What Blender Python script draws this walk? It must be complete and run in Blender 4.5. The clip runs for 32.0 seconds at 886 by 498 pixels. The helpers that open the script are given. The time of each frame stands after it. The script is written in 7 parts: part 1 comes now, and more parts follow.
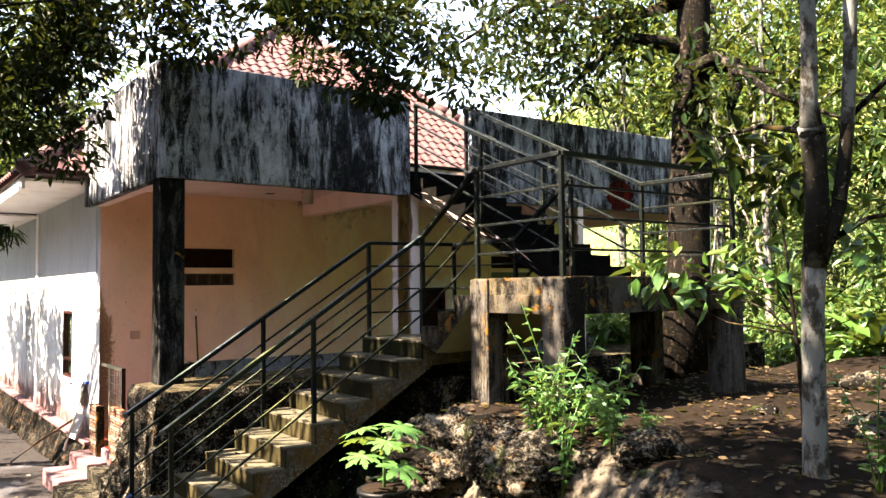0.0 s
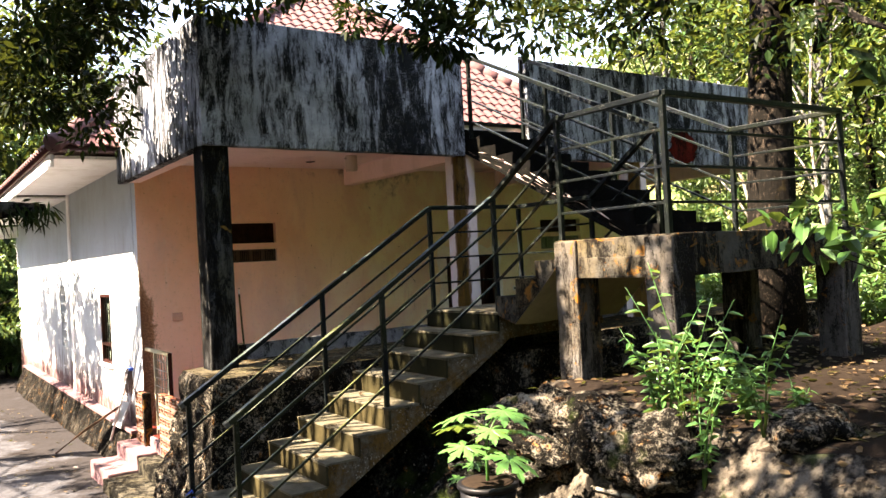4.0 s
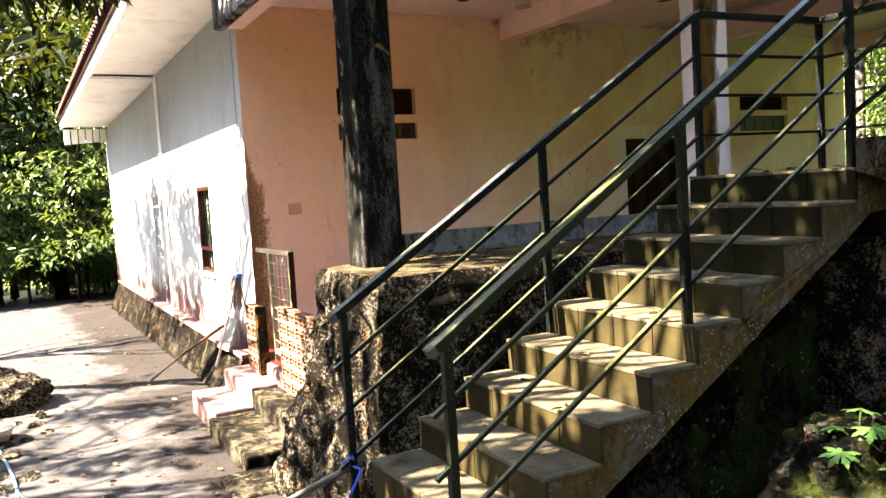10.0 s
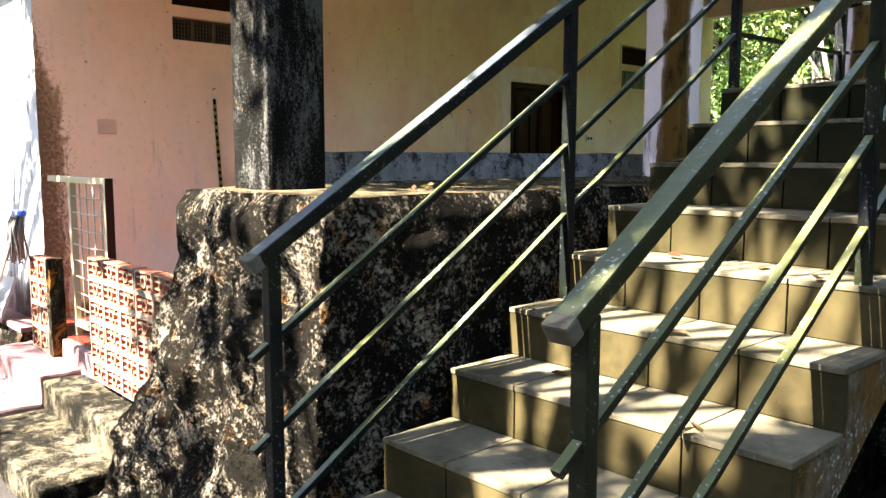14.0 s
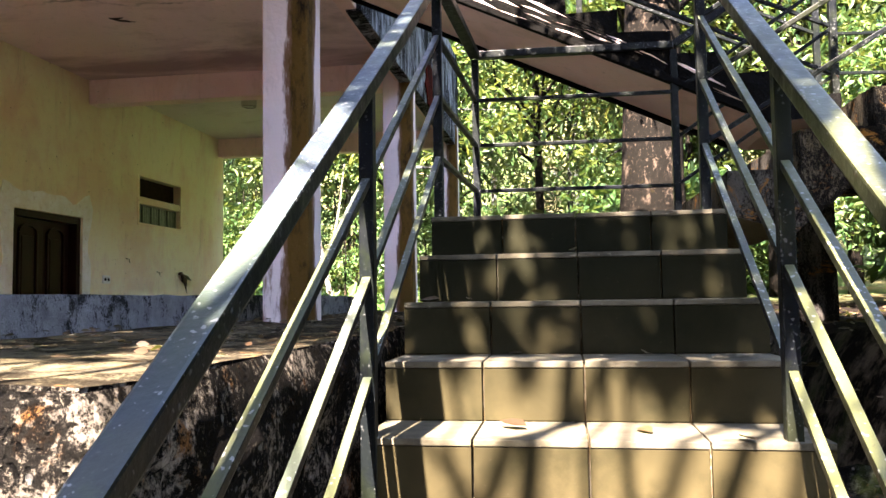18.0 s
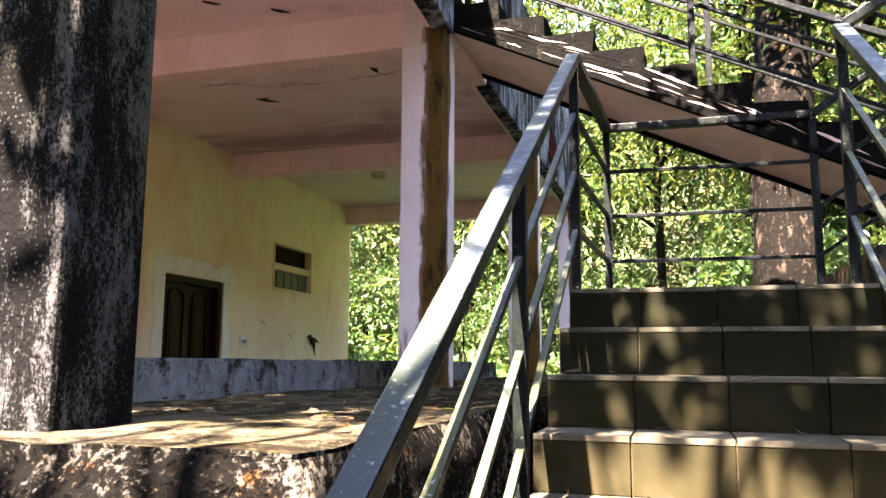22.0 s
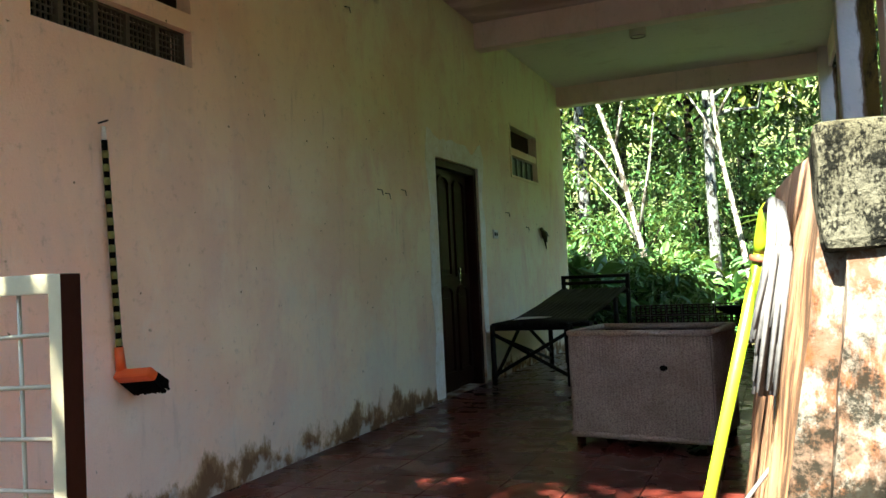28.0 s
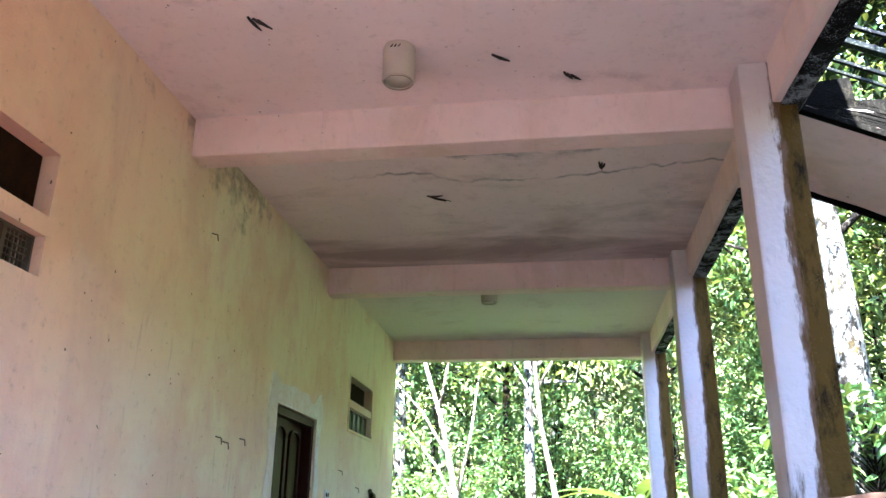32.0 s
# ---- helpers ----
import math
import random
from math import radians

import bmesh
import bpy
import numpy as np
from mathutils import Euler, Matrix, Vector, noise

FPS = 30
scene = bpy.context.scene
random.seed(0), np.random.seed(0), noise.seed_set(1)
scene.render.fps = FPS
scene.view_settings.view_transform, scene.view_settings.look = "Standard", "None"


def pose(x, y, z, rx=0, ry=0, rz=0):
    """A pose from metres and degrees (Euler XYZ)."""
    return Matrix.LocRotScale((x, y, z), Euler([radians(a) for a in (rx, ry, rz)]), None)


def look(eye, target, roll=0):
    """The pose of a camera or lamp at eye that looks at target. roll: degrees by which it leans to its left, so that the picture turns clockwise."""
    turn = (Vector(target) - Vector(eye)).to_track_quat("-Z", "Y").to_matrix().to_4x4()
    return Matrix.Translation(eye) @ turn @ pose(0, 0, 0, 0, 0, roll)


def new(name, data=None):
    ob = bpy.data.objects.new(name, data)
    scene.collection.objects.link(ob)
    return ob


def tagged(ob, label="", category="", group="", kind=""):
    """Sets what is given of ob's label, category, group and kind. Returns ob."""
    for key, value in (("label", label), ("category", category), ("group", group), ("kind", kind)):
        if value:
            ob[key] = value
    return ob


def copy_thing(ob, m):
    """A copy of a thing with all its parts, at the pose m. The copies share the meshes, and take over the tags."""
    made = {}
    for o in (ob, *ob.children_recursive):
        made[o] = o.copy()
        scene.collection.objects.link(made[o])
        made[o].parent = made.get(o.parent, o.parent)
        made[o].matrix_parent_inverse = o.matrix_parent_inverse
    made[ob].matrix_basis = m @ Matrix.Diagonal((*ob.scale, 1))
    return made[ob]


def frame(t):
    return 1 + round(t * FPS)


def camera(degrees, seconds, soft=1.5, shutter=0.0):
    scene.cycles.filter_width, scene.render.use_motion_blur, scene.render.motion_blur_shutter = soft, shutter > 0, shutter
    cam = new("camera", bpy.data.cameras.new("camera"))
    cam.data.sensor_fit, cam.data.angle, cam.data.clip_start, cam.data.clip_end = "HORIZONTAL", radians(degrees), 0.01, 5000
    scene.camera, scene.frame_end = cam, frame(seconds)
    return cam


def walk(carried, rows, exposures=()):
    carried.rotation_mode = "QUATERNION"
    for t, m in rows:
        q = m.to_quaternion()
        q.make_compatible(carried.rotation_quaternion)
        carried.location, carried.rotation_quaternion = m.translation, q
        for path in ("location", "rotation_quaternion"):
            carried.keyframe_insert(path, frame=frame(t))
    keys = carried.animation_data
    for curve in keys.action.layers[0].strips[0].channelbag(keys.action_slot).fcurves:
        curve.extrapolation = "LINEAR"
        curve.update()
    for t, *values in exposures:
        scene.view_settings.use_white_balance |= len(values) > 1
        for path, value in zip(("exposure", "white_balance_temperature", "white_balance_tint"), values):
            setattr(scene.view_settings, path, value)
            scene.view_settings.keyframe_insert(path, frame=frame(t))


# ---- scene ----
# The place: a hillside house with a long porch. x runs out from the porch wall, y along it, z up.
# Porch wall at x = 0, porch floor at z = 0.03, yard about z = -0.45, stone terrace top at z = 1.13.
cam = camera(58.0, 32.0)
PATH = [
    (0, (12.221, -3.252, 2.1), (10.604, -2.08, 2.2), -0.7),
    (0.5, (12.209, -3.244, 2.111), (10.644, -2.006, 2.247), -1.2),
    (1, (12.181, -3.262, 2.112), (10.632, -2.009, 2.279), -1.4),
    (1.5, (12.135, -3.259, 2.106), (10.605, -1.988, 2.313), -1.6),
    (2, (12.098, -3.251, 2.097), (10.579, -1.969, 2.32), -1.4),
    (2.5, (12.015, -3.233, 2.089), (10.47, -1.973, 2.25), -1.0),
    (3, (11.791, -3.182, 2.081), (10.192, -1.987, 2.19), -0.9),
    (3.5, (11.578, -3.168, 2.079), (9.922, -2.049, 2.161), -1.8),
    (4, (11.332, -3.219, 2.089), (9.682, -2.089, 2.115), -3.0),
    (4.5, (11.178, -3.262, 2.066), (9.539, -2.116, 2.029), -3.3),
    (6.5, (10.044, -3.118, 1.849), (8.473, -1.881, 1.823), -4.0),
    (7, (9.71, -3.037, 1.846), (8.102, -1.848, 1.865), -3.7),
    (7.5, (9.442, -3.036, 1.849), (7.814, -1.875, 1.842), -4.0),
    (8, (9.226, -2.96, 1.773), (7.591, -1.808, 1.744), -4.6),
    (8.5, (8.947, -2.806, 1.73), (7.314, -1.652, 1.69), -4.0),
    (9, (8.709, -2.76, 1.704), (7.061, -1.63, 1.608), -2.9),
    (9.5, (8.515, -2.72, 1.674), (6.814, -1.676, 1.551), -2.9),
    (10, (8.279, -2.65, 1.579), (6.518, -1.713, 1.435), -3.4),
    (10.5, (8.098, -2.622, 1.544), (6.323, -1.723, 1.348), -3.0),
    (11, (7.906, -2.618, 1.505), (6.152, -1.68, 1.298), -3.1),
    (11.5, (7.677, -2.523, 1.422), (5.964, -1.505, 1.249), -2.5),
    (12, (7.451, -2.462, 1.394), (5.756, -1.418, 1.214), -1.3),
    (12.5, (7.232, -2.489, 1.374), (5.531, -1.458, 1.168), -1.0),
    (13, (7.017, -2.471, 1.334), (5.337, -1.418, 1.072), -0.8),
    (13.5, (6.682, -2.406, 1.285), (5.098, -1.212, 1.029), 0.3),
    (15.5, (5.521, -2.195, 1.177), (4.58, -0.443, 0.965), -2.4),
    (16.2, (5.246, -2.115, 1.159), (4.67, -0.209, 0.972), -0.9),
    (17, (4.988, -2.0, 1.189), (4.646, -0.03, 1.152), -0.2),
    (17.5, (4.917, -1.969, 1.239), (4.55, -0.004, 1.27), -0.7),
    (18, (4.921, -1.971, 1.241), (4.627, 0.003, 1.365), -0.8),
    (18.5, (4.947, -1.974, 1.244), (4.845, 0.007, 1.502), -1.1),
    (19, (4.963, -1.964, 1.279), (5.01, -0.003, 1.673), -1.6),
    (19.5, (4.956, -1.971, 1.302), (5.033, -0.039, 1.811), -1.4),
    (20, (4.936, -1.982, 1.314), (4.964, -0.072, 1.905), -1.1),
    (20.5, (4.928, -2.0, 1.322), (4.861, -0.088, 1.908), -0.7),
    (21, (4.906, -2.029, 1.299), (4.678, -0.096, 1.761), -0.2),
    (21.5, (4.867, -2.069, 1.281), (4.451, -0.144, 1.632), 0.3),
    (22, (4.839, -2.09, 1.266), (4.272, -0.192, 1.549), 0.4),
    (22.5, (4.828, -2.118, 1.258), (4.133, -0.258, 1.494), 0.8),
    (23, (4.788, -2.143, 1.243), (3.901, -0.358, 1.414), 1.0),
    (23.5, (4.737, -2.157, 1.23), (3.615, -0.503, 1.315), 0.5),
    (24, (4.672, -2.106, 1.214), (3.375, -0.585, 1.249), 0.1),
    (24.5, (4.531, -2.02, 1.212), (3.13, -0.593, 1.23), 0.3),
    (25, (4.406, -2.092, 1.196), (2.954, -0.717, 1.187), 0.3),
    (25.5, (4.195, -2.119, 1.181), (2.701, -0.79, 1.158), -0.4),
    (27.5, (2.908, -1.888, 1.054), (2.017, -0.098, 1.076), -2.7),
    (28, (2.696, -1.733, 1.074), (1.923, 0.11, 1.146), -2.7),
    (28.5, (2.476, -1.64, 1.075), (1.831, 0.252, 1.156), -3.1),
    (29, (2.251, -1.558, 1.084), (1.719, 0.369, 1.147), -3.1),
    (29.5, (2.185, -1.493, 1.086), (1.695, 0.444, 1.172), -2.2),
    (30, (2.154, -1.445, 1.107), (1.669, 0.487, 1.283), -1.9),
    (30.5, (2.155, -1.422, 1.123), (1.695, 0.5, 1.431), -1.9),
    (31, (2.17, -1.427, 1.147), (1.771, 0.482, 1.593), -1.3),
    (31.5, (2.182, -1.456, 1.178), (1.853, 0.434, 1.745), -0.1),
    (32, (2.193, -1.478, 1.197), (1.918, 0.388, 1.862), 0.8),
]
EXPOSURES = [(0, 3.85, 8200, 22), (4.5, 3.95, 8100, 22), (8, 4.25, 8600, 22), (11, 4.48, 8300, 18), (13, 4.5, 7700, 16), (16, 5.0, 7000, 21), (19, 4.7, 7200, 33), (21, 4.8, 7300, 36), (23, 4.95, 7500, 24), (25, 4.2, 8700, 20), (28, 4.2, 6500, -2), (29, 4.4, 6450, -2), (30, 4.95, 6400, 8), (32, 5.7, 5650, 17)]
walk(cam, [(t, look(eye, target, roll)) for t, eye, target, roll in PATH], EXPOSURES)

# ---- daylight ----
SUN_DIR = Vector((-0.2, -1.0, 1.15)).normalized()      # towards the sun
world = bpy.data.worlds.new("world")
scene.world = world
world.use_nodes = True
wn = world.node_tree.nodes
sky = wn.new("ShaderNodeTexSky")
sky.sky_type = "NISHITA"
sky.sun_disc = False
sky.sun_elevation = math.asin(SUN_DIR.z)
sky.sun_rotation = math.atan2(SUN_DIR.x, SUN_DIR.y)
sky.air_density, sky.dust_density = 1.0, 0.5
wn["Background"].inputs["Strength"].default_value = 0.085
world.node_tree.links.new(sky.outputs[0], wn["Background"].inputs["Color"])
sun = new("sun", bpy.data.lights.new("sun", "SUN"))
sun.data.energy, sun.data.angle, sun.data.color = 4.8, radians(0.55), (1.0, 0.95, 0.86)
sun.matrix_world = look(SUN_DIR * 60, (0, 0, 0))


# ---- materials ----
class Shade:
    """A small builder of node materials in world-sized coordinates."""

    def __init__(self, name, rough=0.8, metal=0.0, spec=0.4):
        self.m = bpy.data.materials.new(name)
        self.m.use_nodes = True
        self.t = self.m.node_tree
        self.b = self.t.nodes["Principled BSDF"]
        self.b.inputs["Roughness"].default_value = rough
        self.b.inputs["Metallic"].default_value = metal
        self.b.inputs["Specular IOR Level"].default_value = spec
        self.geo = self.t.nodes.new("ShaderNodeNewGeometry")
        self.pos = self.geo.outputs["Position"]

    def put(self, value, socket):
        if isinstance(value, (int, float)):
            socket.default_value = value
        elif isinstance(value, tuple):
            socket.default_value = (*value, 1) if len(value) == 3 and len(socket.default_value) == 4 else value
        else:
            self.t.links.new(value, socket)

    def scaled(self, x, y, z):
        n = self.t.nodes.new("ShaderNodeMapping")
        n.inputs["Scale"].default_value = (x, y, z)
        self.t.links.new(self.pos, n.inputs["Vector"])
        return n.outputs[0]

    def noise(self, scale, detail=4.0, rough=0.55, vec=None, twist=0.0):
        n = self.t.nodes.new("ShaderNodeTexNoise")
        n.inputs["Scale"].default_value = scale
        n.inputs["Detail"].default_value = detail
        n.inputs["Roughness"].default_value = rough
        n.inputs["Distortion"].default_value = twist
        self.t.links.new(vec or self.pos, n.inputs["Vector"])
        return n.outputs["Fac"]

    def noise_vec(self, scale, amount=0.5):
        n = self.t.nodes.new("ShaderNodeTexNoise")
        n.inputs["Scale"].default_value = scale
        n.inputs["Detail"].default_value = 5
        self.t.links.new(self.pos, n.inputs["Vector"])
        v = self.t.nodes.new("ShaderNodeVectorMath")
        v.operation = "MULTIPLY_ADD"
        self.t.links.new(n.outputs["Color"], v.inputs[0])
        v.inputs[1].default_value = (amount, amount, amount)
        self.t.links.new(self.pos, v.inputs[2])
        return v.outputs[0]

    def cells(self, scale, feature="F1", vec=None):
        n = self.t.nodes.new("ShaderNodeTexVoronoi")
        n.feature = feature
        n.inputs["Scale"].default_value = scale
        self.t.links.new(vec or self.pos, n.inputs["Vector"])
        return n.outputs["Distance"]

    def ramp(self, fac, a, b, lo=0.0, hi=1.0):
        n = self.t.nodes.new("ShaderNodeMapRange")
        n.inputs["From Min"].default_value, n.inputs["From Max"].default_value = a, b
        n.inputs["To Min"].default_value, n.inputs["To Max"].default_value = lo, hi
        self.t.links.new(fac, n.inputs["Value"])
        return n.outputs[0]

    def math(self, op, a, b=0.0):
        n = self.t.nodes.new("ShaderNodeMath")
        n.operation = op
        self.put(a, n.inputs[0])
        self.put(b, n.inputs[1])
        return n.outputs[0]

    def mix(self, fac, a, b):
        n = self.t.nodes.new("ShaderNodeMix")
        n.data_type = "RGBA"
        self.put(fac, n.inputs["Factor"])
        self.put(a, n.inputs["A"])
        self.put(b, n.inputs["B"])
        return n.outputs["Result"]

    def axis(self, k):
        n = self.t.nodes.new("ShaderNodeSeparateXYZ")
        self.t.links.new(self.pos, n.inputs[0])
        return n.outputs[k]

    def random(self):
        n = self.t.nodes.new("ShaderNodeObjectInfo")
        return n.outputs["Random"]

    def color(self, value):
        self.put(value, self.b.inputs["Base Color"])
        return self

    def rough(self, value):
        self.put(value, self.b.inputs["Roughness"])
        return self

    def bump(self, height, strength=0.3, distance=0.01):
        n = self.t.nodes.new("ShaderNodeBump")
        n.inputs["Strength"].default_value = strength
        n.inputs["Distance"].default_value = distance
        self.t.links.new(height, n.inputs["Height"])
        self.t.links.new(n.outputs[0], self.b.inputs["Normal"])
        return self


def plain(name, col, rough=0.7, metal=0.0, spec=0.4, vary=0.25, scale=9.0):
    """One colour with soft mottling and a fine grain."""
    s = Shade(name, rough, metal, spec)
    dark = tuple(c * (1 - vary) for c in col)
    c = s.mix(s.ramp(s.noise(scale), 0.3, 0.7), dark, col)
    return s.color(s.mix(s.ramp(s.noise(scale * 7), 0.35, 0.8, 0, 0.35), c, tuple(c * (1 - 1.6 * vary) for c in col))).bump(s.noise(scale * 14), 0.15, 0.004).m


def plaster(name, col, other, along=None, dirt=(0.16, 0.12, 0.08), foot=None, damp=(0.3, 0.31, 0.18), corner=False):
    """Painted plaster, one colour passing to another along y, blotched, with damp marks and a dirty foot."""
    s = Shade(name, 0.85)
    c = col
    if along:
        soft = s.math("ADD", s.axis(1), s.ramp(s.noise(0.5), 0, 1, -1.6, 1.6))
        c = s.mix(s.ramp(soft, *along), col, other)
    c = s.mix(s.ramp(s.noise(1.1, 6, 0.65), 0.46, 0.60, 0, 0.45), c, tuple(v * k for v, k in zip(col, (0.84, 0.81, 0.80))))
    c = s.mix(s.ramp(s.noise(0.8, 6, 0.65, s.scaled(1.2, 1, 0.9)), 0.52, 0.68, 0, 0.3), c, other)
    c = s.mix(s.ramp(s.noise(2.3, 8, 0.7, s.scaled(1, 1, 0.4), 0.4), 0.50, 0.64, 0, 0.65), c, damp)
    c = s.mix(s.ramp(s.noise(3.1, 7, 0.7, s.scaled(1, 1.2, 0.8), 0.6), 0.56, 0.72, 0, 0.22), c, tuple(min(0.86, v * 1.25 + 0.05) for v in other))
    c = s.mix(s.ramp(s.noise(9, 6, 0.7, s.scaled(1, 1, 0.12)), 0.60, 0.72, 0, 0.28), c, dirt)
    c = s.mix(s.ramp(s.noise(16, 7, 0.75), 0.56, 0.72, 0, 0.3), c, dirt)
    chips = s.math("MULTIPLY", s.ramp(s.cells(9, "F1", s.noise_vec(25, 0.05)), 0.05, 0.075, 0.9, 0), s.ramp(s.noise(2.2, 3), 0.45, 0.52))
    c = s.mix(chips, c, dirt)
    if foot is not None:
        wash = s.math("ADD", s.ramp(s.axis(2), foot + 0.3, foot + 1.5, 0.16, -0.22), s.noise(1.4, 7, 0.65))
        c = s.mix(s.ramp(wash, 0.52, 0.68, 0, 0.42), c, (0.66, 0.64, 0.56))
        low = s.ramp(s.axis(2), foot, foot + 0.40, 0.30, -0.20)
        c = s.mix(s.ramp(s.math("ADD", s.noise(3.2, 8, 0.7, s.scaled(1, 1, 0.6)), low), 0.60, 0.70, 0, 0.9), c, (0.30, 0.17, 0.06) if along else dirt)
        c = s.mix(s.ramp(s.math("ADD", s.noise(3.2, 8, 0.7, s.scaled(1, 1, 0.6)), low), 0.66, 0.76, 0, 0.9), c, dirt)
        c = s.mix(s.ramp(s.math("ADD", s.noise(5, 5, 0.6), low), 0.76, 0.86, 0, 0.7), c, (0.62, 0.58, 0.5))
    if foot is not None and not along:
        rise = s.ramp(s.axis(2), foot - 0.1, foot + 1.2, 0.20, -0.22)
        red = s.math("ADD", s.noise(7, 8, 0.72, s.scaled(1, 1, 0.18)), rise)
        c = s.mix(s.ramp(red, 0.50, 0.62, 0, 0.85), c, (0.085, 0.026, 0.028))
        c = s.mix(s.ramp(s.math("ADD", s.noise(11, 8, 0.75, s.scaled(1, 1, 0.25)), rise), 0.62, 0.72, 0, 0.9), c, (0.03, 0.012, 0.010))
    if corner:
        near = s.math("SUBTRACT", s.math("SUBTRACT", s.ramp(s.axis(1), -0.5, -0.15, 0.38, -0.15), s.ramp(s.axis(2), 1.5, 2.3, 0, 0.2)), s.ramp(s.math("ABSOLUTE", s.math("SUBTRACT", s.axis(2), 1.0)), 0.3, 1.8, 0, 0.2))
        c = s.mix(s.ramp(s.math("ADD", s.noise(7, 9, 0.78, s.scaled(1, 1, 0.35), 0.5), near), 0.56, 0.66, 0, 0.85), c, (0.24, 0.10, 0.035))
        c = s.mix(s.ramp(s.math("ADD", s.noise(2.6, 9, 0.72), s.math("SUBTRACT", s.ramp(s.axis(2), 2.7, 3.55, -0.25, 0.12), s.ramp(s.math("ABSOLUTE", s.math("SUBTRACT", s.axis(1), 3.3)), 0.3, 1.4, 0, 0.25))), 0.50, 0.64, 0, 0.7), c, (0.20, 0.15, 0.11))
        c = s.mix(s.ramp(s.math("ADD", s.noise(38, 8, 0.8), s.math("MULTIPLY", near, 0.5)), 0.56, 0.64, 0, 0.8), c, (0.10, 0.045, 0.018))
    return s.color(c).bump(s.math("ADD", s.noise(5), s.math("MULTIPLY", s.noise(70, 5, 0.7), 0.6)), 0.42, 0.012).m


def mould(name, pale, black, amount=0.5, green=(0.13, 0.14, 0.06), streak=0.3, rust=0.70, tint=(0.36, 0.17, 0.045)):
    """Weathered concrete: pale render under black mould that has run down it, lichen dots and a green tinge."""
    s = Shade(name, 0.95, 0, 0.02)
    c = s.mix(s.ramp(s.noise(7, 7, 0.7), 0.35, 0.68), pale, tuple(p * 0.5 for p in pale))
    c = s.mix(s.ramp(s.noise(1.6, 5), 0.46, 0.72, 0, 0.6), c, green)
    run = s.noise(10, 8, 0.72, s.scaled(1, 1, streak), 0.4)
    spot = s.noise(85, 8, 0.8, s.scaled(1, 1, 0.35), 1.2)
    fine = s.noise(140, 6, 0.8, s.scaled(1, 1, 0.7))
    field = s.math("ADD", s.math("MULTIPLY", run, 0.42), s.math("ADD", s.math("MULTIPLY", spot, 0.28), s.math("MULTIPLY", fine, 0.3)))
    field = s.math("ADD", field, s.ramp(s.noise(1.5, 4, 0.6, s.scaled(1, 1, 0.45)), 0.3, 0.7, -0.055, 0.055))
    k = 0.62 - 0.24 * amount
    c = s.mix(s.ramp(field, k - 0.02, k + 0.02, 0, 0.97), c, black)
    dots = s.math("MULTIPLY", s.ramp(s.cells(80, "F1", s.noise_vec(40, 0.015)), 0.22, 0.32, 1, 0), s.ramp(s.noise(6, 4), 0.48, 0.60))
    c = s.mix(s.math("MULTIPLY", dots, 0.35), c, tuple(min(0.6, p * 1.3) for p in pale))
    c = s.mix(s.ramp(s.noise(5.5, 8, 0.72, None, 1.0), rust, rust + 0.04, 0, 0.85), c, tint)
    return s.color(c).bump(s.math("ADD", s.noise(12, 7, 0.75), s.math("MULTIPLY", s.noise(90, 3), 0.5)), 0.7, 0.02).m


def rock(name, pale, dark, amount=0.5, scale=3.0, moss=0.62):
    """Pitted stone: pale where bare, black crust with ragged edges, orange lichen and moss."""
    s = Shade(name, 0.97, 0, 0.02)
    c = s.mix(s.ramp(s.noise(scale * 3, 8, 0.75), 0.36, 0.66), pale, tuple(p * 0.45 for p in pale))
    c = s.mix(s.ramp(s.noise(scale * 1.7, 7, 0.7, s.scaled(1, 1.3, 1)), 0.56, 0.64, 0, 0.9), c, (0.26, 0.115, 0.025))
    field = s.math("ADD", s.math("MULTIPLY", s.noise(scale * 0.8, 9, 0.75), 0.5), s.math("MULTIPLY", s.noise(scale * 9, 8, 0.8), 0.5))
    k = 0.62 - 0.24 * amount
    c = s.mix(s.ramp(field, k - 0.045, k + 0.03, 0, 0.98), c, dark)
    size = s.ramp(s.noise(scale * 1.4, 5, 0.6), 0.35, 0.65, 0.10, 0.42)
    pits = s.ramp(s.math("SUBTRACT", s.cells(scale * 8, "F1", s.noise_vec(scale * 5, 0.06)), size), -0.08, 0.04, 1, 0)
    c = s.mix(s.math("MULTIPLY", pits, 0.9), c, dark)
    c = s.mix(s.ramp(s.noise(scale * 0.8, 5, 0.6, s.scaled(1.1, 1, 0.9)), moss, moss + 0.12, 0, 0.7), c, (0.028, 0.042, 0.009))
    c = s.mix(s.math("MULTIPLY", s.ramp(s.cells(scale * 5.5, "F1", s.noise_vec(20, 0.03)), 0.14, 0.2, 0.75, 0), s.ramp(s.noise(scale, 3), 0.5, 0.6)), c, (0.16, 0.165, 0.15))
    h = s.math("SUBTRACT", s.noise(scale * 3, 9, 0.75), s.math("MULTIPLY", pits, 0.35))
    return s.color(c).bump(h, 1.0, 0.06).m


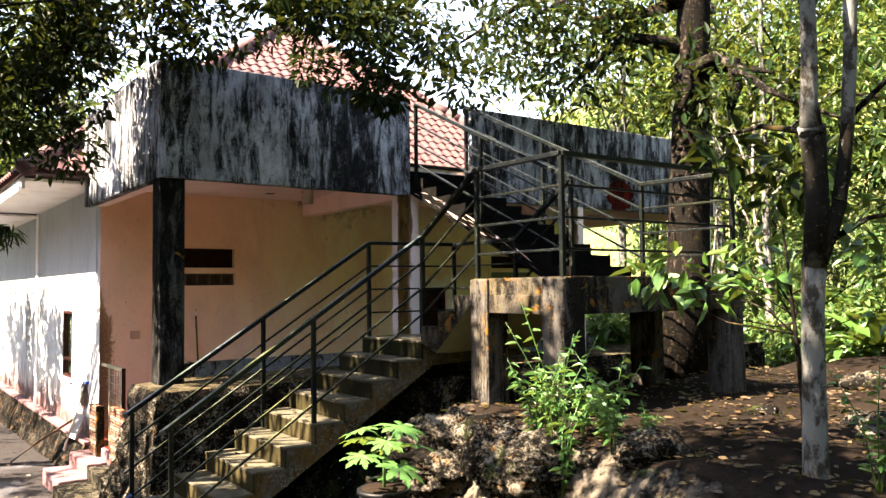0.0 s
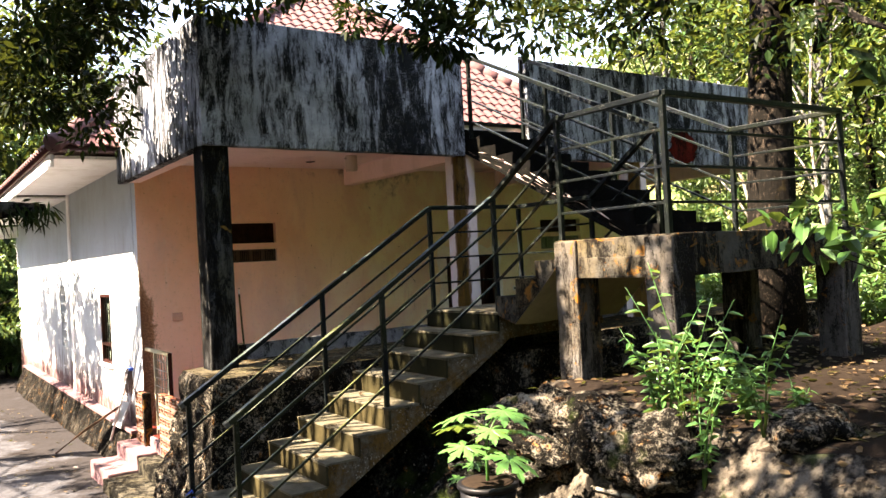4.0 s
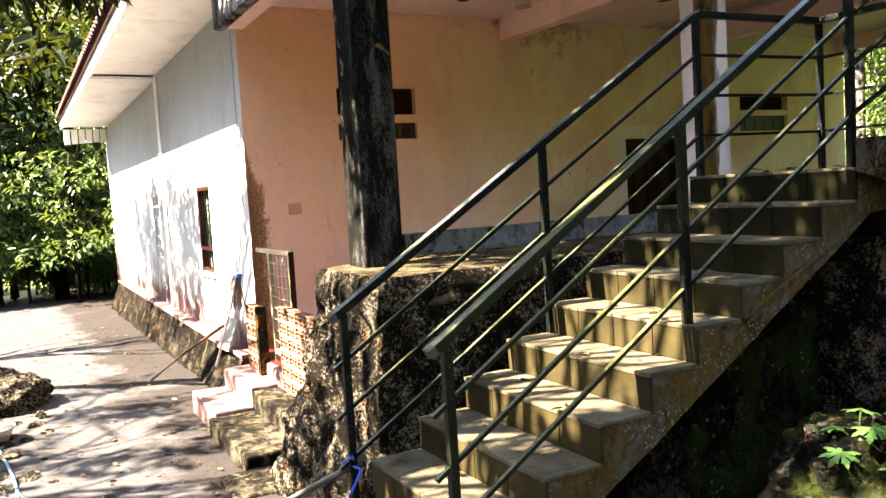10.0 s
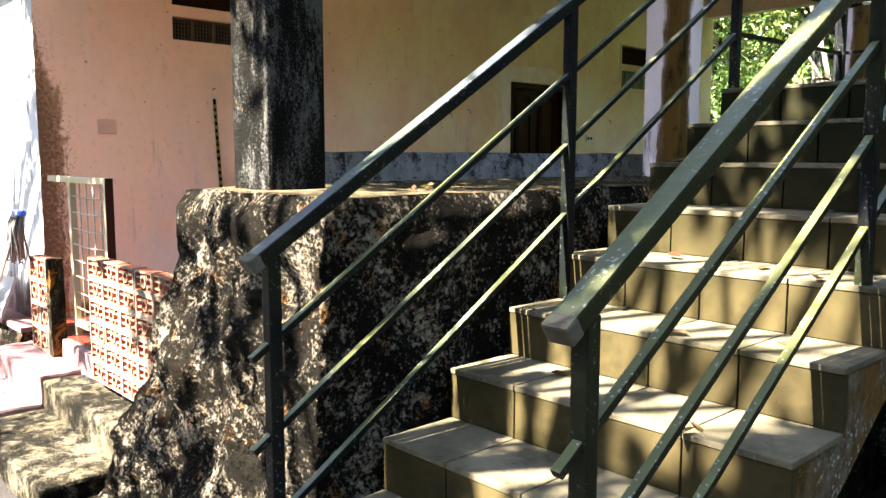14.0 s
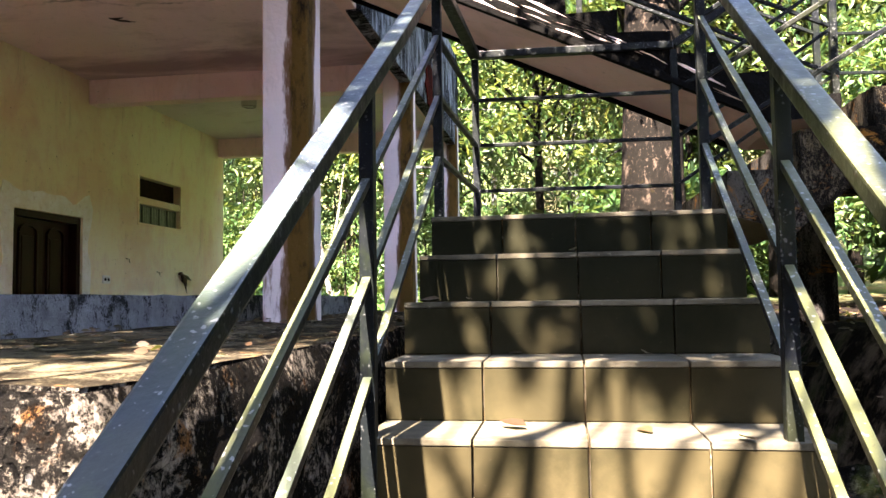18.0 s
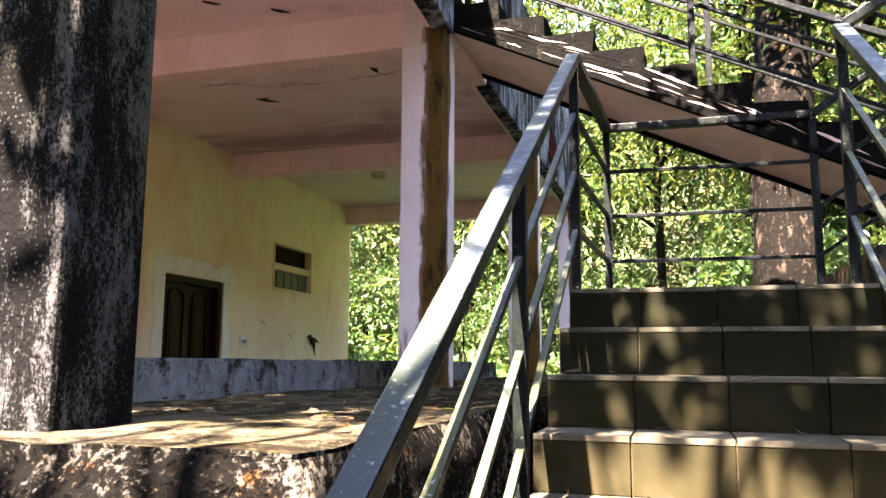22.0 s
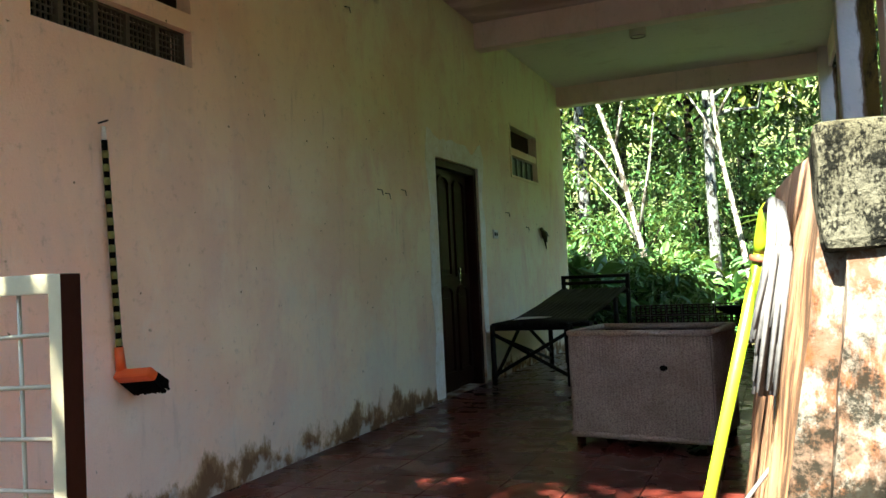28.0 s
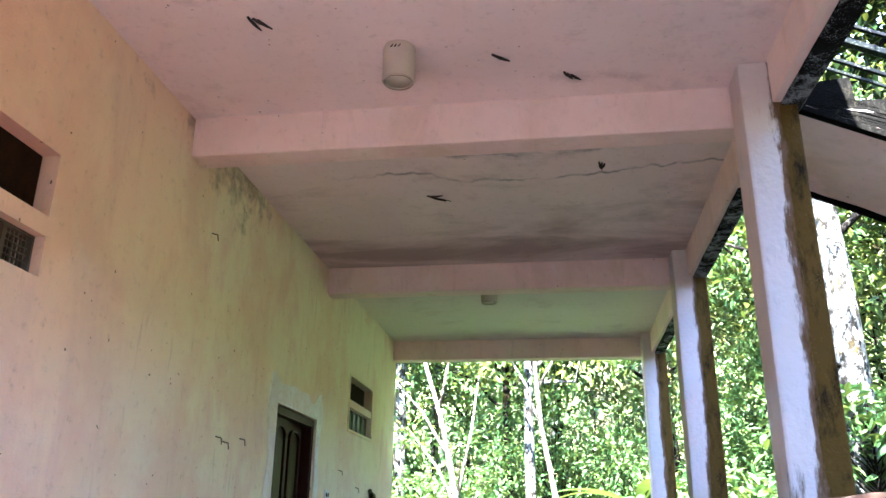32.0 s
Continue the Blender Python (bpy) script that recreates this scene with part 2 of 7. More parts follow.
M_PORCH = plaster("peach_plaster", (0.90, 0.55, 0.385), (0.85, 0.75, 0.53), (0.3, 3.6), (0.14, 0.07, 0.03), 0.03, (0.76, 0.52, 0.40), True)
M_WHITE = plaster("white_plaster", (0.36, 0.395, 0.405), (0.30, 0.335, 0.335), None, (0.15, 0.09, 0.08), 0.05, (0.30, 0.31, 0.29))
M_PINK = plaster("pink_paint", (0.90, 0.69, 0.62), (0.90, 0.77, 0.70), None, (0.4, 0.3, 0.25), None, (0.72, 0.54, 0.44))
M_SOFFIT = plaster("white_soffit", (0.82, 0.80, 0.76), (0.76, 0.73, 0.68), None, (0.4, 0.37, 0.32), None, (0.6, 0.56, 0.48))


def ceiling_paint():
    s = Shade("ceiling_paint", 0.85)
    # near bay lightened for bounce light, far bay toned against green bounce
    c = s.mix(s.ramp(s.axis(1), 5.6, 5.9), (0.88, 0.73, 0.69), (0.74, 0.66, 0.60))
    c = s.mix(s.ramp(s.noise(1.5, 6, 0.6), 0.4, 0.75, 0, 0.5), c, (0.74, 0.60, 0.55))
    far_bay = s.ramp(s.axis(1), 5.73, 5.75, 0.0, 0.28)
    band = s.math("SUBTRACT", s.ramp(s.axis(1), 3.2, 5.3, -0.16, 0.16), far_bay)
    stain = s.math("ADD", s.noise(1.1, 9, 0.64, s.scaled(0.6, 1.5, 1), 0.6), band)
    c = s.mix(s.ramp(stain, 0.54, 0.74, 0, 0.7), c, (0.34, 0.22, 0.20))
    c = s.mix(s.ramp(s.noise(18, 6, 0.75), 0.55, 0.72, 0, 0.3), c, (0.34, 0.27, 0.25))
    wave = s.ramp(s.noise(0.9, 5, 0.6, s.scaled(1, 0.2, 1)), 0.3, 0.7, -0.22, 0.22)
    for at, wide in ((2.99, 0.10), (3.33, 0.08), (3.75, 0.03)):
        off = s.math("ABSOLUTE", s.math("SUBTRACT", s.math("ADD", s.axis(1), s.math("MULTIPLY", wave, 0.4 if at < 3.1 else 1.0)), at))
        trail = s.math("MULTIPLY", s.ramp(off, 0.0, wide, 1.0, 0.0), s.ramp(s.noise(3.4, 8, 0.75, s.scaled(1, 2.5, 1)), 0.38, 0.62))
        trail = s.math("MULTIPLY", trail, s.ramp(s.axis(0), 0.5, 1.2, 0.0, 0.85))
        c = s.mix(trail, c, (0.09, 0.07, 0.065))
    c = s.mix(s.ramp(s.noise(2.1, 9, 0.75, s.scaled(1, 1.3, 1)), 0.54, 0.66, 0, 0.4), c, (0.50, 0.38, 0.34))
    c = s.mix(s.math("MULTIPLY", s.ramp(s.cells(13, "F1", s.noise_vec(25, 0.04)), 0.05, 0.09, 0.8, 0), s.ramp(s.noise(2.4, 3), 0.46, 0.54)), c, (0.16, 0.12, 0.10))
    return s.color(c).bump(s.noise(40), 0.12, 0.006).m


def column_paint(foot_x, foot_y):
    """Pale pink column paint; mould and lichen run down the outer corner of a column that begins at foot_x, foot_y."""
    s = Shade("column_paint", 0.9, 0, 0.06)
    c = s.mix(s.ramp(s.noise(2, 5), 0.4, 0.7), (0.72, 0.60, 0.56), (0.64, 0.58, 0.56))
    c = s.mix(s.ramp(s.noise(18, 6, 0.7, s.scaled(1, 1, 0.3)), 0.55, 0.70, 0, 0.35), c, (0.40, 0.36, 0.34))
    edge = s.math("ADD", s.ramp(s.axis(0), foot_x + 0.10, foot_x + 0.23, -0.12, 0.42), s.ramp(s.axis(2), 1.1, 1.9, 0.10, 0.0))
    edge = s.math("SUBTRACT", edge, s.ramp(s.axis(1), foot_y + 0.03, foot_y + 0.17, 0.0, 0.50))
    run = s.math("ADD", s.noise(5, 8, 0.72, s.scaled(1, 1, 0.22)), edge)
    c = s.mix(s.ramp(run, 0.56, 0.64, 0, 0.92), c, (0.12, 0.052, 0.016))
    crust = s.mix(s.ramp(s.noise(9, 7, 0.72, s.scaled(1, 1, 0.4)), 0.50, 0.66), (0.085, 0.048, 0.010), (0.005, 0.004, 0.0025))
    c = s.mix(s.ramp(run, 0.66, 0.74, 0, 0.95), c, crust)
    dots = s.math("MULTIPLY", s.ramp(s.cells(60, "F1", s.noise_vec(40, 0.015)), 0.2, 0.3, 0.8, 0), s.ramp(run, 0.62, 0.7))
    c = s.mix(s.math("MULTIPLY", dots, s.ramp(s.noise(7, 4), 0.52, 0.62, 0, 0.7)), c, (0.15, 0.095, 0.03))
    return s.color(c).bump(s.math("ADD", s.noise(30, 5), s.math("MULTIPLY", s.noise(6, 6, 0.7), s.ramp(run, 0.6, 0.8))), 0.4, 0.014).m


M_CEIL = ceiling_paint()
M_CONC = mould("mossy_concrete", (0.34, 0.37, 0.40), (0.0025, 0.0025, 0.0022), 0.56, (0.09, 0.10, 0.09), 0.22, 0.74)
M_COLUMN = mould("mouldy_column", (0.05, 0.052, 0.05), (0.0025, 0.0025, 0.0022), 0.74, (0.05, 0.05, 0.02), 0.3, 0.64, (0.13, 0.075, 0.016))
M_PLATFORM = mould("lichened_concrete", (0.055, 0.052, 0.042), (0.004, 0.0035, 0.003), 0.56, (0.085, 0.06, 0.018), 0.35, 0.56, (0.13, 0.06, 0.012))
M_STEPCONC = mould("step_concrete", (0.07, 0.065, 0.048), (0.0025, 0.0025, 0.0022), 0.56, (0.05, 0.042, 0.018), 0.8, 0.68, (0.12, 0.06, 0.018))
M_POST = mould("washed_concrete_post", (0.075, 0.072, 0.064), (0.006, 0.005, 0.004), 0.48, (0.07, 0.05, 0.018), 0.18, 0.58, (0.12, 0.055, 0.011))
# black with mould, and darkened further for the tree shade over the flight
M_UPSTEP = mould("mouldy_shaded_step", (0.016, 0.0155, 0.013), (0.0025, 0.0025, 0.0022), 0.80, (0.03, 0.026, 0.012), 0.6, 0.72, (0.08, 0.035, 0.01))
# dark tone carries the shade along the foot of the white wall
M_PLINTH = rock("plinth_stone", (0.085, 0.075, 0.058), (0.0025, 0.0025, 0.0022), 0.66, 4.5, 0.66)
# mossier, darker copy of the boulder rock: shade by the stair in its colour
M_SHADEDROCK = rock("shaded_mossy_rock", (0.055, 0.06, 0.05), (0.003, 0.0032, 0.0027), 0.60, 3.2, 0.52)
M_TERRACE = mould("leafy_terrace", (0.085, 0.075, 0.048), (0.008, 0.0065, 0.004), 0.56, (0.10, 0.085, 0.03), 0.9, 0.60, (0.13, 0.07, 0.025))
M_CURB = mould("curb_concrete", (0.20, 0.20, 0.195), (0.012, 0.012, 0.011), 0.42, (0.10, 0.10, 0.075), 0.9, 0.74)
# black patches carry shade on the stone as well as crust
M_STONE = rock("rough_stone", (0.30, 0.27, 0.21), (0.0025, 0.0025, 0.0022), 0.655, 5.5, 0.72)
# pale tone raised for the sunlit ledge
M_BOULDER = rock("boulder", (0.22, 0.20, 0.155), (0.0025, 0.0025, 0.0022), 0.60, 4.2, 0.60)


def stair_side():
    """Grey render grown over with fine golden lichen, blackened in streaks."""
    s = Shade("lichened_stair_side", 0.95, 0, 0.03)
    c = s.mix(s.ramp(s.noise(14, 8, 0.75), 0.38, 0.64), (0.085, 0.077, 0.056), (0.03, 0.026, 0.017))
    c = s.mix(s.ramp(s.noise(3.5, 8, 0.78), 0.42, 0.58, 0, 0.85), c, (0.08, 0.043, 0.008))
    c = s.mix(s.ramp(s.noise(26, 8, 0.8, s.scaled(1, 1, 0.6)), 0.50, 0.60, 0, 0.75), c, (0.03, 0.022, 0.010))
    c = s.mix(s.ramp(s.noise(2.4, 8, 0.78, s.scaled(1, 1.3, 0.7)), 0.53, 0.63, 0, 0.9), c, (0.008, 0.008, 0.006))
    dots = s.math("MULTIPLY", s.ramp(s.cells(45, "F1", s.noise_vec(30, 0.02)), 0.2, 0.32, 0.8, 0), s.ramp(s.noise(6, 4), 0.5, 0.6))
    return s.color(s.mix(dots, c, (0.20, 0.19, 0.16))).bump(s.noise(24, 8, 0.75), 0.6, 0.012).m


def wall_end_paint():
    """Flaking orange and white paint over grey render, black mould creeping up from its foot."""
    s = Shade("flaking_wall_end", 0.95, 0, 0.03)
    c = s.mix(s.ramp(s.noise(9, 9, 0.75), 0.40, 0.60), (0.065, 0.027, 0.013), (0.08, 0.054, 0.039))
    c = s.mix(s.ramp(s.noise(6.5, 9, 0.78, s.scaled(1, 1, 0.7)), 0.52, 0.57, 0, 0.95), c, (0.115, 0.10, 0.082))
    c = s.mix(s.ramp(s.noise(12, 8, 0.75, s.scaled(1, 1, 0.3)), 0.56, 0.64, 0, 0.8), c, (0.085, 0.026, 0.008))
    foot = s.math("ADD", s.noise(5.5, 9, 0.78), s.ramp(s.axis(2), 0.50, 1.15, 0.20, -0.04))
    c = s.mix(s.ramp(foot, 0.55, 0.63, 0, 0.95), c, (0.007, 0.0065, 0.005))
    c = s.mix(s.ramp(s.noise(60, 6, 0.75), 0.60, 0.68, 0, 0.6), c, (0.06, 0.045, 0.03))
    return s.color(c).bump(s.math("ADD", s.noise(40, 7, 0.75), s.math("MULTIPLY", s.ramp(s.noise(9, 9, 0.75), 0.46, 0.5), 0.5)), 0.35, 0.006).m


M_STAIRSIDE, M_WALLEND = stair_side(), wall_end_paint()


def brown_wall():
    s = Shade("brown_plaster", 0.8, 0, 0.15)
    c = s.mix(s.ramp(s.noise(3, 6, 0.65), 0.35, 0.68), (0.38, 0.185, 0.095), (0.17, 0.082, 0.042))
    c = s.mix(s.ramp(s.noise(14, 8, 0.72, s.scaled(1, 1, 0.14)), 0.47, 0.57, 0, 0.9), c, (0.032, 0.017, 0.009))
    c = s.mix(s.ramp(s.noise(20, 7, 0.72, s.scaled(1, 1, 0.2)), 0.58, 0.66, 0, 0.7), c, (0.36, 0.27, 0.18))
    c = s.mix(s.ramp(s.math("ADD", s.axis(2), s.ramp(s.noise(5, 5), 0, 1, -0.1, 0.1)), 1.14, 1.24, 0, 0.6), c, (0.42, 0.27, 0.19))
    return s.color(c).bump(s.noise(22, 7, 0.7, s.scaled(1, 1, 0.25)), 0.5, 0.012).m


M_INNER = brown_wall()


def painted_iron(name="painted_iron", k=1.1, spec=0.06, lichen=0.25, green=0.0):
    """Black paint gone dull: green algae, pale lichen specks and rust; k lightens it for the light on upper faces."""
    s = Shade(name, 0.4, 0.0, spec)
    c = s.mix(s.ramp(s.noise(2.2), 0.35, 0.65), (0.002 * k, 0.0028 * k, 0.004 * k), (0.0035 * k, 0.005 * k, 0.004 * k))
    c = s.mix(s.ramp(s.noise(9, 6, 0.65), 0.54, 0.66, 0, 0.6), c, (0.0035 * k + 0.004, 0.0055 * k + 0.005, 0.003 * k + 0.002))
    size = s.ramp(s.noise(14, 5, 0.7), 0.40, 0.68, 0.04, 0.24)
    dots = s.ramp(s.math("SUBTRACT", s.cells(85, "F1", s.noise_vec(60, 0.012)), size), -0.03, 0.03, 0.7, 0)
    c = s.mix(dots, c, (0.004 * k + 0.02, 0.0045 * k + 0.024, 0.0045 * k + 0.022))
    algae = s.math("ADD", s.noise(1.1, 4, 0.6, s.scaled(1, 0.6, 1)), s.math("ADD", s.ramp(s.axis(1), -0.9, 1.2, 0.16 + green, green - 0.12), s.ramp(s.axis(0), 5.0, 5.3, -0.12, 0.06)))
    c = s.mix(s.ramp(algae, 0.50, 0.70, 0, 0.8 * lichen), c, (0.05, 0.055, 0.017))
    # pale flakes stand for lichen and for sun dapples alike
    flakes = s.ramp(s.math("SUBTRACT", s.cells(62, "F1", s.noise_vec(34, 0.03)), s.ramp(s.noise(6, 6, 0.75), 0.36, 0.60, 0.0, 0.30)), -0.03, 0.05, 0.7 * lichen, 0)
    c = s.mix(flakes, c, (0.20, 0.215, 0.20))
    c = s.mix(s.ramp(s.noise(120, 4, 0.7), 0.60, 0.68, 0, 0.4), c, (0.012, 0.014, 0.012))
    c = s.mix(s.ramp(s.noise(28, 5), 0.70, 0.76, 0, 0.8), c, (0.05, 0.024, 0.012))
    return s.color(c).rough(s.ramp(s.noise(20), 0.3, 0.7, 0.28, 0.5)).bump(s.noise(60, 4), 0.25, 0.004).m


def stair_tile():
    s = Shade("stair_tile", 0.6, 0, 0.06)
    c = s.mix(s.ramp(s.noise(3, 5), 0.35, 0.7), (0.10, 0.091, 0.063), (0.058, 0.053, 0.036))
    c = s.mix(s.ramp(s.random(), 0, 1, 0, 0.35), c, (0.08, 0.073, 0.044))
    c = s.mix(s.ramp(s.noise(5, 7, 0.7), 0.46, 0.66, 0, 0.85), c, (0.014, 0.0145, 0.008))
    c = s.mix(s.ramp(s.noise(60, 3), 0.66, 0.74, 0, 0.4), c, (0.2, 0.19, 0.14))
    return s.color(c).rough(s.ramp(s.noise(7), 0.3, 0.7, 0.4, 0.75)).bump(s.noise(35), 0.15, 0.004).m


def red_tile():
    s = Shade("red_floor_tile", 0.22, 0.0, 0.3)
    c = s.mix(s.ramp(s.random(), 0, 1), (0.085, 0.015, 0.010), (0.055, 0.011, 0.008))
    c = s.mix(s.ramp(s.axis(1), 4.5, 7.5, 0, 0.45), c, (0.07, 0.052, 0.032))
    c = s.mix(s.ramp(s.noise(4, 6, 0.65), 0.5, 0.75, 0, 0.5), c, (0.04, 0.02, 0.016))
    return s.color(c).rough(s.ramp(s.noise(5, 5), 0.3, 0.7, 0.16, 0.42)).bump(s.noise(25), 0.08, 0.003).m


def roof_tile():
    s = Shade("clay_roof_tile", 0.8)
    c = s.mix(s.random(), (0.10, 0.036, 0.034), (0.062, 0.024, 0.024))
    c = s.mix(s.ramp(s.noise(0.8, 5), 0.45, 0.7, 0, 0.7), c, (0.045, 0.02, 0.019))
    c = s.mix(s.ramp(s.noise(12, 5), 0.5, 0.75, 0, 0.6), c, (0.10, 0.07, 0.05))
    return s.color(c).bump(s.noise(40), 0.2, 0.005).m


def earth():
    s = Shade("worn_ground", 0.97, 0, 0.03)
    dirt = s.mix(s.ramp(s.noise(1.7, 8, 0.7), 0.35, 0.7), (0.013, 0.0095, 0.0065), (0.004, 0.003, 0.0024))
    slab = s.mix(s.ramp(s.noise(6, 8, 0.7), 0.3, 0.7), (0.062, 0.065, 0.070), (0.026, 0.0262, 0.0275))
    crack = s.ramp(s.cells(0.55, "DISTANCE_TO_EDGE", s.noise_vec(2.0)), 0.0, 0.012, 0.25, 1)
    slab = s.mix(crack, (0.03, 0.026, 0.022), slab)
    yard = s.math("SUBTRACT", s.math("MULTIPLY", s.noise(0.7, 6, 0.6), 1.6), s.ramp(s.axis(0), 3.0, 8.5, 0.1, 0.9))
    yard = s.math("SUBTRACT", yard, s.ramp(s.axis(1), -0.6, 0.6, 0, 1.0))
    damp = s.math("ADD", s.noise(1.1, 7, 0.65), s.ramp(s.axis(1), -2.3, -1.3, -0.12, 0.26))
    slab = s.mix(s.ramp(damp, 0.54, 0.64, 0, 0.85), slab, (0.017, 0.0152, 0.0142))
    c = s.mix(s.ramp(yard, 0.3, 0.42), dirt, slab)
    c = s.mix(s.ramp(s.noise(30, 6, 0.7), 0.55, 0.75, 0, 0.5), c, (0.03, 0.023, 0.017))
    sep = s.t.nodes.new("ShaderNodeSeparateXYZ")
    s.t.links.new(s.geo.outputs["True Normal"], sep.inputs[0])
    stone = s.mix(s.ramp(s.noise(5, 8, 0.72), 0.42, 0.55), (0.075, 0.066, 0.05), (0.004, 0.0036, 0.003))
    stone = s.mix(s.ramp(s.noise(3, 5), 0.55, 0.7, 0, 0.6), stone, (0.03, 0.045, 0.012))
    c = s.mix(s.ramp(sep.outputs[2], 0.90, 0.78), c, stone)
    far = s.math("ADD", s.ramp(s.axis(1), 10, 16), s.ramp(s.math("ABSOLUTE", s.axis(0)), 18, 30))
    c = s.mix(s.ramp(far, 0, 1), c, s.mix(s.ramp(s.noise(0.4, 8), 0.4, 0.65), (0.06, 0.10, 0.03), (0.12, 0.10, 0.05)))
    return s.color(c).bump(s.math("ADD", s.noise(7, 8, 0.7), s.math("MULTIPLY", s.noise(45, 5), 0.4)), 0.8, 0.03).m


def leafy(name, tones, shine=0.35, through_light=0.4):
    """Leaves: a coloured, slightly glossy face that also lets light through."""
    s = Shade(name, 0.45, 0, shine)
    n = s.t.nodes
    island = s.geo.outputs["Random Per Island"]
    c = s.mix(s.ramp(island, 0, 0.6), tones[0], tones[1])
    c = s.mix(s.ramp(island, 0.6, 1.0), c, tones[2])
    c = s.mix(s.ramp(s.random(), 0, 1, 0, 0.4), c, tones[1])
    s.color(c)
    tr = n.new("ShaderNodeBsdfTranslucent")
    glow = s.mix(0.4, c, (0.38, 0.47, 0.07))
    s.t.links.new(glow, tr.inputs["Color"])
    mx = n.new("ShaderNodeMixShader")
    mx.inputs[0].default_value = through_light
    s.t.links.new(s.b.outputs[0], mx.inputs[1])
    s.t.links.new(tr.outputs[0], mx.inputs[2])
    s.t.links.new(mx.outputs[0], n["Material Output"].inputs["Surface"])
    return s.m


def bark(name, pale, dark, amount):
    s = Shade(name, 0.95, 0, 0.03)
    c = s.mix(s.ramp(s.noise(11, 8, 0.72, s.scaled(1, 1, 0.5)), 0.62 - 0.25 * amount, 0.68 - 0.25 * amount), pale, dark)
    c = s.mix(s.ramp(s.noise(30, 6, 0.7), 0.58, 0.66, 0, 0.8), c, tuple(min(1, p * 1.3) for p in pale))
    c = s.mix(s.ramp(s.noise(3, 3), 0.62, 0.75, 0, 0.5), c, (0.07, 0.05, 0.014))
    return s.color(c).bump(s.noise(14, 7, 0.7, s.scaled(1, 1, 0.3)), 0.9, 0.03).m


def slim_bark():
    """Pale lichened bark with a blackened, knotty stretch about the forks."""
    s = Shade("slim_tree_bark", 0.95, 0, 0.03)
    pale = s.mix(s.ramp(s.noise(11, 8, 0.72, s.scaled(1, 1, 0.5)), 0.48, 0.56), (0.13, 0.135, 0.122), (0.035, 0.032, 0.025))
    rough = s.math("ADD", s.axis(2), s.ramp(s.noise(6, 7, 0.7), 0, 1, -0.35, 0.35))
    gap = s.ramp(s.math("ABSOLUTE", s.math("SUBTRACT", rough, 2.55)), 0.32, 0.46, 1, 0)
    c = s.mix(s.math("MULTIPLY", gap, 0.95), pale, (0.008, 0.007, 0.005))
    c = s.mix(s.ramp(s.noise(40, 6, 0.7), 0.60, 0.68, 0, 0.7), c, (0.16, 0.165, 0.15))
    return s.color(c).bump(s.noise(14, 7, 0.7, s.scaled(1, 1, 0.3)), 0.9, 0.02).m


def riser_tile():
    s = Shade("riser_tile", 0.6, 0, 0.04)
    # darker than the treads: shade on the risers is put into the colour
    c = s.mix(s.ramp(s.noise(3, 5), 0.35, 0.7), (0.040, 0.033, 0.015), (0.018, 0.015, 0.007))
    # darkens with height: moss and the shade of the upper steps together
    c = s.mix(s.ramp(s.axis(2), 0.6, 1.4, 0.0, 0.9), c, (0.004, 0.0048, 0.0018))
    c = s.mix(s.ramp(s.noise(4, 7, 0.7), 0.45, 0.7, 0, 0.8), c, (0.004, 0.005, 0.002))
    c = s.mix(s.ramp(s.noise(60, 3), 0.68, 0.74, 0, 0.2), c, (0.06, 0.055, 0.035))
    return s.color(c).bump(s.noise(35), 0.15, 0.004).m


M_RISER = riser_tile()
# high k: sun and sky light on rail tops is put into the colour
M_IRONTOP = painted_iron("lit_top_painted_iron", 8.5, 0.28, 1.0)
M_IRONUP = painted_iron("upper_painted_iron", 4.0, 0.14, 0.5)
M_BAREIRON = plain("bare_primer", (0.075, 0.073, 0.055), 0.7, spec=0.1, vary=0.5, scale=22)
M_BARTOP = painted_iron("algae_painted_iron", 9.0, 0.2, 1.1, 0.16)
M_IRON, M_TILE, M_FLOOR, M_ROOF, M_GROUND = painted_iron(), stair_tile(), red_tile(), roof_tile(), earth()
M_DARKGROUT = plain("dark_grout", (0.05, 0.03, 0.025), 0.9)
M_WOOD = plain("dark_wood", (0.026, 0.006, 0.004), 0.5, spec=0.12, vary=0.4, scale=5)
# for black things, and as painted shade in rooms, gaps and openings
M_BLACK = plain("black_and_unlit", (0.004, 0.0035, 0.003), 0.9, spec=0.02)
M_PANEL = plain("perforated_board", (0.030, 0.014, 0.008), 0.8, spec=0.05, vary=0.5, scale=14)
M_LEAF = leafy("canopy_leaf", ((0.014, 0.033, 0.007), (0.03, 0.06, 0.01), (0.11, 0.105, 0.016)), 0.18, 0.2)
M_LEAF_BRIGHT = leafy("forest_leaf", ((0.013, 0.032, 0.008), (0.046, 0.074, 0.016), (0.15, 0.135, 0.034)), 0.24, 0.18)
M_LEAF_GREEN = leafy("fresh_leaf", ((0.014, 0.046, 0.012), (0.040, 0.095, 0.024), (0.11, 0.15, 0.05)), 0.26, 0.2)
M_LEAF_LIME = leafy("lime_leaf", ((0.05, 0.11, 0.016), (0.09, 0.16, 0.025), (0.14, 0.20, 0.04)), 0.3, 0.2)
# near black: the backlit look of the crowns is put into the colour
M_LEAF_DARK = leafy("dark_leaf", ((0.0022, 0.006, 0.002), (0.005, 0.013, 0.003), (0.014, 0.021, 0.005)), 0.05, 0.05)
M_LEAF_BIG = leafy("broad_leaf", ((0.016, 0.055, 0.010), (0.03, 0.085, 0.014), (0.055, 0.12, 0.02)), 0.4, 0.12)
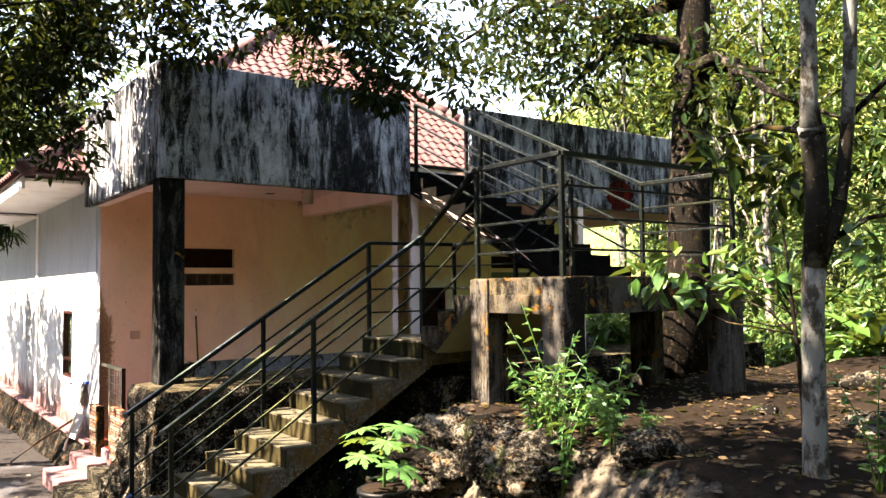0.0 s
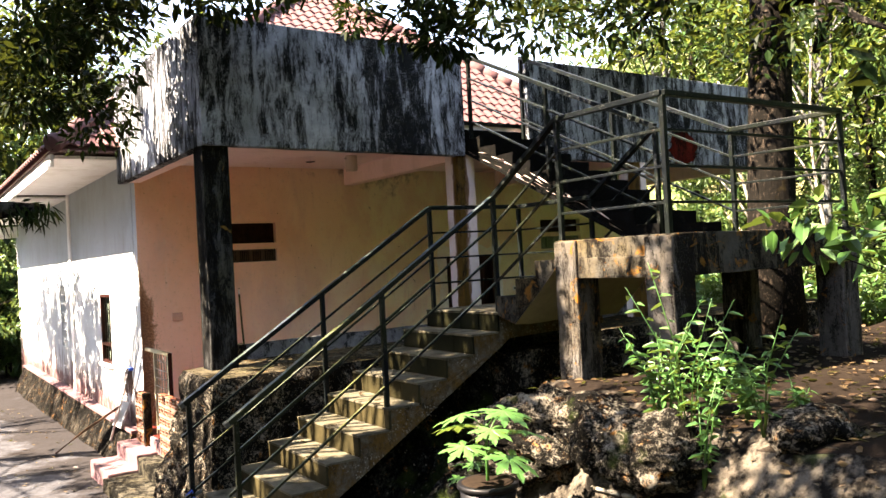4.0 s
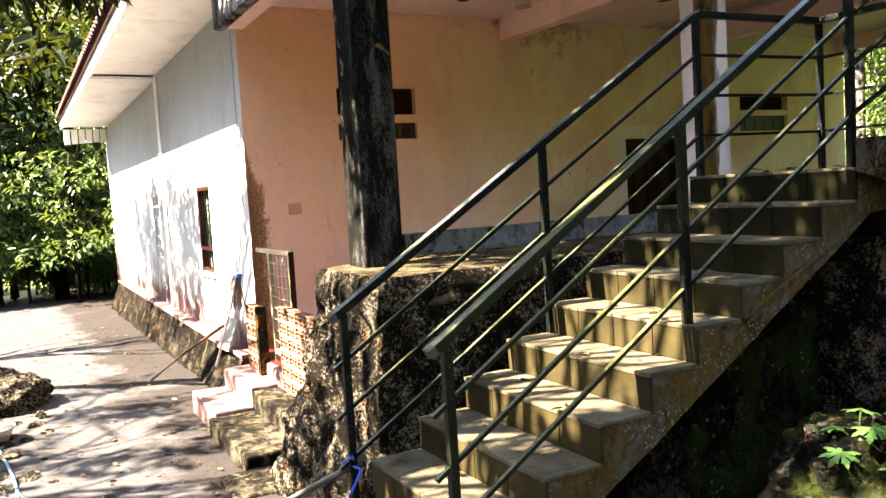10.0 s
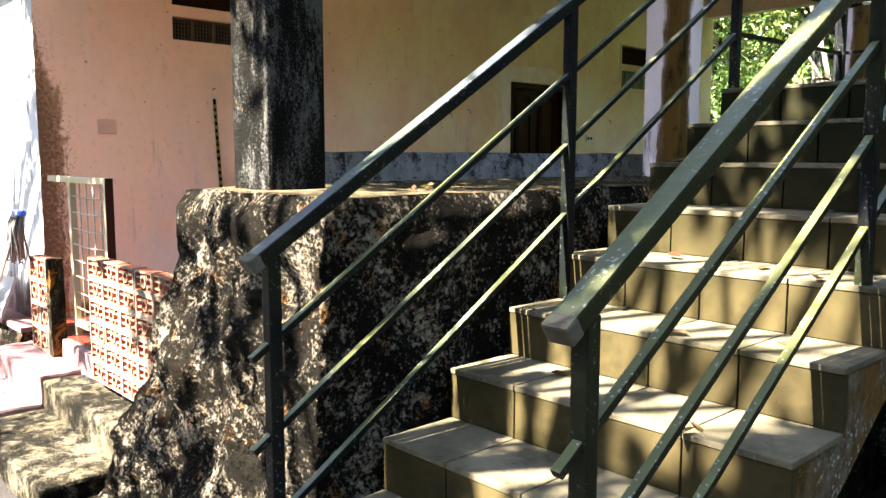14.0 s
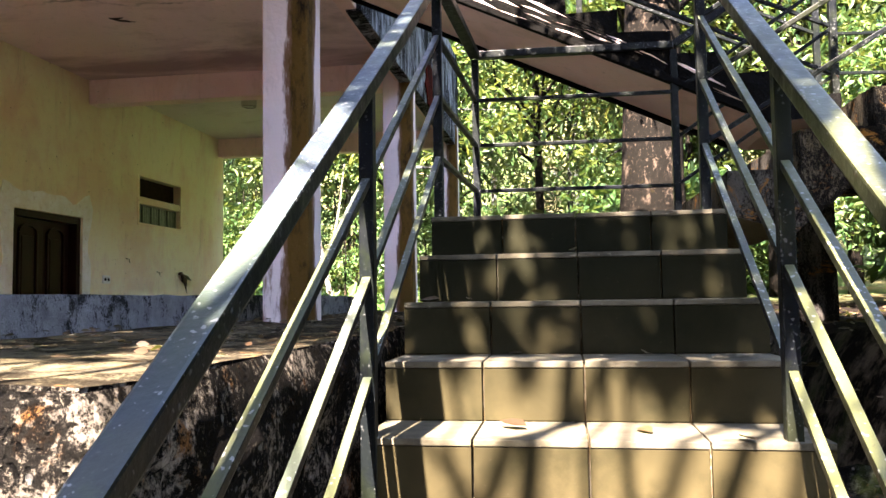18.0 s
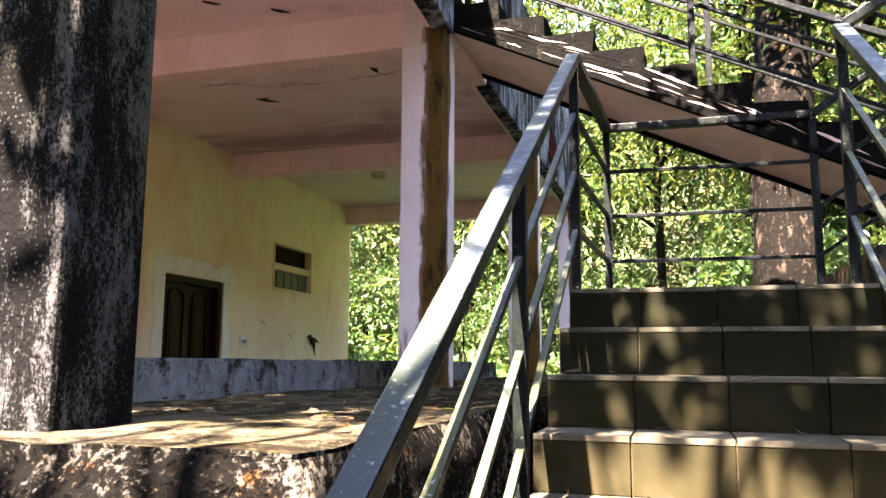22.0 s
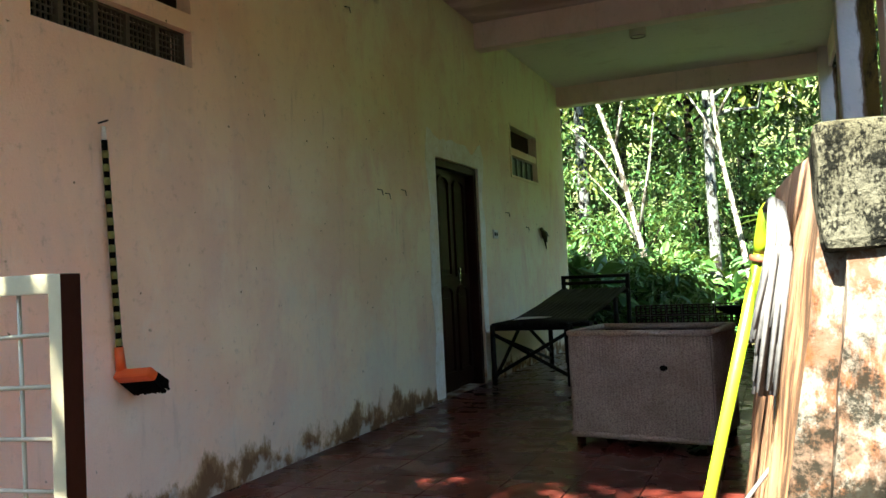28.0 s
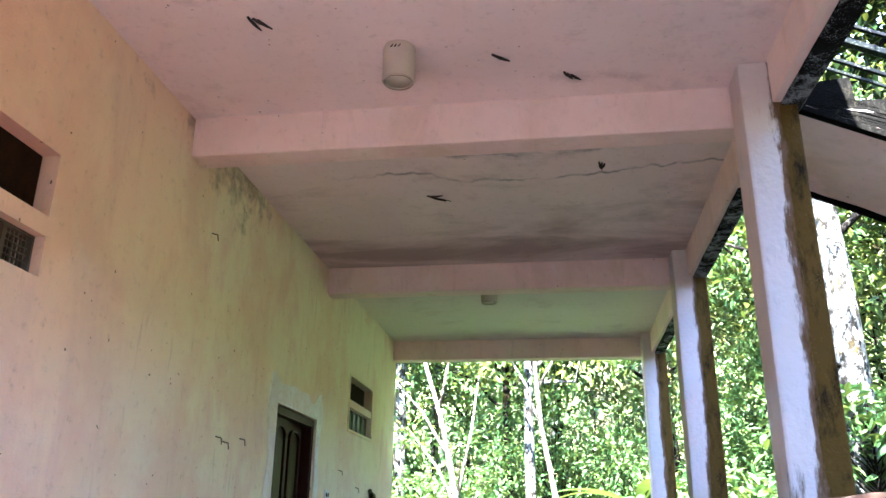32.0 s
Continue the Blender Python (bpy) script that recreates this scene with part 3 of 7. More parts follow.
M_PAPAYA = leafy("papaya_leaf", ((0.022, 0.078, 0.018), (0.034, 0.105, 0.024), (0.05, 0.13, 0.03)), 0.35, 0.22)
M_DRY = leafy("dry_leaf", ((0.025, 0.014, 0.007), (0.045, 0.028, 0.013), (0.085, 0.06, 0.03)), 0.2, 0.1)
M_BARK = bark("dark_bark", (0.042, 0.032, 0.023), (0.005, 0.0045, 0.0035), 1.0)
M_BARK_PALE = bark("lichened_bark", (0.095, 0.10, 0.092), (0.010, 0.009, 0.007), 0.55)
M_BARK_WHITE = bark("pale_bark", (0.20, 0.19, 0.155), (0.03, 0.025, 0.018), 0.55)
M_BARK_SLIM = slim_bark()
M_BARK_DARK = bark("black_bark", (0.04, 0.036, 0.028), (0.004, 0.0035, 0.003), 0.8)
M_BRICK = plain("terracotta", (0.26, 0.075, 0.03), 0.85, vary=0.25)
M_MORTAR = plain("pale_mortar", (0.15, 0.132, 0.105), 0.9, spec=0.1, vary=0.35, scale=14)
M_DRYSOIL = plain("potting_soil", (0.016, 0.011, 0.007), 0.95, spec=0.05, vary=0.5, scale=30)
M_CREAM = plain("cream_paint", (0.30, 0.26, 0.17), 0.5, vary=0.15)
M_WIRE = plain("cream_wire", (0.34, 0.30, 0.22), 0.5)
M_LAMP = plain("lamp_housing", (0.55, 0.47, 0.38), 0.5, vary=0.1)
M_CHROME = plain("reflector", (0.6, 0.58, 0.54), 0.25, 0.9, vary=0.1)
M_PINKSTEP = plaster("pink_step", (0.115, 0.055, 0.058), (0.085, 0.052, 0.055), None, (0.05, 0.038, 0.034), None, (0.12, 0.09, 0.085))
M_BAREPLASTER = plain("bare_plaster", (0.36, 0.31, 0.19), 0.9, spec=0.05, vary=0.3, scale=3)
M_GRILLE = plain("clay_grille", (0.11, 0.08, 0.055), 0.8, vary=0.3, scale=14)
M_GLASS = plain("ribbed_glass", (0.20, 0.26, 0.20), 0.15, vary=0.3, scale=20)


def patch_plaster():
    s = Shade("bare_patch", 0.9)
    c = s.mix(s.ramp(s.noise(6, 7, 0.7), 0.4, 0.62), (0.87, 0.85, 0.80), (0.78, 0.72, 0.62))
    c = s.mix(s.ramp(s.noise(18, 6, 0.7), 0.55, 0.7, 0, 0.5), c, (0.45, 0.36, 0.26))
    return s.color(c).bump(s.noise(26, 6, 0.7), 0.4, 0.01).m


M_PATCH = patch_plaster()
M_REDPAINT = mould("red_paint", (0.10, 0.012, 0.008), (0.01, 0.004, 0.003), 0.42, (0.07, 0.01, 0.006), 0.3, 0.75)


# ---- building tools ----
def box_bm(x0, x1, y0, y1, z0, z1, bm=None, bevel=0.0):
    """A box between two corners, added to bm."""
    own = bmesh.new()
    bmesh.ops.create_cube(own, size=1)
    for v in own.verts:
        v.co = Vector(((x0 + x1) / 2 + v.co.x * (x1 - x0), (y0 + y1) / 2 + v.co.y * (y1 - y0), (z0 + z1) / 2 + v.co.z * (z1 - z0)))
    if bevel:
        bmesh.ops.bevel(own, geom=own.edges[:], offset=bevel, segments=2, affect="EDGES", profile=0.6)
    if bm is None:
        return own
    return join_bm(bm, own)


def join_bm(bm, other):
    tmp = bpy.data.meshes.new("tmp")
    other.to_mesh(tmp)
    other.free()
    bm.from_mesh(tmp)
    bpy.data.meshes.remove(tmp)
    return bm


def bar_bm(a, b, w, d=None, bm=None, bevel=0.0, up=(0, 0, 1)):
    """A square bar of width w and depth d from a to b."""
    a, b = Vector(a), Vector(b)
    d = d or w
    own = box_bm(-w / 2, w / 2, -d / 2, d / 2, 0, (b - a).length, None, bevel)
    axis = (b - a).normalized()
    side = axis.cross(Vector(up))
    if side.length < 1e-3:
        side = axis.cross(Vector((0, 1, 0)))
    side.normalize()
    other = axis.cross(side)
    m = Matrix((side, other, axis)).transposed().to_4x4()
    own.transform(Matrix.Translation(a) @ m)
    return own if bm is None else join_bm(bm, own)


def tube_bm(points, radii, sides=8, bm=None, cap=True):
    """A round limb through the points, with a radius at each."""
    own = bmesh.new()
    points = [Vector(p) for p in points]
    rings = []
    for i, p in enumerate(points):
        axis = (points[min(i + 1, len(points) - 1)] - points[max(i - 1, 0)]).normalized()
        ref = Vector((1, 0, 0)) if abs(axis.x) < 0.8 else Vector((0, 1, 0))
        u = axis.cross(ref).normalized()
        v = axis.cross(u)
        rings.append([own.verts.new(p + radii[i] * (math.cos(a) * u + math.sin(a) * v)) for a in (2 * math.pi * k / sides for k in range(sides))])
    for r0, r1 in zip(rings, rings[1:]):
        for k in range(sides):
            own.faces.new((r0[k], r0[(k + 1) % sides], r1[(k + 1) % sides], r1[k]))
    if cap:
        own.faces.new(rings[0][::-1])
        own.faces.new(rings[-1])
    for f in own.faces:
        f.smooth = True
    bmesh.ops.recalc_face_normals(own, faces=own.faces[:])
    return own if bm is None else join_bm(bm, own)


def part(name, bm, material, parent=None, label=""):
    """Links a bmesh as one mesh object, under a thing or a part."""
    me = bpy.data.meshes.new(name)
    bm.to_mesh(me)
    bm.free()
    me.materials.append(material)
    ob = new(name, me)
    if parent is not None:
        ob.parent = parent
        ob.matrix_parent_inverse = Matrix.Translation(-parent.location)
    if label:
        tagged(ob, label)
    return ob


def thing(name, at, label, category, group="", kind=""):
    ob = new(name)
    ob.location = at
    return tagged(ob, label, category, group, kind)


def structure(name, bm, material, label="", category=""):
    return tagged(part(name, bm, material), label, category, kind="structure")


def smooth(ob):
    for p in ob.data.polygons:
        p.use_smooth = True
    return ob


def sheet_bm(fn, us, vs):
    """A grid mesh: fn(u, v) gives each vertex."""
    bm = bmesh.new()
    g = [[bm.verts.new(fn(u, v)) for v in vs] for u in us]
    for i in range(len(us) - 1):
        for j in range(len(vs) - 1):
            bm.faces.new((g[i][j], g[i + 1][j], g[i + 1][j + 1], g[i][j + 1]))
    return bm


def steps(a, b, n):
    return [a + (b - a) * i / n for i in range(n + 1)]


def wall_with_holes(bm, axis, at0, at1, u0, u1, z0, z1, holes):
    """A wall of thickness at0..at1 along axis 'x' or 'y', cut by holes (ua, ub, za, zb) into boxes."""
    us = sorted({u0, u1, *[h[0] for h in holes], *[h[1] for h in holes]})
    for ua, ub in zip(us, us[1:]):
        cuts = sorted((h[2], h[3]) for h in holes if h[0] <= ua + 1e-6 and h[1] >= ub - 1e-6)
        z = z0
        for za, zb in cuts + [(z1, z1)]:
            if za > z + 1e-6:
                if axis == "y":
                    box_bm(at0, at1, ua, ub, z, za, bm)
                else:
                    box_bm(ua, ub, at0, at1, z, za, bm)
            z = zb
    bmesh.ops.remove_doubles(bm, verts=bm.verts[:], dist=1e-5)
    return bm


def two_tone(ob, material, test):
    """Gives the faces whose normal passes the test a second material."""
    ob.data.materials.append(material)
    for p in ob.data.polygons:
        if test(p.normal):
            p.material_index = len(ob.data.materials) - 1
    return ob


def prism_bm(profile, axis, a, b):
    """A profile of (u, z) pairs extruded along axis from a to b; u runs along the other horizontal axis."""
    bm = bmesh.new()
    spot = (lambda u, z, w: (u, w, z)) if axis == "y" else (lambda u, z, w: (w, u, z))
    near = [bm.verts.new(spot(u, z, a)) for u, z in profile]
    far = [bm.verts.new(spot(u, z, b)) for u, z in profile]
    bm.faces.new(near)
    bm.faces.new(far[::-1])
    n = len(profile)
    for i in range(n):
        bm.faces.new((near[i], far[i], far[(i + 1) % n], near[(i + 1) % n]))
    bmesh.ops.recalc_face_normals(bm, faces=bm.faces[:])
    return bm


def rough_up(bm, cut, amount, scale=6.0, seed=0.0):
    """Splits the longer edges and pushes the surface about, for worn and uneven masonry."""
    bmesh.ops.triangulate(bm, faces=[f for f in bm.faces if len(f.verts) > 4])
    for _ in range(6):
        long = [e for e in bm.edges if e.calc_length() > cut]
        if not long:
            break
        bmesh.ops.subdivide_edges(bm, edges=long, cuts=1, use_grid_fill=True)
    for v in bm.verts:
        p = v.co * scale + Vector((seed, 0, 0))
        v.co += amount * (noise.noise_vector(p) + 0.5 * noise.noise_vector(p * 2.7))
    bmesh.ops.recalc_face_normals(bm, faces=bm.faces[:])
    return bm


def lathe_bm(profile, at=(0, 0, 0), sides=20):
    """A turned solid from (radius, z) pairs."""
    return tube_bm([(at[0], at[1], at[2] + z) for _, z in profile], [max(r, 1e-4) for r, _ in profile], sides)


def ring_bm(at, r, thick, depth, bm, sides=14):
    """A ring in the x-z plane."""
    own = bmesh.new()
    vs = []
    for k in range(sides):
        a = 2 * math.pi * k / sides
        c, s = math.cos(a), math.sin(a)
        vs.append([own.verts.new((at[0] + rr * c, at[1] + d, at[2] + rr * s)) for rr, d in ((r, -depth / 2), (r, depth / 2), (r - thick, depth / 2), (r - thick, -depth / 2))])
    for k in range(sides):
        a, b = vs[k], vs[(k + 1) % sides]
        for j in range(4):
            own.faces.new((a[j], a[(j + 1) % 4], b[(j + 1) % 4], b[j]))
    bmesh.ops.recalc_face_normals(own, faces=own.faces[:])
    return join_bm(bm, own)


def piece(name, mesh, parent, m, label=""):
    """One of many alike pieces on shared mesh data, under its parent."""
    ob = new(name, mesh)
    ob.parent = parent
    ob.matrix_parent_inverse = Matrix.Translation(-parent.location)
    ob.matrix_basis = m
    return ob


def mesh_of(name, bm, material):
    me = bpy.data.meshes.new(name)
    bm.to_mesh(me)
    bm.free()
    me.materials.append(material)
    return me


# ---- ground ----
def lerp(x, pairs):
    for (x0, y0), (x1, y1) in zip(pairs, pairs[1:]):
        if x <= x1:
            return y0 + (y1 - y0) * max(0, (x - x0)) / (x1 - x0)
    return pairs[-1][1]


def ease(x, a, b):
    t = min(1, max(0, (x - a) / (b - a)))
    return t * t * (3 - 2 * t)


def ground_z(x, y):
    yard = lerp(x, ((-14, -0.66), (0, -0.5), (3, -0.43), (4.4, -0.24), (6, -0.18), (7.5, -0.05), (9.5, 0.28), (11.5, 0.58), (14, 0.68)))
    foot = 0.95 - 0.55 * ease(x, 6.2, 9.5) - 1.0 * ease(x, 9.5, 12.0)
    bank = ease(x, 5.75, 6.45) * ease(y, foot - 0.75, foot + 0.15)
    z = yard + (1.07 - yard) * bank
    hill = max(0, y - 10.0) * 0.03 + max(0, x - 30) * 0.25 + max(0, y - 26) * 0.42 - max(0, -x - 13) * 0.05
    hill += max(0, -y - 25) * 0.1
    fade = 1 if abs(x) < 40 and abs(y) < 40 else 0
    return z + min(hill, 60) + fade * (0.04 * noise.noise((x * 0.9, y * 0.9, 0)) + 0.02 * noise.noise((x * 4, y * 4, 3)) + 0.05 * bank * noise.noise((x * 2.3, y * 2.3, 7)))


def spread(a, b, fine0, fine1, n_fine, n_out):
    """Even steps between fine0 and fine1, growing steps out to a and b."""
    left = [fine0 + (a - fine0) * (i / n_out) ** 2 for i in range(n_out, 0, -1)]
    right = [fine1 + (b - fine1) * (i / n_out) ** 2 for i in range(1, n_out + 1)]
    return left + steps(fine0, fine1, n_fine) + right


gx, gy = spread(-600, 600, -14, 16, 240, 24), spread(-600, 600, -6, 14, 170, 24)
smooth(structure("ground", sheet_bm(lambda x, y: (x, y, ground_z(x, y)), gx, gy), M_GROUND, "trodden earth and cracked concrete yard with fallen leaves", "ground"))

# ---- house walls ----
VENT1 = [(0.555, 1.512, 2.475, 2.775), (0.555, 1.512, 2.20, 2.385)]
VENT2 = [(6.77, 7.79, 2.50, 2.74), (6.77, 7.79, 2.19, 2.42)]
DOOR = (4.60, 5.66, 0.03, 2.13)
wall = wall_with_holes(bmesh.new(), "y", -0.18, 0.0, -0.32, 9.14, -0.6, 3.66, VENT1 + VENT2 + [DOOR])
structure("wall_porch", wall, M_PORCH, "long plastered porch wall, peach fading to cream, dirty at its foot", "wall")
corner = structure("wall_corner", box_bm(-0.2, 0.0, -0.5, -0.32, -0.6, 3.66), M_PORCH, "end of the peach porch wall", "wall")
two_tone(corner, M_WHITE, lambda n: n.y < -0.5)
WIN = (-2.58, -1.82, 0.72, 1.82)
LATTICE = (-6.35, -5.75, 0.75, 1.95)
wall = wall_with_holes(bmesh.new(), "x", -0.506, -0.32, -12.6, -0.2, -0.9, 3.66, [WIN, LATTICE])
structure("wall_white", wall, M_WHITE, "white plastered house wall with grey streaks and a red-stained foot", "wall")
structure("wall_far", box_bm(-12.6, -0.18, 9.0, 9.14, -0.9, 3.66), M_WHITE, "plain rear wall of the house", "wall")
structure("wall_west", box_bm(-12.6, -12.45, -0.32, 9.0, -0.9, 3.66), M_WHITE, "plain far wall of the house", "wall")
# floor and ceiling coloured black so the rooms look unlit
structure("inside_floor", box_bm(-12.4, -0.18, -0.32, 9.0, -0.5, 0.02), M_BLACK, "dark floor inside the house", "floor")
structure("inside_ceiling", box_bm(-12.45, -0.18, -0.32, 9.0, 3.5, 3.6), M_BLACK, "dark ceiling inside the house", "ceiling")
structure("pilaster", box_bm(-5.12, -4.9, -0.535, -0.506, -0.4, 3.66, None, 0.006), M_SOFFIT, "shallow grey pilaster on the white wall", "pilaster")

bm = prism_bm([(-0.5, -0.9), (-0.5, -0.03), (-0.66, -0.05), (-0.98, -0.9)], "x", -11.3, -0.06)
plinth = structure("plinth", rough_up(bm, 0.22, 0.018, 5.0), M_PLINTH, "battered stone plinth along the white wall", "plinth")
structure("plinth_ledge", rough_up(box_bm(-11.3, -0.06, -0.68, -0.508, -0.05, -0.012, None), 0.3, 0.006), M_PINKSTEP, "pink-washed ledge on top of the plinth", "ledge")

# soffit, fascia and roof
structure("soffit_near", box_bm(-4.98, 0.0, -1.47, -0.506, 3.66, 3.70), M_SOFFIT, "white boarded soffit under the eaves", "soffit")
structure("soffit_far", box_bm(-12.6, -5.05, -1.47, -0.506, 3.60, 3.64), M_SOFFIT, "white boarded soffit, slightly lower", "soffit")
# a black strip in place of the shade between the boards
structure("soffit_gap", box_bm(-5.05, -4.98, -1.47, -0.506, 3.69, 3.72), M_BLACK, "black strip standing for the shade in the soffit gap", "soffit")
structure("fascia", box_bm(-12.7, -0.1, -1.51, -1.47, 3.56, 3.78, None, 0.005), M_SOFFIT, "weathered white fascia board", "fascia")
for k in range(6):
    y = -1.45 + 0.16 * k
    structure("eave_slat", box_bm(-12.72, -12.62, y, y + 0.13, 3.2 + 0.012 * k, 3.55, None, 0.004), M_SOFFIT, "white slat of the gable screen", "slat")
end = structure("wall_annex", box_bm(-13.1, -12.62, -0.5, -0.3, -0.9, 3.3), M_WHITE, "white panelled annex beside the house", "wall")

APEX, HIP0, HIP1, EAVE = Vector((-4.6, 4.5, 8.2)), Vector((0.25, -1.55, 3.78)), Vector((0.25, 10.5, 3.78)), 3.78
BACK = Vector((-9.0, 4.5, 8.2))
bm = bmesh.new()
va, vb, v0, v1 = (bm.verts.new(p - Vector((0, 0, 0.05))) for p in (APEX, BACK, HIP0, HIP1))
v2, v3 = bm.verts.new((-13.2, -1.55, 3.73)), bm.verts.new((-13.2, 10.5, 3.73))
for f in ((va, v0, v1), (v0, va, vb, v2), (va, v1, v3, vb), (vb, v3, v2), (v0, v2, v3, v1)):
    bm.faces.new(f)
bmesh.ops.recalc_face_normals(bm, faces=bm.faces[:])
roof = structure("roof", bm, M_ROOF, "red clay tile hip roof, faded and mossy", "roof")

# ---- porch floor, ceiling, beams ----
floor = structure("floor", box_bm(0.0, 2.72, -0.58, 9.3, -0.7, 0.012), M_DARKGROUT, "dark red tiled porch floor, worn", "floor")
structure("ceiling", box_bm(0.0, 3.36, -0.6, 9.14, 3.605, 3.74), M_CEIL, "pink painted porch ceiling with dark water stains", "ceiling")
for y in (2.70, 5.74, 8.955):
    structure("beam", box_bm(0.0, 3.36, y, y + 0.18, 3.345, 3.62, None, 0.012), M_PINK, "pink painted concrete beam across the porch", "beam")
structure("beam_edge", box_bm(3.36, 3.485, -0.6, 9.14, 3.348, 3.64, None, 0.012), M_PINK, "pink painted edge beam", "beam")
structure("beam_end", box_bm(0.0, 3.36, -0.6, -0.42, 3.352, 3.62, None, 0.012), M_PINK, "pink painted end beam", "beam")
for y0, y1 in ((-0.72, 2.54), (3.56, 9.05)):
    bm = rough_up(box_bm(3.40, 3.52, y0, y1, 3.33, 4.62, None, 0.012), 0.35, 0.006, 5)
    for v in bm.verts:
        v.co.x += 0.035 * max(0.0, 2.5 - v.co.y)
    structure("parapet", bm, M_CONC, "balcony parapet streaked with black mould", "parapet")
structure("parapet_end", rough_up(box_bm(0.0, 3.515, -0.72, -0.605, 3.33, 4.62, None, 0.012), 0.35, 0.006, 5), M_CONC, "balcony parapet end, mouldy concrete", "parapet")
structure("balcony_floor", box_bm(0.0, 3.42, -0.6, 9.14, 3.745, 3.78), M_STEPCONC, "bare concrete balcony floor", "floor")
for k, (x, y) in enumerate(((3.30, -0.71), (3.205, 2.44), (3.235, 5.50), (3.255, 8.68))):
    base = 1.10 if k < 2 else 1.05
    bm = box_bm(x, x + 0.28, y, y + (0.27 if k == 0 else 0.25), base, 3.35 if k == 0 else 3.60, None, 0.014)
    structure("column", bm, M_COLUMN if k == 0 else column_paint(x, y), "square porch column black with mould" if k == 0 else "square porch column, pale pink paint blackened down its outer corner", "column")

bm = bmesh.new()
edge = [(6.4 + 0.30 * math.cos(a) * (1 + 0.35 * noise.noise((3 * math.cos(a), 3 * math.sin(a), 4))), 3.56 + 0.26 * math.sin(a) * (1 + 0.4 * noise.noise((2 * math.cos(a), 2 * math.sin(a), 9)))) for a in steps(0, 2 * math.pi, 36)[:-1]]
front = [bm.verts.new((3.534, y + 0.2, max(3.335, z))) for y, z in edge]
back = [bm.verts.new((3.522, y + 0.2, max(3.335, z))) for y, z in edge]
bm.faces.new(front)
for i in range(len(edge)):
    bm.faces.new((front[i], back[i], back[i - 1], front[i - 1]))
structure("paint_patch", bm, M_REDPAINT, "patch of dark red paint on the far parapet", "paint")

# ---- stone terrace beside the porch ----
def terrace_bm():
    top = [(3.02, -0.36), (3.10, -0.62), (3.27, -0.95), (3.8, -0.98), (4.30, -0.97), (4.30, 0.5), (4.30, 2.6)]
    low = [(2.86, -0.38), (2.84, -0.74), (2.90, -1.22), (3.8, -1.12), (4.33, -1.03), (4.33, 0.5), (4.33, 2.6)]
    bm = bmesh.new()
    rows = []
    for i in range(len(top) - 1):
        n = max(2, int((Vector(top[i + 1]) - Vector(top[i])).length / 0.03))
        for j in range(n + (i == len(top) - 2)):
            f = j / n
            t, l = Vector(top[i]).lerp(top[i + 1], f), Vector(low[i]).lerp(low[i + 1], f)
            col = []
            for z in steps(-0.6, 1.12, 58):
                g = ease(z, -0.5, 1.0)
                p = l.lerp(t, g)
                q = Vector((p.x, p.y, z))
                d = 0.07 * noise.noise(q * 3.0) + 0.04 * noise.noise(q * 8) + 0.022 * noise.noise(q * 19) - 0.03 * max(0.0, abs(noise.noise(q * 13)) - 0.12)
                if z > 1.0:
                    d *= 0.3
                out = Vector((0.15 if p.x > 4.25 else -0.5 if p.y > -0.9 and p.x < 3.2 else 0, -1 if p.x < 4.25 else 0, 0))
                if p.x > 4.25:
                    out = Vector((0.5, 0, 0))
                lip = 0.09 * (max(0.0, z - 1.0) / 0.12) ** 2 * (0.7 + 0.6 * noise.noise(q * 5))
                col.append(bm.verts.new(q + out * (d + 0.01 - lip)))
            rows.append(col)
    for a, b in zip(rows, rows[1:]):
        for j in range(len(a) - 1):
            bm.faces.new((a[j], b[j], b[j + 1], a[j + 1]))
    return bm


smooth(structure("terrace_face", terrace_bm(), M_STONE, "rough stone retaining face, black mould and orange lichen", "retaining wall"))
bm = prism_bm([(3.02, -0.32), (3.27, -0.91), (4.25, -0.93), (4.25, 9.3), (2.86, 9.3)], "y", 0, 1)
for v in bm.verts:
    v.co = Vector((v.co.x, v.co.z, 0.9 + 0.22 * v.co.y))
bm = rough_up(bm, 0.16, 0.012, 7)
top = structure("terrace_top", bm, M_STONE, "mossy earth-filled terrace top strewn with leaves", "terrace")
two_tone(top, M_TERRACE, lambda n: n.z > 0.5)
structure("terrace_core", box_bm(2.9, 4.28, 2.5, 9.3, -0.6, 1.0), M_STONE, "rough stone retaining terrace", "terrace")
bm = rough_up(prism_bm([(2.44, -0.4), (2.70, 1.27), (2.86, 1.28), (2.95, -0.4)], "y", -0.33, 6.6), 0.2, 0.008, 4)
for v in bm.verts:
    v.co.x += 0.075 * max(0.0, 0.6 - v.co.y) / 0.93 * (1 if v.co.x < 2.8 else 0.3)
inner = structure("wall_terrace", bm, M_INNER, "leaning brown-plastered wall beside the porch floor", "wall")
two_tone(inner, M_CURB, lambda n: n.z > 0.5 or n.x > 0.6)
two_tone(inner, M_WALLEND, lambda n: n.y < -0.6)
bm = rough_up(prism_bm([(2.60, -0.4), (2.80, 1.10), (3.08, 1.11), (3.08, -0.4)], "y", -0.365, -0.12), 0.09, 0.010, 5)
structure("wall_end", bm, M_WALLEND, "flaking orange plaster end of the terrace wall, black with mould at its foot", "wall")
bm = rough_up(box_bm(2.755, 2.90, -0.385, -0.1, 1.09, 1.285, None, 0.015), 0.08, 0.008, 9)
structure("curb_end", bm, M_STEPCONC, "grey concrete block ending the curb", "curb")

# ---- lower stair ----
RISE, RUN, Y1, SX0, SX1 = 0.175, 0.2975, -1.08, 4.385, 5.57


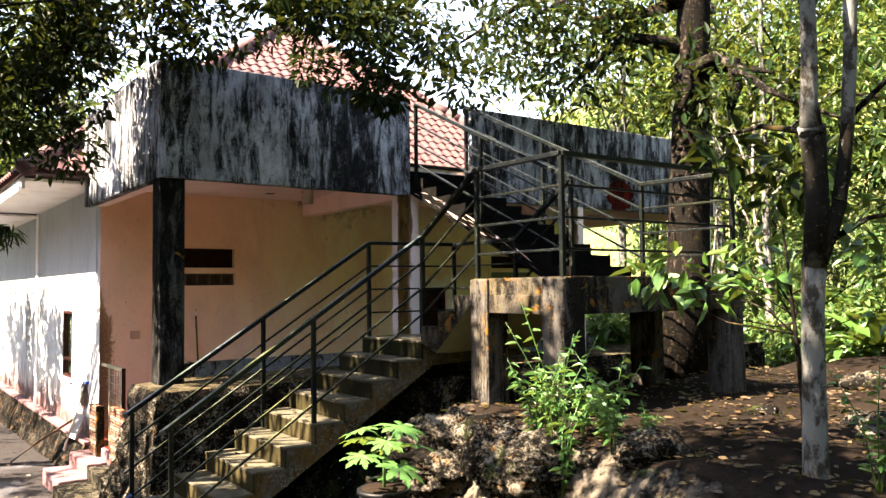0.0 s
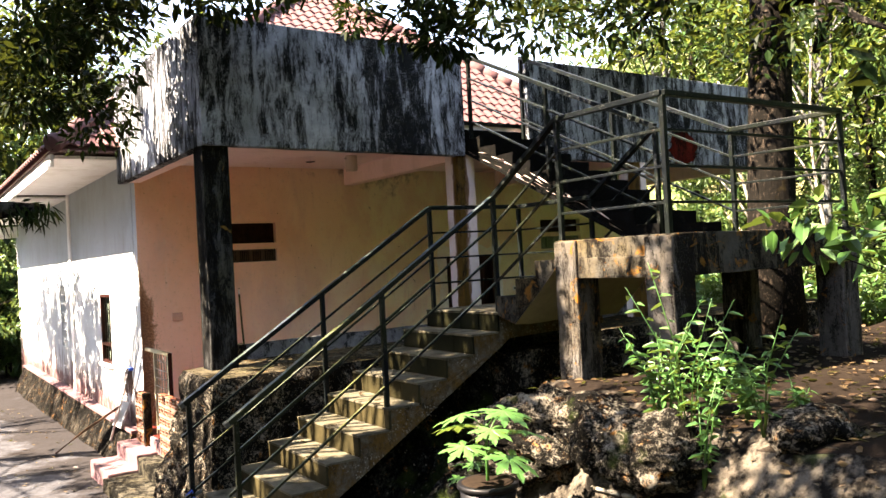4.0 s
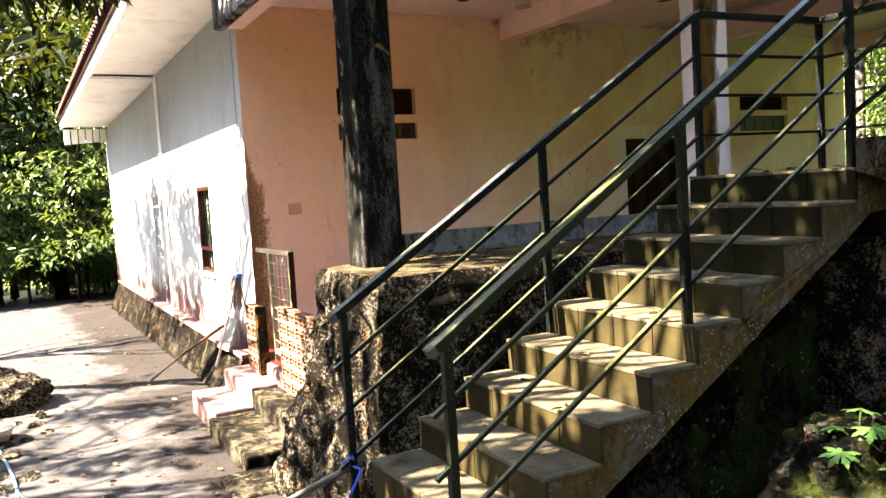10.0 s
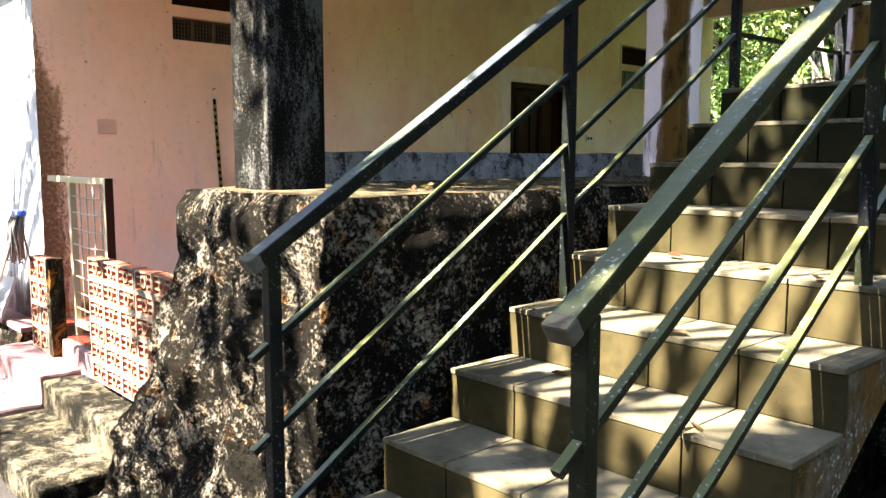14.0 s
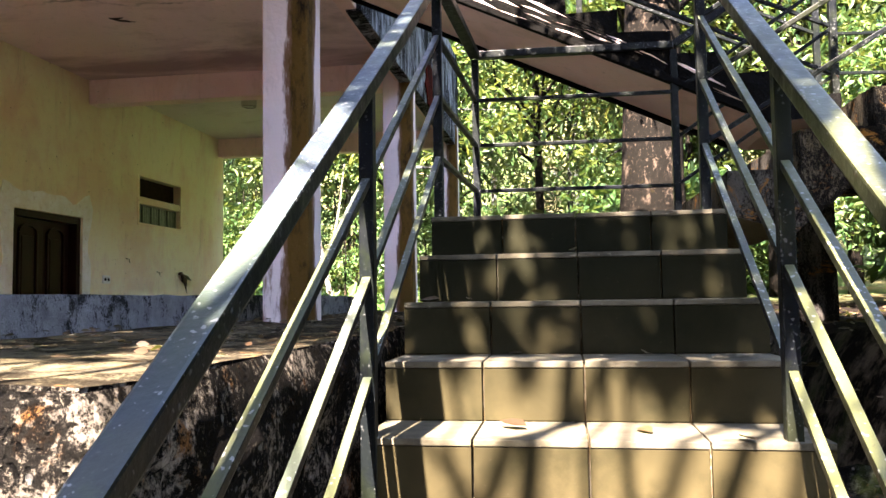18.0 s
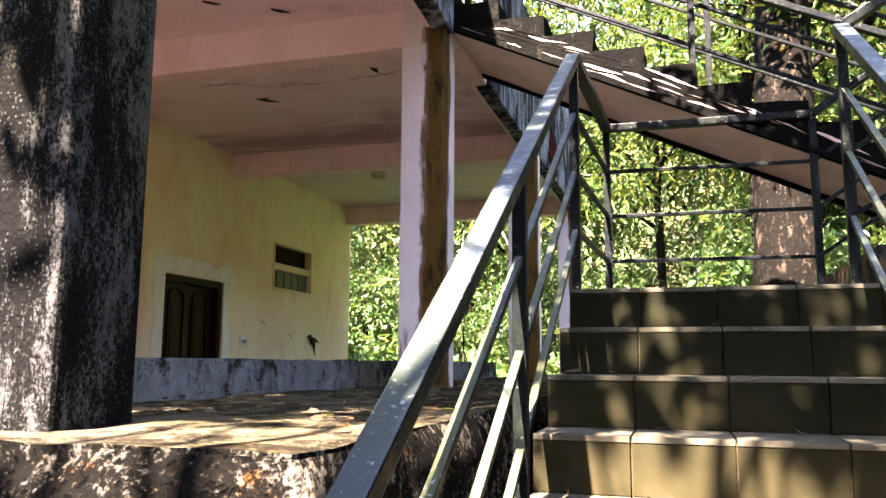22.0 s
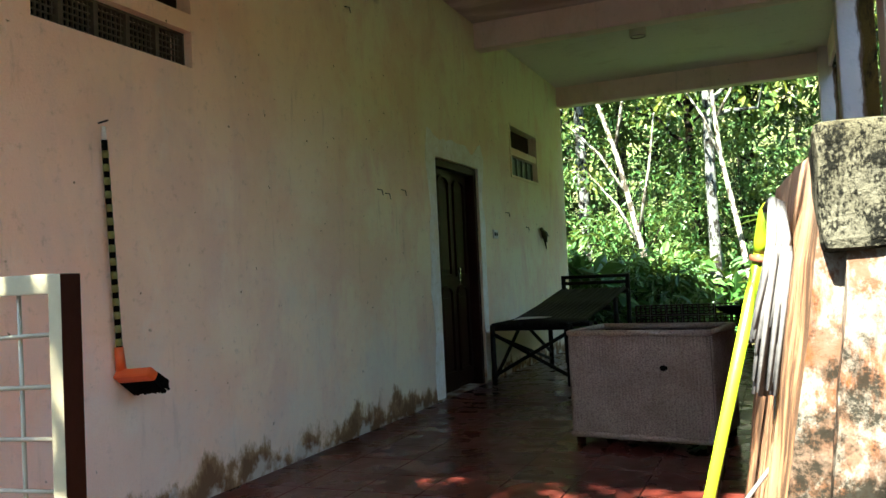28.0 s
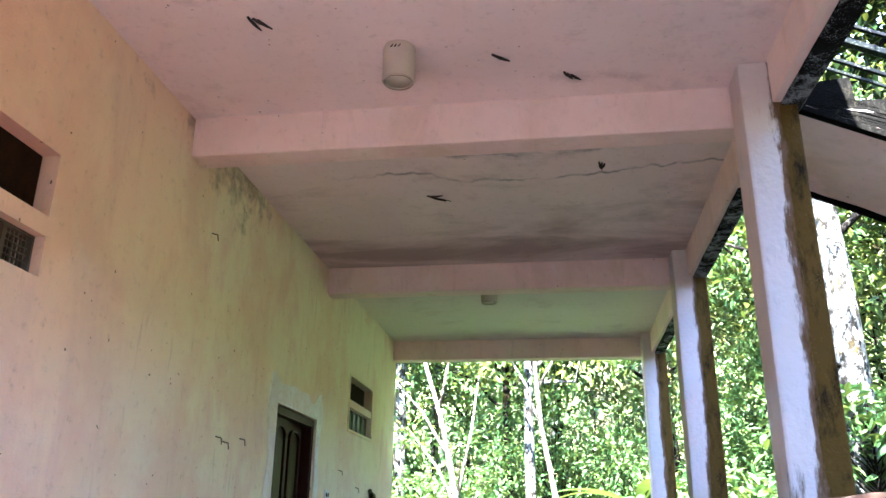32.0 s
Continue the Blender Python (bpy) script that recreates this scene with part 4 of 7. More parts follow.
def saw(n, run, rise, u0, z0, deep, flip=1, tail=0.0):
    """The outline of a flight: its steps above, a sloping underside below."""
    top = []
    for k in range(n):
        top += [(u0 + flip * run * k, z0 + rise * k), (u0 + flip * run * k, z0 + rise * (k + 1))]
    end = u0 + flip * (run * (n - 1) + tail)
    top.append((end, z0 + rise * n))
    return top + [(end, z0 + rise * n - deep), (u0 + flip * run * 0.9, z0 - deep * 0.5), (u0, z0 - 0.02)]


outline = saw(9, RUN, RISE, Y1 + 0.012, -0.012, 0.2, 1, 1.33)[:-3]
outline += [(outline[-1][0], 1.37), (Y1 + RUN * 8.45, 1.33), (Y1 + RUN * 1.3, 0.06), (Y1 + RUN * 0.9, -0.3), (Y1 + 0.012, -0.3)]
body = prism_bm(outline, "x", SX0 + 0.01, SX1 - 0.01)
stair = structure("stair_lower", rough_up(body, 0.3, 0.008, 6), M_STAIRSIDE, "concrete stair faced with olive tiles, stained and leaf-strewn", "stair")
bm = prism_bm([(-0.75, -0.45), (-0.75, -0.02), (1.3, 1.36), (2.55, 1.36), (2.55, -0.45)], "x", SX0 + 0.03, SX1 - 0.42)
structure("stair_base", rough_up(bm, 0.12, 0.06, 4), M_SHADEDROCK, "mossy rubble under the stair, blackened for the shade there", "rubble")
structure("landing_base", rough_up(box_bm(4.42, 5.5, 1.5, 2.6, -0.2, 1.18), 0.2, 0.03, 4), M_STONE, "rock and rubble under the stair landing", "rubble")

# ---- middle flight, platform, upper flight ----
bm = prism_bm(saw(4, 0.275, 0.1545, 5.575, 1.575, 0.2, 1, 0.02), "y", 1.29, 2.58)
middle = structure("stair_middle", rough_up(bm, 0.25, 0.008, 8), M_PLATFORM, "short concrete flight blotched with lichen", "stair")
two_tone(middle, M_BAREPLASTER, lambda n: n.z < -0.3)
platform = thing("platform", (7.0, 2.4, 1.05), "raised concrete landing platform on square posts, blotched with lichen", "platform", kind="structure")
part("slab", rough_up(box_bm(6.42, 7.62, 1.29, 3.66, 2.02, 2.19, None, 0.01), 0.25, 0.006, 7), M_PLATFORM, platform)
for x0, x1, y0, y1 in ((6.66, 7.36, 1.275, 1.47), (7.40, 7.622, 1.51, 3.42), (6.415, 6.64, 1.51, 3.42), (6.66, 7.36, 3.47, 3.67)):
    part("edge_beam", rough_up(box_bm(x0, x1, y0, y1, 1.88, 2.04, None, 0.008), 0.25, 0.006, 7), M_PLATFORM, platform)
for x, y in ((6.405, 1.262), (7.372, 1.255), (7.38, 3.425), (6.405, 3.425)):
    part("post", rough_up(box_bm(x, x + 0.25, y, y + 0.25, 0.85, 2.18, None, 0.014), 0.25, 0.007, 7), M_POST, platform, "square concrete post, pale where rain has washed it")
N_UP, RUN_UP, RISE_UP, X_UP = 11, 0.292, 0.134, 6.431
outline = []
for k in range(N_UP):
    outline += [(X_UP - RUN_UP * k, 2.185 + RISE_UP * k), (X_UP - RUN_UP * k, 2.185 + RISE_UP * (k + 1))]
outline += [(3.40, 2.185 + RISE_UP * N_UP), (3.40, 3.43), (6.12, 2.185)]
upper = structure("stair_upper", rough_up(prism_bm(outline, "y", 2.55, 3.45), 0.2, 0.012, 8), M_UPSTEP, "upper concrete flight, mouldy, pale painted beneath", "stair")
two_tone(upper, M_PINK, lambda n: n.z < -0.3)
for y in (2.56, 3.44):
    part("soffit_edge", bar_bm((3.42, y, 3.415), (6.08, y, 2.19), 0.05, 0.035, None, 0.004), M_UPSTEP, upper, "blackened lower edge of the flight")

# ---- railings ----
def on(a, b, f):
    return tuple(p + (q - p) * f for p, q in zip(a, b))


def railing(label, top, posts, drop=(0.262, 0.524, 0.786)):
    """A welded railing along the top points: hand rail, three bars below it and posts (x, y, z foot, z top)."""
    rail = thing("railing", top[0], label, "railing", "iron stair railings")
    for a, b in zip(top, top[1:]):
        high = min(a[2], b[2]) > 2.63
        # upper faces take the lighter iron, in place of light falling on them
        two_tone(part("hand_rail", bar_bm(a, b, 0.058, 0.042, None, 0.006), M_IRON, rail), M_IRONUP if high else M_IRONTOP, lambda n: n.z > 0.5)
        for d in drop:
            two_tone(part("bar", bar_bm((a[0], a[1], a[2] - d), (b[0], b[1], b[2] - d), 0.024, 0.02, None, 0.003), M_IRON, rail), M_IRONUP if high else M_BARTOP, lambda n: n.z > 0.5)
    if top[0][2] < 1.5:
        part("rail_end", bar_bm(on(top[0], top[1], -0.002), on(top[0], top[1], 0.010), 0.062, 0.046, None, 0.007), M_BAREIRON, rail, "rail end with pale bare paint")
    for x, y, z0, z1 in posts:
        part("post", box_bm(x - 0.02, x + 0.02, y - 0.02, y + 0.02, z0, z1, None, 0.004), M_IRON, rail)
    return rail


A0, A1, A2, A3 = (4.41, -1.27, 0.955), (4.41, 1.37, 2.63), (4.45, 2.54, 2.635), (5.56, 2.56, 2.635)
m1 = on(A0, A1, 0.52)
railing("black painted iron stair railing with three lower bars, worn and lichened", [A0, A1, A2, A3],
        [(4.41, -1.2, -0.1, 0.98), (m1[0], m1[1], 0.6, m1[2]), (4.41, 1.37, 1.5, 2.61), (4.45, 2.54, 1.5, 2.61), (5.56, 2.56, 1.5, 2.61), (4.43, 1.9, 1.55, 2.61)][:5])
B0, B1, B2, B3, B4 = (5.455, -1.24, 0.935), (5.50, 1.36, 2.64), (6.43, 1.34, 3.2), (7.54, 1.34, 3.2), (7.58, 3.6, 3.2)
m2 = on(B0, B1, 0.53)
railing("black painted iron railing rising round the platform, spotted with lichen", [B0, B1, B2, B3, B4],
        [(5.455, -1.16, -0.1, 0.96), (m2[0], m2[1], 0.6, m2[2]), (5.50, 1.36, 1.5, 2.62), (6.43, 1.34, 2.18, 3.18), (7.54, 1.34, 2.18, 3.18), (7.58, 3.6, 2.18, 3.18)])
C0, C1, C2 = (5.56, 2.56, 2.635), (6.41, 2.58, 3.215), (3.60, 2.58, 4.525)
m3 = on(C1, C2, 0.52)
railing("black iron railing between the two upper flights", [C0, C1, C2], [(6.41, 2.58, 2.18, 3.2), (m3[0], m3[1], 2.86, m3[2]), (3.60, 2.58, 3.5, 4.51)])
D0, D1, D2 = (3.56, 3.44, 4.61), (6.59, 3.45, 3.19), (7.58, 3.6, 3.2)
m4 = on(D0, D1, 0.5)
railing("black iron railing on the far side of the upper flight", [D0, D1, D2], [(3.56, 3.44, 3.5, 4.59), (m4[0], m4[1], 2.86, m4[2]), (6.59, 3.45, 2.18, 3.17)])


# ---- stair tiles ----
TW = (SX1 - SX0) / 4
tread_mesh = mesh_of("tread_tile", box_bm(0.003, TW - 0.003, -0.012, RUN - 0.004, -0.014, 0.004, None, 0.003), M_TILE)
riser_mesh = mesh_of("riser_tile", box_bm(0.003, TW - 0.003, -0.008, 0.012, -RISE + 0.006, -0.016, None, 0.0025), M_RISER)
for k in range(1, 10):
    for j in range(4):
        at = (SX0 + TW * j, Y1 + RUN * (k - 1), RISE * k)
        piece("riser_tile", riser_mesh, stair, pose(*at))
        for d in range(1 if k < 9 else 4):
            piece("tread_tile", tread_mesh, stair, pose(at[0], at[1] + RUN * d, at[2]))

# ---- porch floor tiles ----
floor_mesh = mesh_of("floor_tile", box_bm(0.003, 0.337, 0.003, 0.337, -0.02, 0.018, None, 0.003), M_FLOOR)
for i in range(8):
    for j in range(29):
        piece("floor_tile", floor_mesh, floor, pose(0.002 + 0.34 * i, -0.578 + 0.34 * j, 0.012 + 0.0015 * random.random()))

# ---- roof tiles: those over the balcony door one by one, the rest joined ----
def roof_tile_bm():
    bm = bmesh.new()
    rows = []
    for v in (0.0, 0.30):
        rows.append([bm.verts.new((u, v, 0.02 * math.cos(u / 0.22 * 2 * math.pi) + (0.03 if v == 0 else 0.005))) for u in steps(-0.115, 0.115, 6)])
    lip = [bm.verts.new((w.co.x, 0, w.co.z - 0.022)) for w in rows[0]]
    for a, b in ((rows[0], rows[1]), (lip, rows[0])):
        for j in range(6):
            bm.faces.new((a[j], a[j + 1], b[j + 1], b[j]))
    for f in bm.faces:
        f.smooth = True
    return bm


tile_mesh = mesh_of("roof_tile", roof_tile_bm(), M_ROOF)
slope_up = (APEX - (HIP0 + HIP1) / 2)
slope_len = slope_up.length
slope_up.normalize()
normal = Vector((0, 1, 0)).cross(slope_up)
normal = normal if normal.z > 0 else -normal
rest_v, rest_f = [], []
n_rows = int(slope_len / 0.25)
for r in range(n_rows):
    y0 = HIP0.y + (APEX.y - HIP0.y) * (r + 0.5) / n_rows
    y1 = HIP1.y + (APEX.y - HIP1.y) * (r + 0.5) / n_rows
    for c in range(int((y1 - y0) / 0.22)):
        y = y0 + 0.11 + 0.22 * c
        at = Vector((HIP0.x, y, EAVE)) + slope_up * (0.25 * r)
        at.y = y
        m = Matrix((Vector((0, 1, 0)), slope_up, normal)).transposed().to_4x4()
        m = Matrix.Translation(at + normal * 0.01) @ m @ pose(0, 0, 0, 0, random.uniform(-2, 2), random.uniform(-2, 2))
        if 1.9 < y < 5.2 and r < 16:
            piece("roof_tile", tile_mesh, roof, m)
        else:
            base = len(rest_v)
            rest_v += [m @ v.co for v in tile_mesh.vertices]
            rest_f += [[base + i for i in p.vertices] for p in tile_mesh.polygons]
me = bpy.data.meshes.new("roof_tiles")
me.from_pydata(rest_v, [], rest_f)
me.materials.append(M_ROOF)
ob = new("roof_tiles", me)
ob.parent = roof
tagged(ob, kind="stuff")
ridge_bm = lathe_bm([(0.11, 0), (0.13, 0.02), (0.115, 0.36)], sides=10)
ridge_mesh = mesh_of("ridge_tile", ridge_bm, M_ROOF)
for a, b in ((HIP0, APEX), (HIP1, APEX), (APEX, BACK)):
    n = int((b - a).length / 0.32)
    q = (b - a).to_track_quat("Z", "Y").to_matrix().to_4x4()
    for k in range(n):
        piece("ridge_tile", ridge_mesh, roof, Matrix.Translation(a.lerp(b, k / n) + Vector((0, 0, 0.02))) @ q)
eave_mesh = mesh_of("eave_tile", roof_tile_bm(), M_ROOF)
for k in range(56):
    piece("eave_tile", eave_mesh, roof, Matrix.Translation((-0.1 - 0.22 * k, -1.6, 3.78)) @ pose(0, 0, 0, 35, 0, 0))


# ---- vents, door, windows ----
def vent(y0, y1, upper, lower, glass):
    v = thing("wall_vent", (0, y0, lower[0]), "dark wall vent with a board above and ribbed glass blocks below" if glass else "dark wall vent with a perforated board above and lattice blocks below", "vent", "wall vents")
    part("board", box_bm(-0.11, -0.09, y0, y1, upper[0], upper[1]), M_PANEL, v, "perforated brown board")
    w = (y1 - y0) / 5
    for k in range(5):
        part("grille_frame", frame_bm(-0.1, -0.05, y0 + w * k, y0 + w * (k + 1), lower[0], lower[1], 0.012), M_GLASS if glass else M_GRILLE, v)
        bm = bmesh.new()
        if glass:
            for j in range(4):
                y = y0 + w * (k + 0.2 + 0.2 * j)
                box_bm(-0.085, -0.07, y - 0.014, y + 0.014, lower[0] + 0.012, lower[1] - 0.012, bm, 0.004)
        else:
            for j in range(1, 7):
                y = y0 + w * (k + j / 7)
                box_bm(-0.08, -0.068, y - 0.003, y + 0.003, lower[0], lower[1], bm)
            for j in range(1, 6):
                z = lower[0] + (lower[1] - lower[0]) * j / 6
                box_bm(-0.079, -0.069, y0 + w * k, y0 + w * (k + 1), z - 0.003, z + 0.003, bm)
        part("grille", bm, M_GLASS if glass else M_GRILLE, v)
    # black sheet in place of the unlit space behind the vent
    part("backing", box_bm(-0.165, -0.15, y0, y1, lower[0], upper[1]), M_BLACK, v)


def frame_bm(x0, x1, y0, y1, z0, z1, w):
    bm = box_bm(x0, x1, y0, y0 + w, z0, z1)
    box_bm(x0, x1, y1 - w, y1, z0, z1, bm)
    box_bm(x0, x1, y0 + w, y1 - w, z0, z0 + w, bm)
    return box_bm(x0, x1, y0 + w, y1 - w, z1 - w, z1, bm)


vent(0.555, 1.512, (2.475, 2.775), (2.20, 2.385), False)
vent(6.77, 7.79, (2.50, 2.74), (2.19, 2.42), True)
bm = frame_bm(-0.004, 0.012, 6.74, 7.82, 2.16, 2.77, 0.028)
structure("vent_trim", bm, M_PORCH, "raised plaster trim round the vent", "trim")


def door_leaf(parent, y0, y1, x):
    """A carved leaf: stiles and rails with two arched, fielded panels."""
    leaf = part("leaf", box_bm(x - 0.02, x + 0.012, y0, y1, 0.05, 2.06, None, 0.003), M_WOOD, parent, "carved dark red wooden leaf")
    for za, zb in ((0.2, 0.92), (1.08, 1.92)):
        bm = bmesh.new()
        ya, yb = y0 + 0.09, y1 - 0.09
        box_bm(x + 0.012, x + 0.034, ya, ya + 0.025, za, zb, bm, 0.006)
        box_bm(x + 0.012, x + 0.034, yb - 0.025, yb, za, zb, bm, 0.006)
        box_bm(x + 0.012, x + 0.034, ya + 0.02, yb - 0.02, za, za + 0.025, bm, 0.006)
        n = 8
        for k in range(n):
            a0, a1 = math.pi * k / n, math.pi * (k + 1) / n
            r, mid = (yb - ya) / 2 - 0.012, (ya + yb) / 2
            bar_bm((x + 0.023, mid + r * math.cos(a0), zb + 0.6 * r * math.sin(a0)), (x + 0.023, mid + r * math.cos(a1), zb + 0.6 * r * math.sin(a1)), 0.024, 0.022, bm)
        part("panel_moulding", bm, M_WOOD, leaf)
        part("panel", box_bm(x + 0.010, x + 0.024, ya + 0.05, yb - 0.05, za + 0.06, zb - 0.03, None, 0.008), M_WOOD, leaf)
    return leaf


door = tagged(thing("door_1", (0, 5.1, 0.03), "dark red carved wooden double door in a deep frame, one leaf ajar", "door"), kind="structure")
part("door_frame", box_bm(-0.16, -0.02, 4.602, 4.67, 0.03, 2.128, None, 0.004), M_WOOD, door)
part("door_frame", box_bm(-0.16, -0.02, 5.59, 5.658, 0.03, 2.128, None, 0.004), M_WOOD, door)
part("door_head", box_bm(-0.16, -0.02, 4.67, 5.59, 2.06, 2.128, None, 0.004), M_WOOD, door)
door_leaf(door, 4.672, 5.13, -0.09)
leaf2 = door_leaf(door, 5.132, 5.588, -0.12)
part("handle", bar_bm((-0.05, 5.19, 1.02), (-0.05, 5.19, 1.16), 0.018, 0.018, None, 0.005), M_CHROME, door)
bm = bmesh.new()
ring = []
for k in range(60):
    f = k / 59
    u, z = (4.43, 0.05 + 2.26 * f * 3) if f < 1 / 3 else (4.43 + 1.36 * (f * 3 - 1), 2.31) if f < 2 / 3 else (5.79, 2.31 - 2.26 * (f * 3 - 2))
    du, dz = 0.09 * noise.noise((k * 0.31, 2.0, 0)) + 0.03 * noise.noise((k * 1.3, 5.0, 0)), 0.10 * noise.noise((k * 0.27, 9.0, 0)) + 0.03 * noise.noise((k * 1.7, 1.0, 0))
    iu, iz = max(4.598, min(5.662, u)), min(2.132, z)
    out = (u + (du if f < 1 / 3 or f > 2 / 3 else 0), z + (dz if 1 / 3 <= f <= 2 / 3 else 0))
    ring.append([bm.verts.new((0.006, *out)), bm.verts.new((0.006, iu, iz)), bm.verts.new((-0.004, *out)), bm.verts.new((-0.004, iu, iz))])
for a, b in zip(ring, ring[1:]):
    for i, j in ((0, 1), (1, 3), (3, 2), (2, 0)):
        bm.faces.new((a[i], a[j], b[j], b[i]))
bmesh.ops.recalc_face_normals(bm, faces=bm.faces[:])
structure("door_patch", bm, M_PATCH, "pale plaster patch left round the door frame", "plaster")

win = tagged(thing("window_1", (-2.2, -0.5, 0.72), "narrow dark window behind a scrolled iron grille", "window"), kind="structure")
x0, x1, z0, z1 = WIN
bm = box_bm(x0, x0 + 0.05, -0.50, -0.42, z0, z1)
for b in ((x1 - 0.05, x1, z0, z1), (x0 + 0.05, x1 - 0.05, z0, z0 + 0.05), (x0 + 0.05, x1 - 0.05, z1 - 0.05, z1), (x0 + 0.05, x1 - 0.05, 1.0, 1.04)):
    box_bm(b[0], b[1], -0.50, -0.42, b[2], b[3], bm)
part("window_frame", bm, M_WOOD, win)
part("pane", box_bm(x0 + 0.05, x1 - 0.05, -0.40, -0.39, z0, z1), M_GLASS, win)
# black sheet in place of the unlit room behind the pane
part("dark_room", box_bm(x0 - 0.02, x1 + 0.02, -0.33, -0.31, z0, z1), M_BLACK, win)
for k in range(1, 5):
    x = x0 + (x1 - x0) * k / 5
    part("grille_bar", bar_bm((x, -0.46, z0), (x, -0.46, z1), 0.014), M_IRON, win)
for k in range(3):
    bm = bmesh.new()
    ring_bm(((x0 + x1) / 2, -0.46, z0 + 0.45 + 0.25 * k), 0.11, 0.014, 0.012, bm)
    part("grille_scroll", bm, M_IRON, win)
part("window_sill", box_bm(x0 - 0.05, x1 + 0.05, -0.55, -0.44, z0 - 0.05, z0 - 0.002, None, 0.006), M_SOFFIT, win)
win = tagged(thing("window_2", (-6.0, -0.5, 0.75), "white plaster lattice window painted like the wall", "window"), kind="structure")
x0, x1, z0, z1 = LATTICE
part("backing", box_bm(x0, x1, -0.40, -0.33, z0, z1), M_SOFFIT, win)
for k in range(1, 4):
    x = x0 + (x1 - x0) * k / 4
    part("lattice_bar", box_bm(x - 0.02, x + 0.02, -0.50, -0.44, z0, z1), M_WHITE, win)
for k in range(1, 7):
    z = z0 + (z1 - z0) * k / 7
    part("lattice_bar", box_bm(x0, x1, -0.495, -0.445, z - 0.02, z + 0.02), M_WHITE, win)


# ---- ceiling lamps ----
def ceiling_lamp(x, y):
    lamp = thing("ceiling_lamp", (x, y, 3.605), "beige cylindrical downlight on the porch ceiling, switched off", "lamp", "porch downlights")
    housing = part("housing", lathe_bm([(0.02, 0.002), (0.082, 0.0), (0.085, -0.015), (0.085, -0.2)], (x, y, 3.605), 28), M_LAMP, lamp)
    rim = bmesh.new()
    ring_bm((0, 0, 0), 0.08, 0.012, 0.01, rim, 28)
    rim.transform(pose(x, y, 3.403, 90))
    part("rim", rim, M_LAMP, housing)
    part("inner_tube", tube_bm([(x, y, 3.395), (x, y, 3.475), (x, y, 3.545)], [0.074, 0.068, 0.066], 24, cap=False), M_BLACK, housing, "dark inside of the downlight")
    part("bulb", lathe_bm([(0.01, -0.07), (0.035, -0.09), (0.05, -0.14), (0.04, -0.172), (0.005, -0.184)], (x, y, 3.605), 20), M_CHROME, lamp, "silvered bulb")
    # slots drawn as black bars, their shade as colour
    for k in range(3):
        part("vent_slot", bar_bm((x - 0.03 + 0.02 * k, y - 0.0862, 3.56), (x - 0.018 + 0.02 * k, y - 0.0862, 3.575), 0.006, 0.003), M_BLACK, lamp)


ceiling_lamp(1.42, 2.09)
ceiling_lamp(1.52, 6.38)

def mud_nest(x, y, length, turn, seed):
    """A dried mud-dauber tube stuck under the porch ceiling."""
    r = random.Random(seed)
    nest = thing("mud_nest", (x, y, 3.6), "small dried mud nest stuck to the ceiling", "nest", "mud nests on the ceiling")
    for k in range(3):
        a = radians(turn + r.uniform(-25, 25))
        l = length * r.uniform(0.5, 1.0)
        p = Vector((x + 0.02 * k, y + 0.015 * k, 3.601))
        part("tube", tube_bm([p, p + Vector((math.cos(a) * l * 0.5, math.sin(a) * l * 0.5, -0.004)), p + Vector((math.cos(a) * l, math.sin(a) * l, 0.0))], [0.006, 0.009, 0.004], 6), M_MUD, nest)


M_MUD = plain("dried_mud", (0.06, 0.045, 0.035), 0.95, spec=0.05, vary=0.4, scale=30)
for k, (x, y, l, t) in enumerate(((0.72, 1.72, 0.14, 60), (1.0, 3.05, 0.16, 10), (1.25, 4.05, 0.18, 20), (2.52, 3.6, 0.14, 95), (2.28, 2.42, 0.12, 70), (1.9, 2.2, 0.07, 30))):
    mud_nest(x, y, l, t, k)

# ---- gate, breeze blocks ----
gate = thing("garden_gate", (1.0, -0.55, 0.1), "cream painted iron gate with a welded wire mesh", "gate")
for a, b in (((0.66, -0.5, 0.03), (0.66, -0.5, 1.12)), ((0.22, -0.5, 1.10), (1.30, -0.5, 1.10)), ((0.68, -0.5, 0.12), (1.30, -0.5, 0.12))):
    part("gate_bar", bar_bm(a, b, 0.042, 0.042, None, 0.004), M_CREAM, gate)
bar = part("gate_post", box_bm(1.30, 1.336, -0.526, -0.474, 0.03, 1.12, None, 0.002), M_CREAM, gate)
# the side turned from the sun is coloured near black for its shade
two_tone(bar, M_WOOD, lambda n: n.x > 0.6)
for k in range(1, 5):
    x = 0.68 + 0.63 * k / 5
    part("wire", tube_bm([(x, -0.5, 0.14), (x + 0.008, -0.502, 0.6), (x, -0.5, 1.08)], [0.005] * 3, 6), M_WIRE, gate)
for k in range(1, 9):
    z = 0.12 + 0.98 * k / 9
    part("wire", tube_bm([(0.68, -0.506, z), (1.0, -0.508, z - 0.008), (1.31, -0.506, z + 0.004)], [0.005] * 3, 6), M_WIRE, gate)


